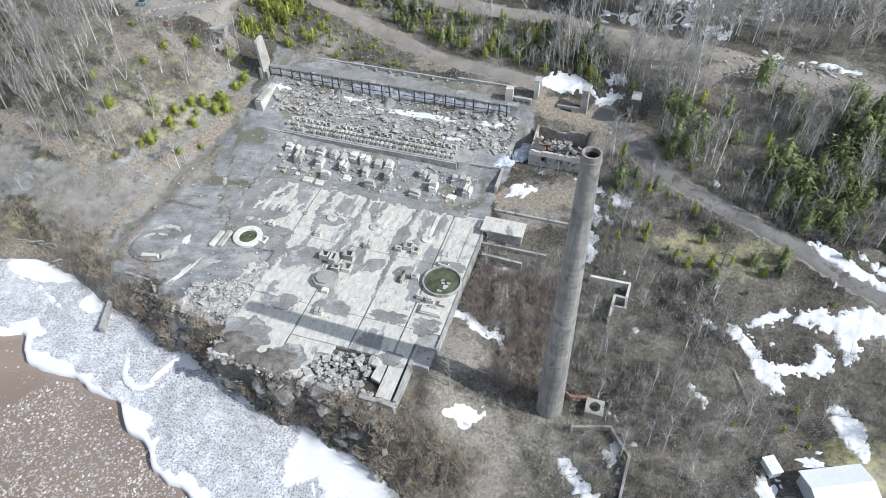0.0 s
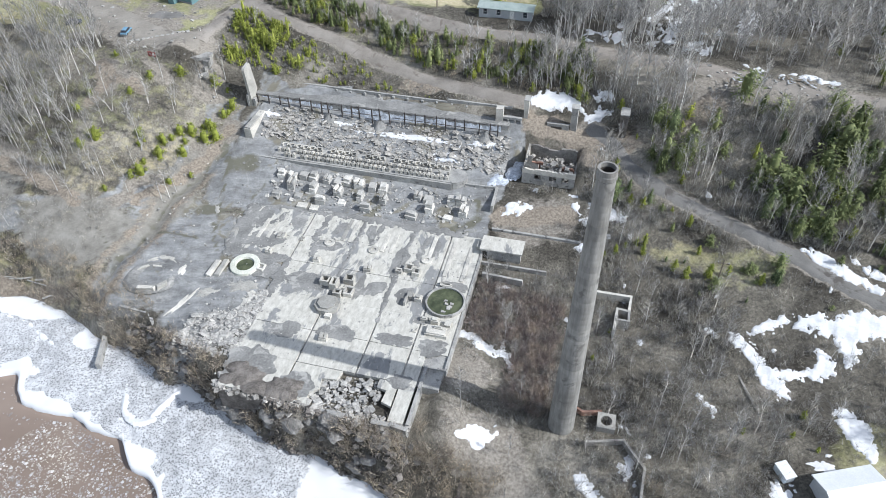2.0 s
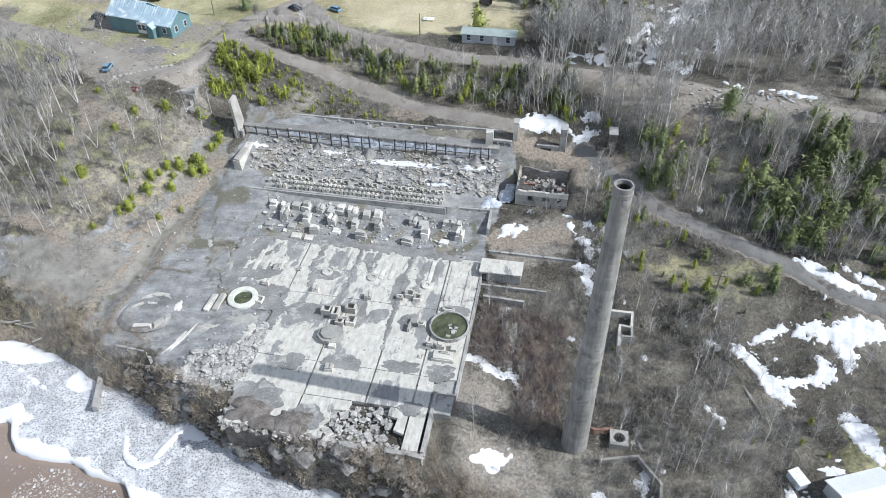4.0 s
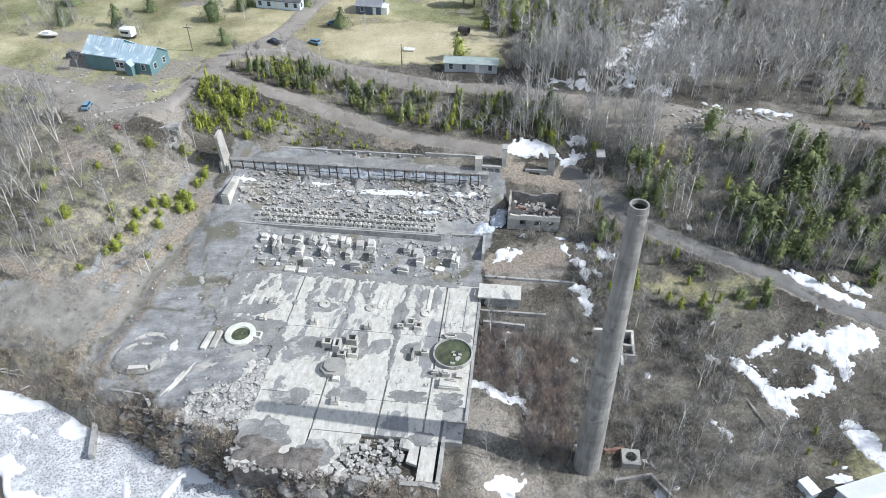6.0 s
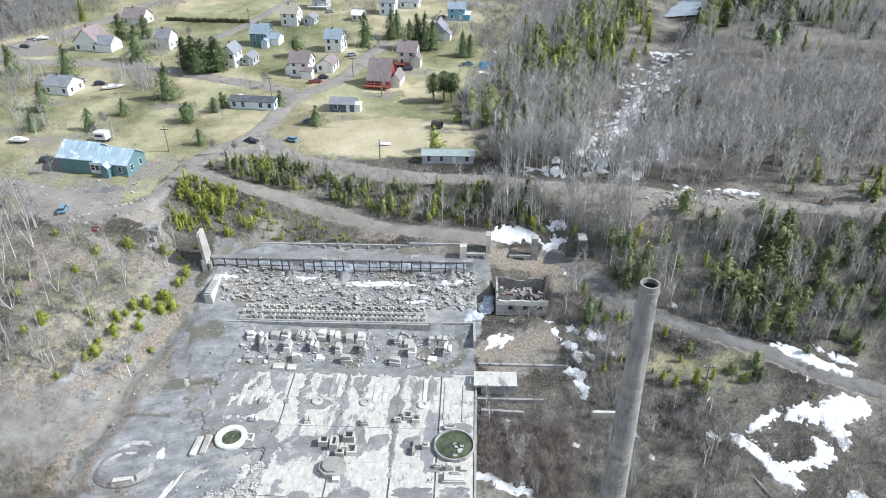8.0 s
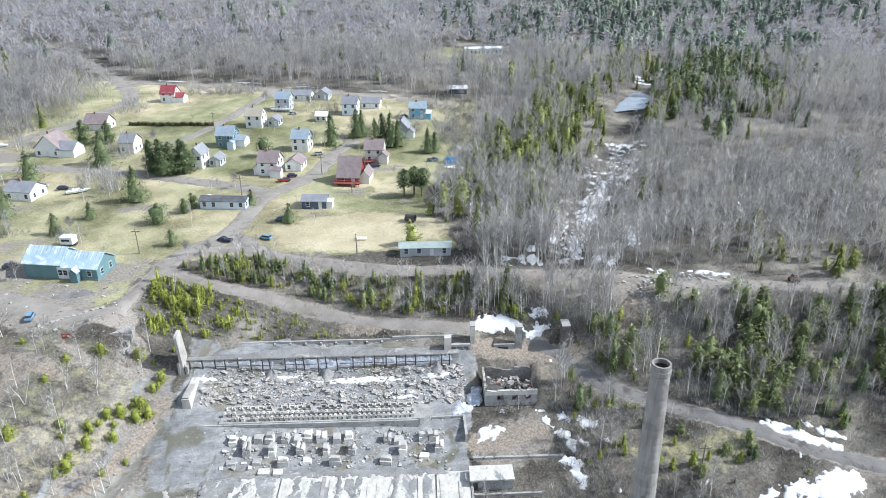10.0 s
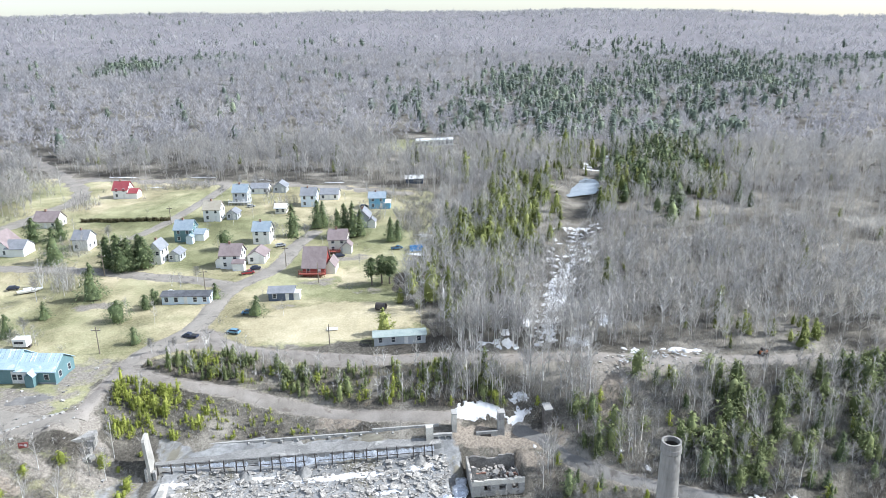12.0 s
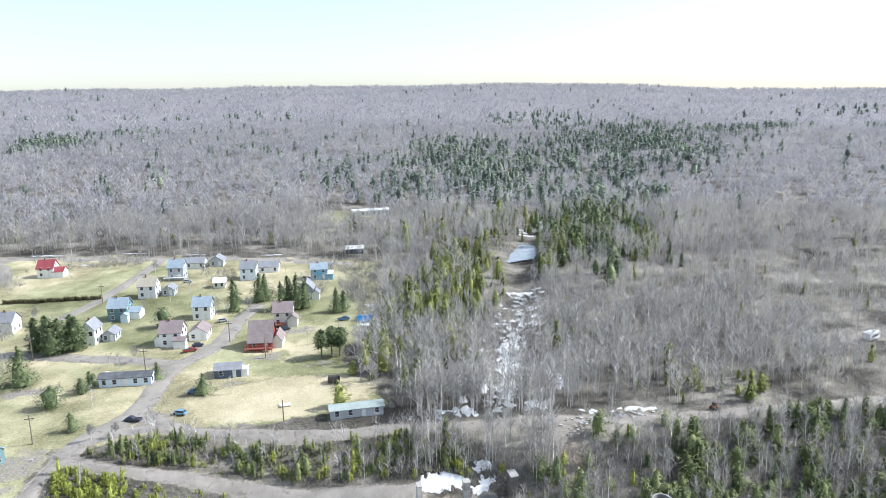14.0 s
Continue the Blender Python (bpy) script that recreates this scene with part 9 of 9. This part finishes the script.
def leafless(a, b, h, seed, label="bare grey deciduous tree on the lawn"):
    V, T, W, U = bare_tree(seed, h, 34, 10, 0.03, 0.44, 0.013)
    ob = thing("bare_tree", label, "tree", at_mill(a, b, None, rng.uniform(0, 360)), "bare trees")
    part("trunk", mesh_np("trunk", V, T, M_BARK), None, ob)
    part("crown", mesh_np("crown", W, U, M_TWIG), None, ob, "fine bare twigs")


for n, (a, b, h) in enumerate([(-103, 94, 8), (-97, 97, 8.5), (-62, 101, 5), (-44, 139, 6.5), (-33.5, 137, 6), (-96, 70, 5), (-66, 212, 7), (-60, 214, 7), (-52, 190, 6), (-100, 146, 6), (-2, 150, 7), (2, 146, 6), (-72, 200, 6), (-80, 218, 6), (-2, 84, 4.5), (3, 78, 6), (-98, 46, 5), (-63, 56, 4), (-58, 56.5, 3.5), (-25, 130, 6)]):
    leafless(a, b, h, 1000 + n)
# white birches leaning in clumps on the left hill
def birch_clump(a, b, h, stems, seed):
    ob = thing("birch_clump", "leaning white birch stems with bare twigs on the hillside", "tree", at_mill(a, b, None, rng.uniform(0, 360)), "hillside birches")
    for k in range(stems):
        hh = h * rng.uniform(0.75, 1.05)
        V, T, W, U = bare_tree(seed + k, hh, 15, 6, 0.02, 0.26, 0.012)
        lx, ly = rng.uniform(-0.32, 0.32), rng.uniform(-0.32, 0.32)
        for q in (V, W):
            q[:, 0] += lx * q[:, 2] + 0.5 * lx
            q[:, 1] += ly * q[:, 2] + 0.5 * ly
        stem = part("trunk", mesh_np("trunk", V, T, M_BIRCH), None, ob)
        part("crown", mesh_np("crown", W, U, M_TWIG), None, stem)


BIRCHES = [(-90.3, 9.5), (-84.9, 9.8), (-69.7, 15.6), (-74.4, 7), (-91.5, 4.4), (-82.3, -5.7), (-76.4, -5.4), (-92, 14), (-96, 16), (-88, 18), (-100, 8), (-74, 13), (-86, 4), (-94, 2), (-103, 20), (-90, -8), (-98, -12), (-79, 8), (-97, 22), (-92, 24), (-106, 14), (-101, 0), (-71, 3)]
for n, (a, b, h, k) in enumerate(((-106, 105, 9.5, 3), (-98, 102, 10, 4), (-101, 104, 9, 3), (-117, 70, 8, 4), (-113, 67, 7, 3), (-136, 105, 8, 3), (-94.5, 65, 5, 2), (-62, 40.5, 6, 2), (-69, 100, 5, 2), (-128, 116, 7, 2), (-104, 47, 5, 2))):
    birch_clump(a, b, h, k, 1300 + 5 * n)
for n, (a, b) in enumerate(BIRCHES):
    birch_clump(a, b, rng.uniform(7, 10.5) if a < -85 else rng.uniform(5, 7.5), rng.randint(2, 4), 1040 + 5 * n)
HILL = [(-70.3, -3.0), (-68.9, -1.5), (-72.4, 5.8), (-81.3, -1.0), (-68.3, 7.1), (-66.4, 10.3), (-64.5, 11.4), (-61.6, 11.1), (-61.7, 14.3), (-59.9, 12.6), (-60.6, 18.3), (-59.8, 21.1), (-64.8, 24.3), (-70.8, 22.1), (-75.6, 18.3), (-86.2, 6.9), (-79.1, 1.4), (-64, 6.5), (-67.8, 3.9)]
for n in range(38):
    a, b = HILL[n] if n < len(HILL) else (rng.choice(HILL)[0] + rng.gauss(0, 2), rng.choice(HILL)[1] + rng.gauss(0, 2))
    h = rng.uniform(1.8, 3.0) if n < len(HILL) else rng.uniform(0.9, 1.8)
    ob = thing("cedar_bush", "small yellow-green cedar bush on the hillside", "bush", at_mill(a, b, None, rng.uniform(0, 360)), "hillside bushes")
    V, T = tufted(1100 + n, 300, 0.12, "round", 0.52, -0.1, 9)
    part("foliage", mesh_np("foliage", V * h, T, M_CEDAR), None, ob)
# hedge of the red-roofed house
M_HEDGE = foliage("brown_hedge", [(0.0, (0.06, 0.055, 0.028)), (0.6, (0.13, 0.115, 0.06)), (1.0, (0.24, 0.21, 0.12))], grove=0.5)
a = np.linspace(-119, -86, 130)
x, y = to_world(a, 172 - 0.12 * (a + 103) + 0.3 * np.sin(a * 2.1))
plant("hedge", CEDARS[4:], x, y, np.full(130, 1.5), M_HEDGE, "low brown clipped hedge along the lawn", "hedge", 29, 0.15)
# scrub and bare trees that break up the village lawns
BUILT = [q.location.copy() for q in scene.objects if q.parent is None and q.get("category") in ("house", "garage", "building", "shed", "car", "pickup truck")]
THICKET = [(-165, 163, 16, 18), (-150, 150, 10, 10), (-137, 104, 9, 8), (-119, 66, 6, 5), (-112, 72, 6, 4), (-128, 88, 6, 6), (-95, 66, 5, 3), (-100, 47, 6, 4), (-106, 110, 7, 5), (-99, 103, 5, 5), (-110, 138, 8, 9),
           (-93, 130, 5, 6), (-44, 140, 4, 3), (-34, 140, 3, 4), (-45, 186, 7, 5), (-12, 160, 7, 7), (3, 150, 5, 14), (-88, 224, 26, 6), (-52, 216, 9, 4), (-127, 196, 8, 8), (-62, 56, 4, 4), (-28, 160, 4, 4), (-5, 190, 8, 8), (-142, 178, 8, 10)]


def village_scrub(a, b, nr):
    _, dr, _ = cover(a, b)
    ok = dr < 0.35
    x, y = to_world(a, b)
    for q in BUILT:
        ok &= np.hypot(x - q.x, y - q.y) > 5.5
    near = np.zeros(len(a))
    for ca, cb, ra, rb in THICKET:
        near = np.maximum(near, np.exp(-((a - ca) / ra) ** 2 - ((b - cb) / rb) ** 2))
    return ok & (nr.rand(len(a)) < 0.9 * ramp(near, 0.2, 0.8) + 0.004)


a, b, nr = sow(26000, -180, 8, 40, 240, 81, village_scrub, 1.0)
x, y = to_world(a, b)
s = nr.uniform(2.0, 6.5, len(a))
tree = nr.rand(len(a)) < 0.35
plant("garden_trees", WOOD(NEAR), x[tree], y[tree], s[tree], M_BARK, "bare garden trees between the houses", "trees", 33)
plant("garden_twigs", TWIGS(NEAR), x[tree], y[tree], s[tree], M_TWIG, "bare twigs of the garden trees", "twigs", 33)
plant("garden_brush", SHRUBS, x[~tree], y[~tree], 0.8 + s[~tree] * 0.42, M_BRUSH, "brown bare shrubs in the gardens", "brush", 35)
# wood's edge by the lawn
a, b, nr = sow(1500, -2, 14, 54, 205, 82, lambda a, b, nr: a > 1.5 + 3 * waves(a, b, 30), 0.5)
x, y = to_world(a, b)
plant("edge_brush", SHRUBS, x, y, nr.uniform(1.2, 3.2, len(a)), M_BRUSH, "brown brush at the edge of the wood", "brush", 34)

# ---- the whole layout scaled up by the estimated UNIT ----
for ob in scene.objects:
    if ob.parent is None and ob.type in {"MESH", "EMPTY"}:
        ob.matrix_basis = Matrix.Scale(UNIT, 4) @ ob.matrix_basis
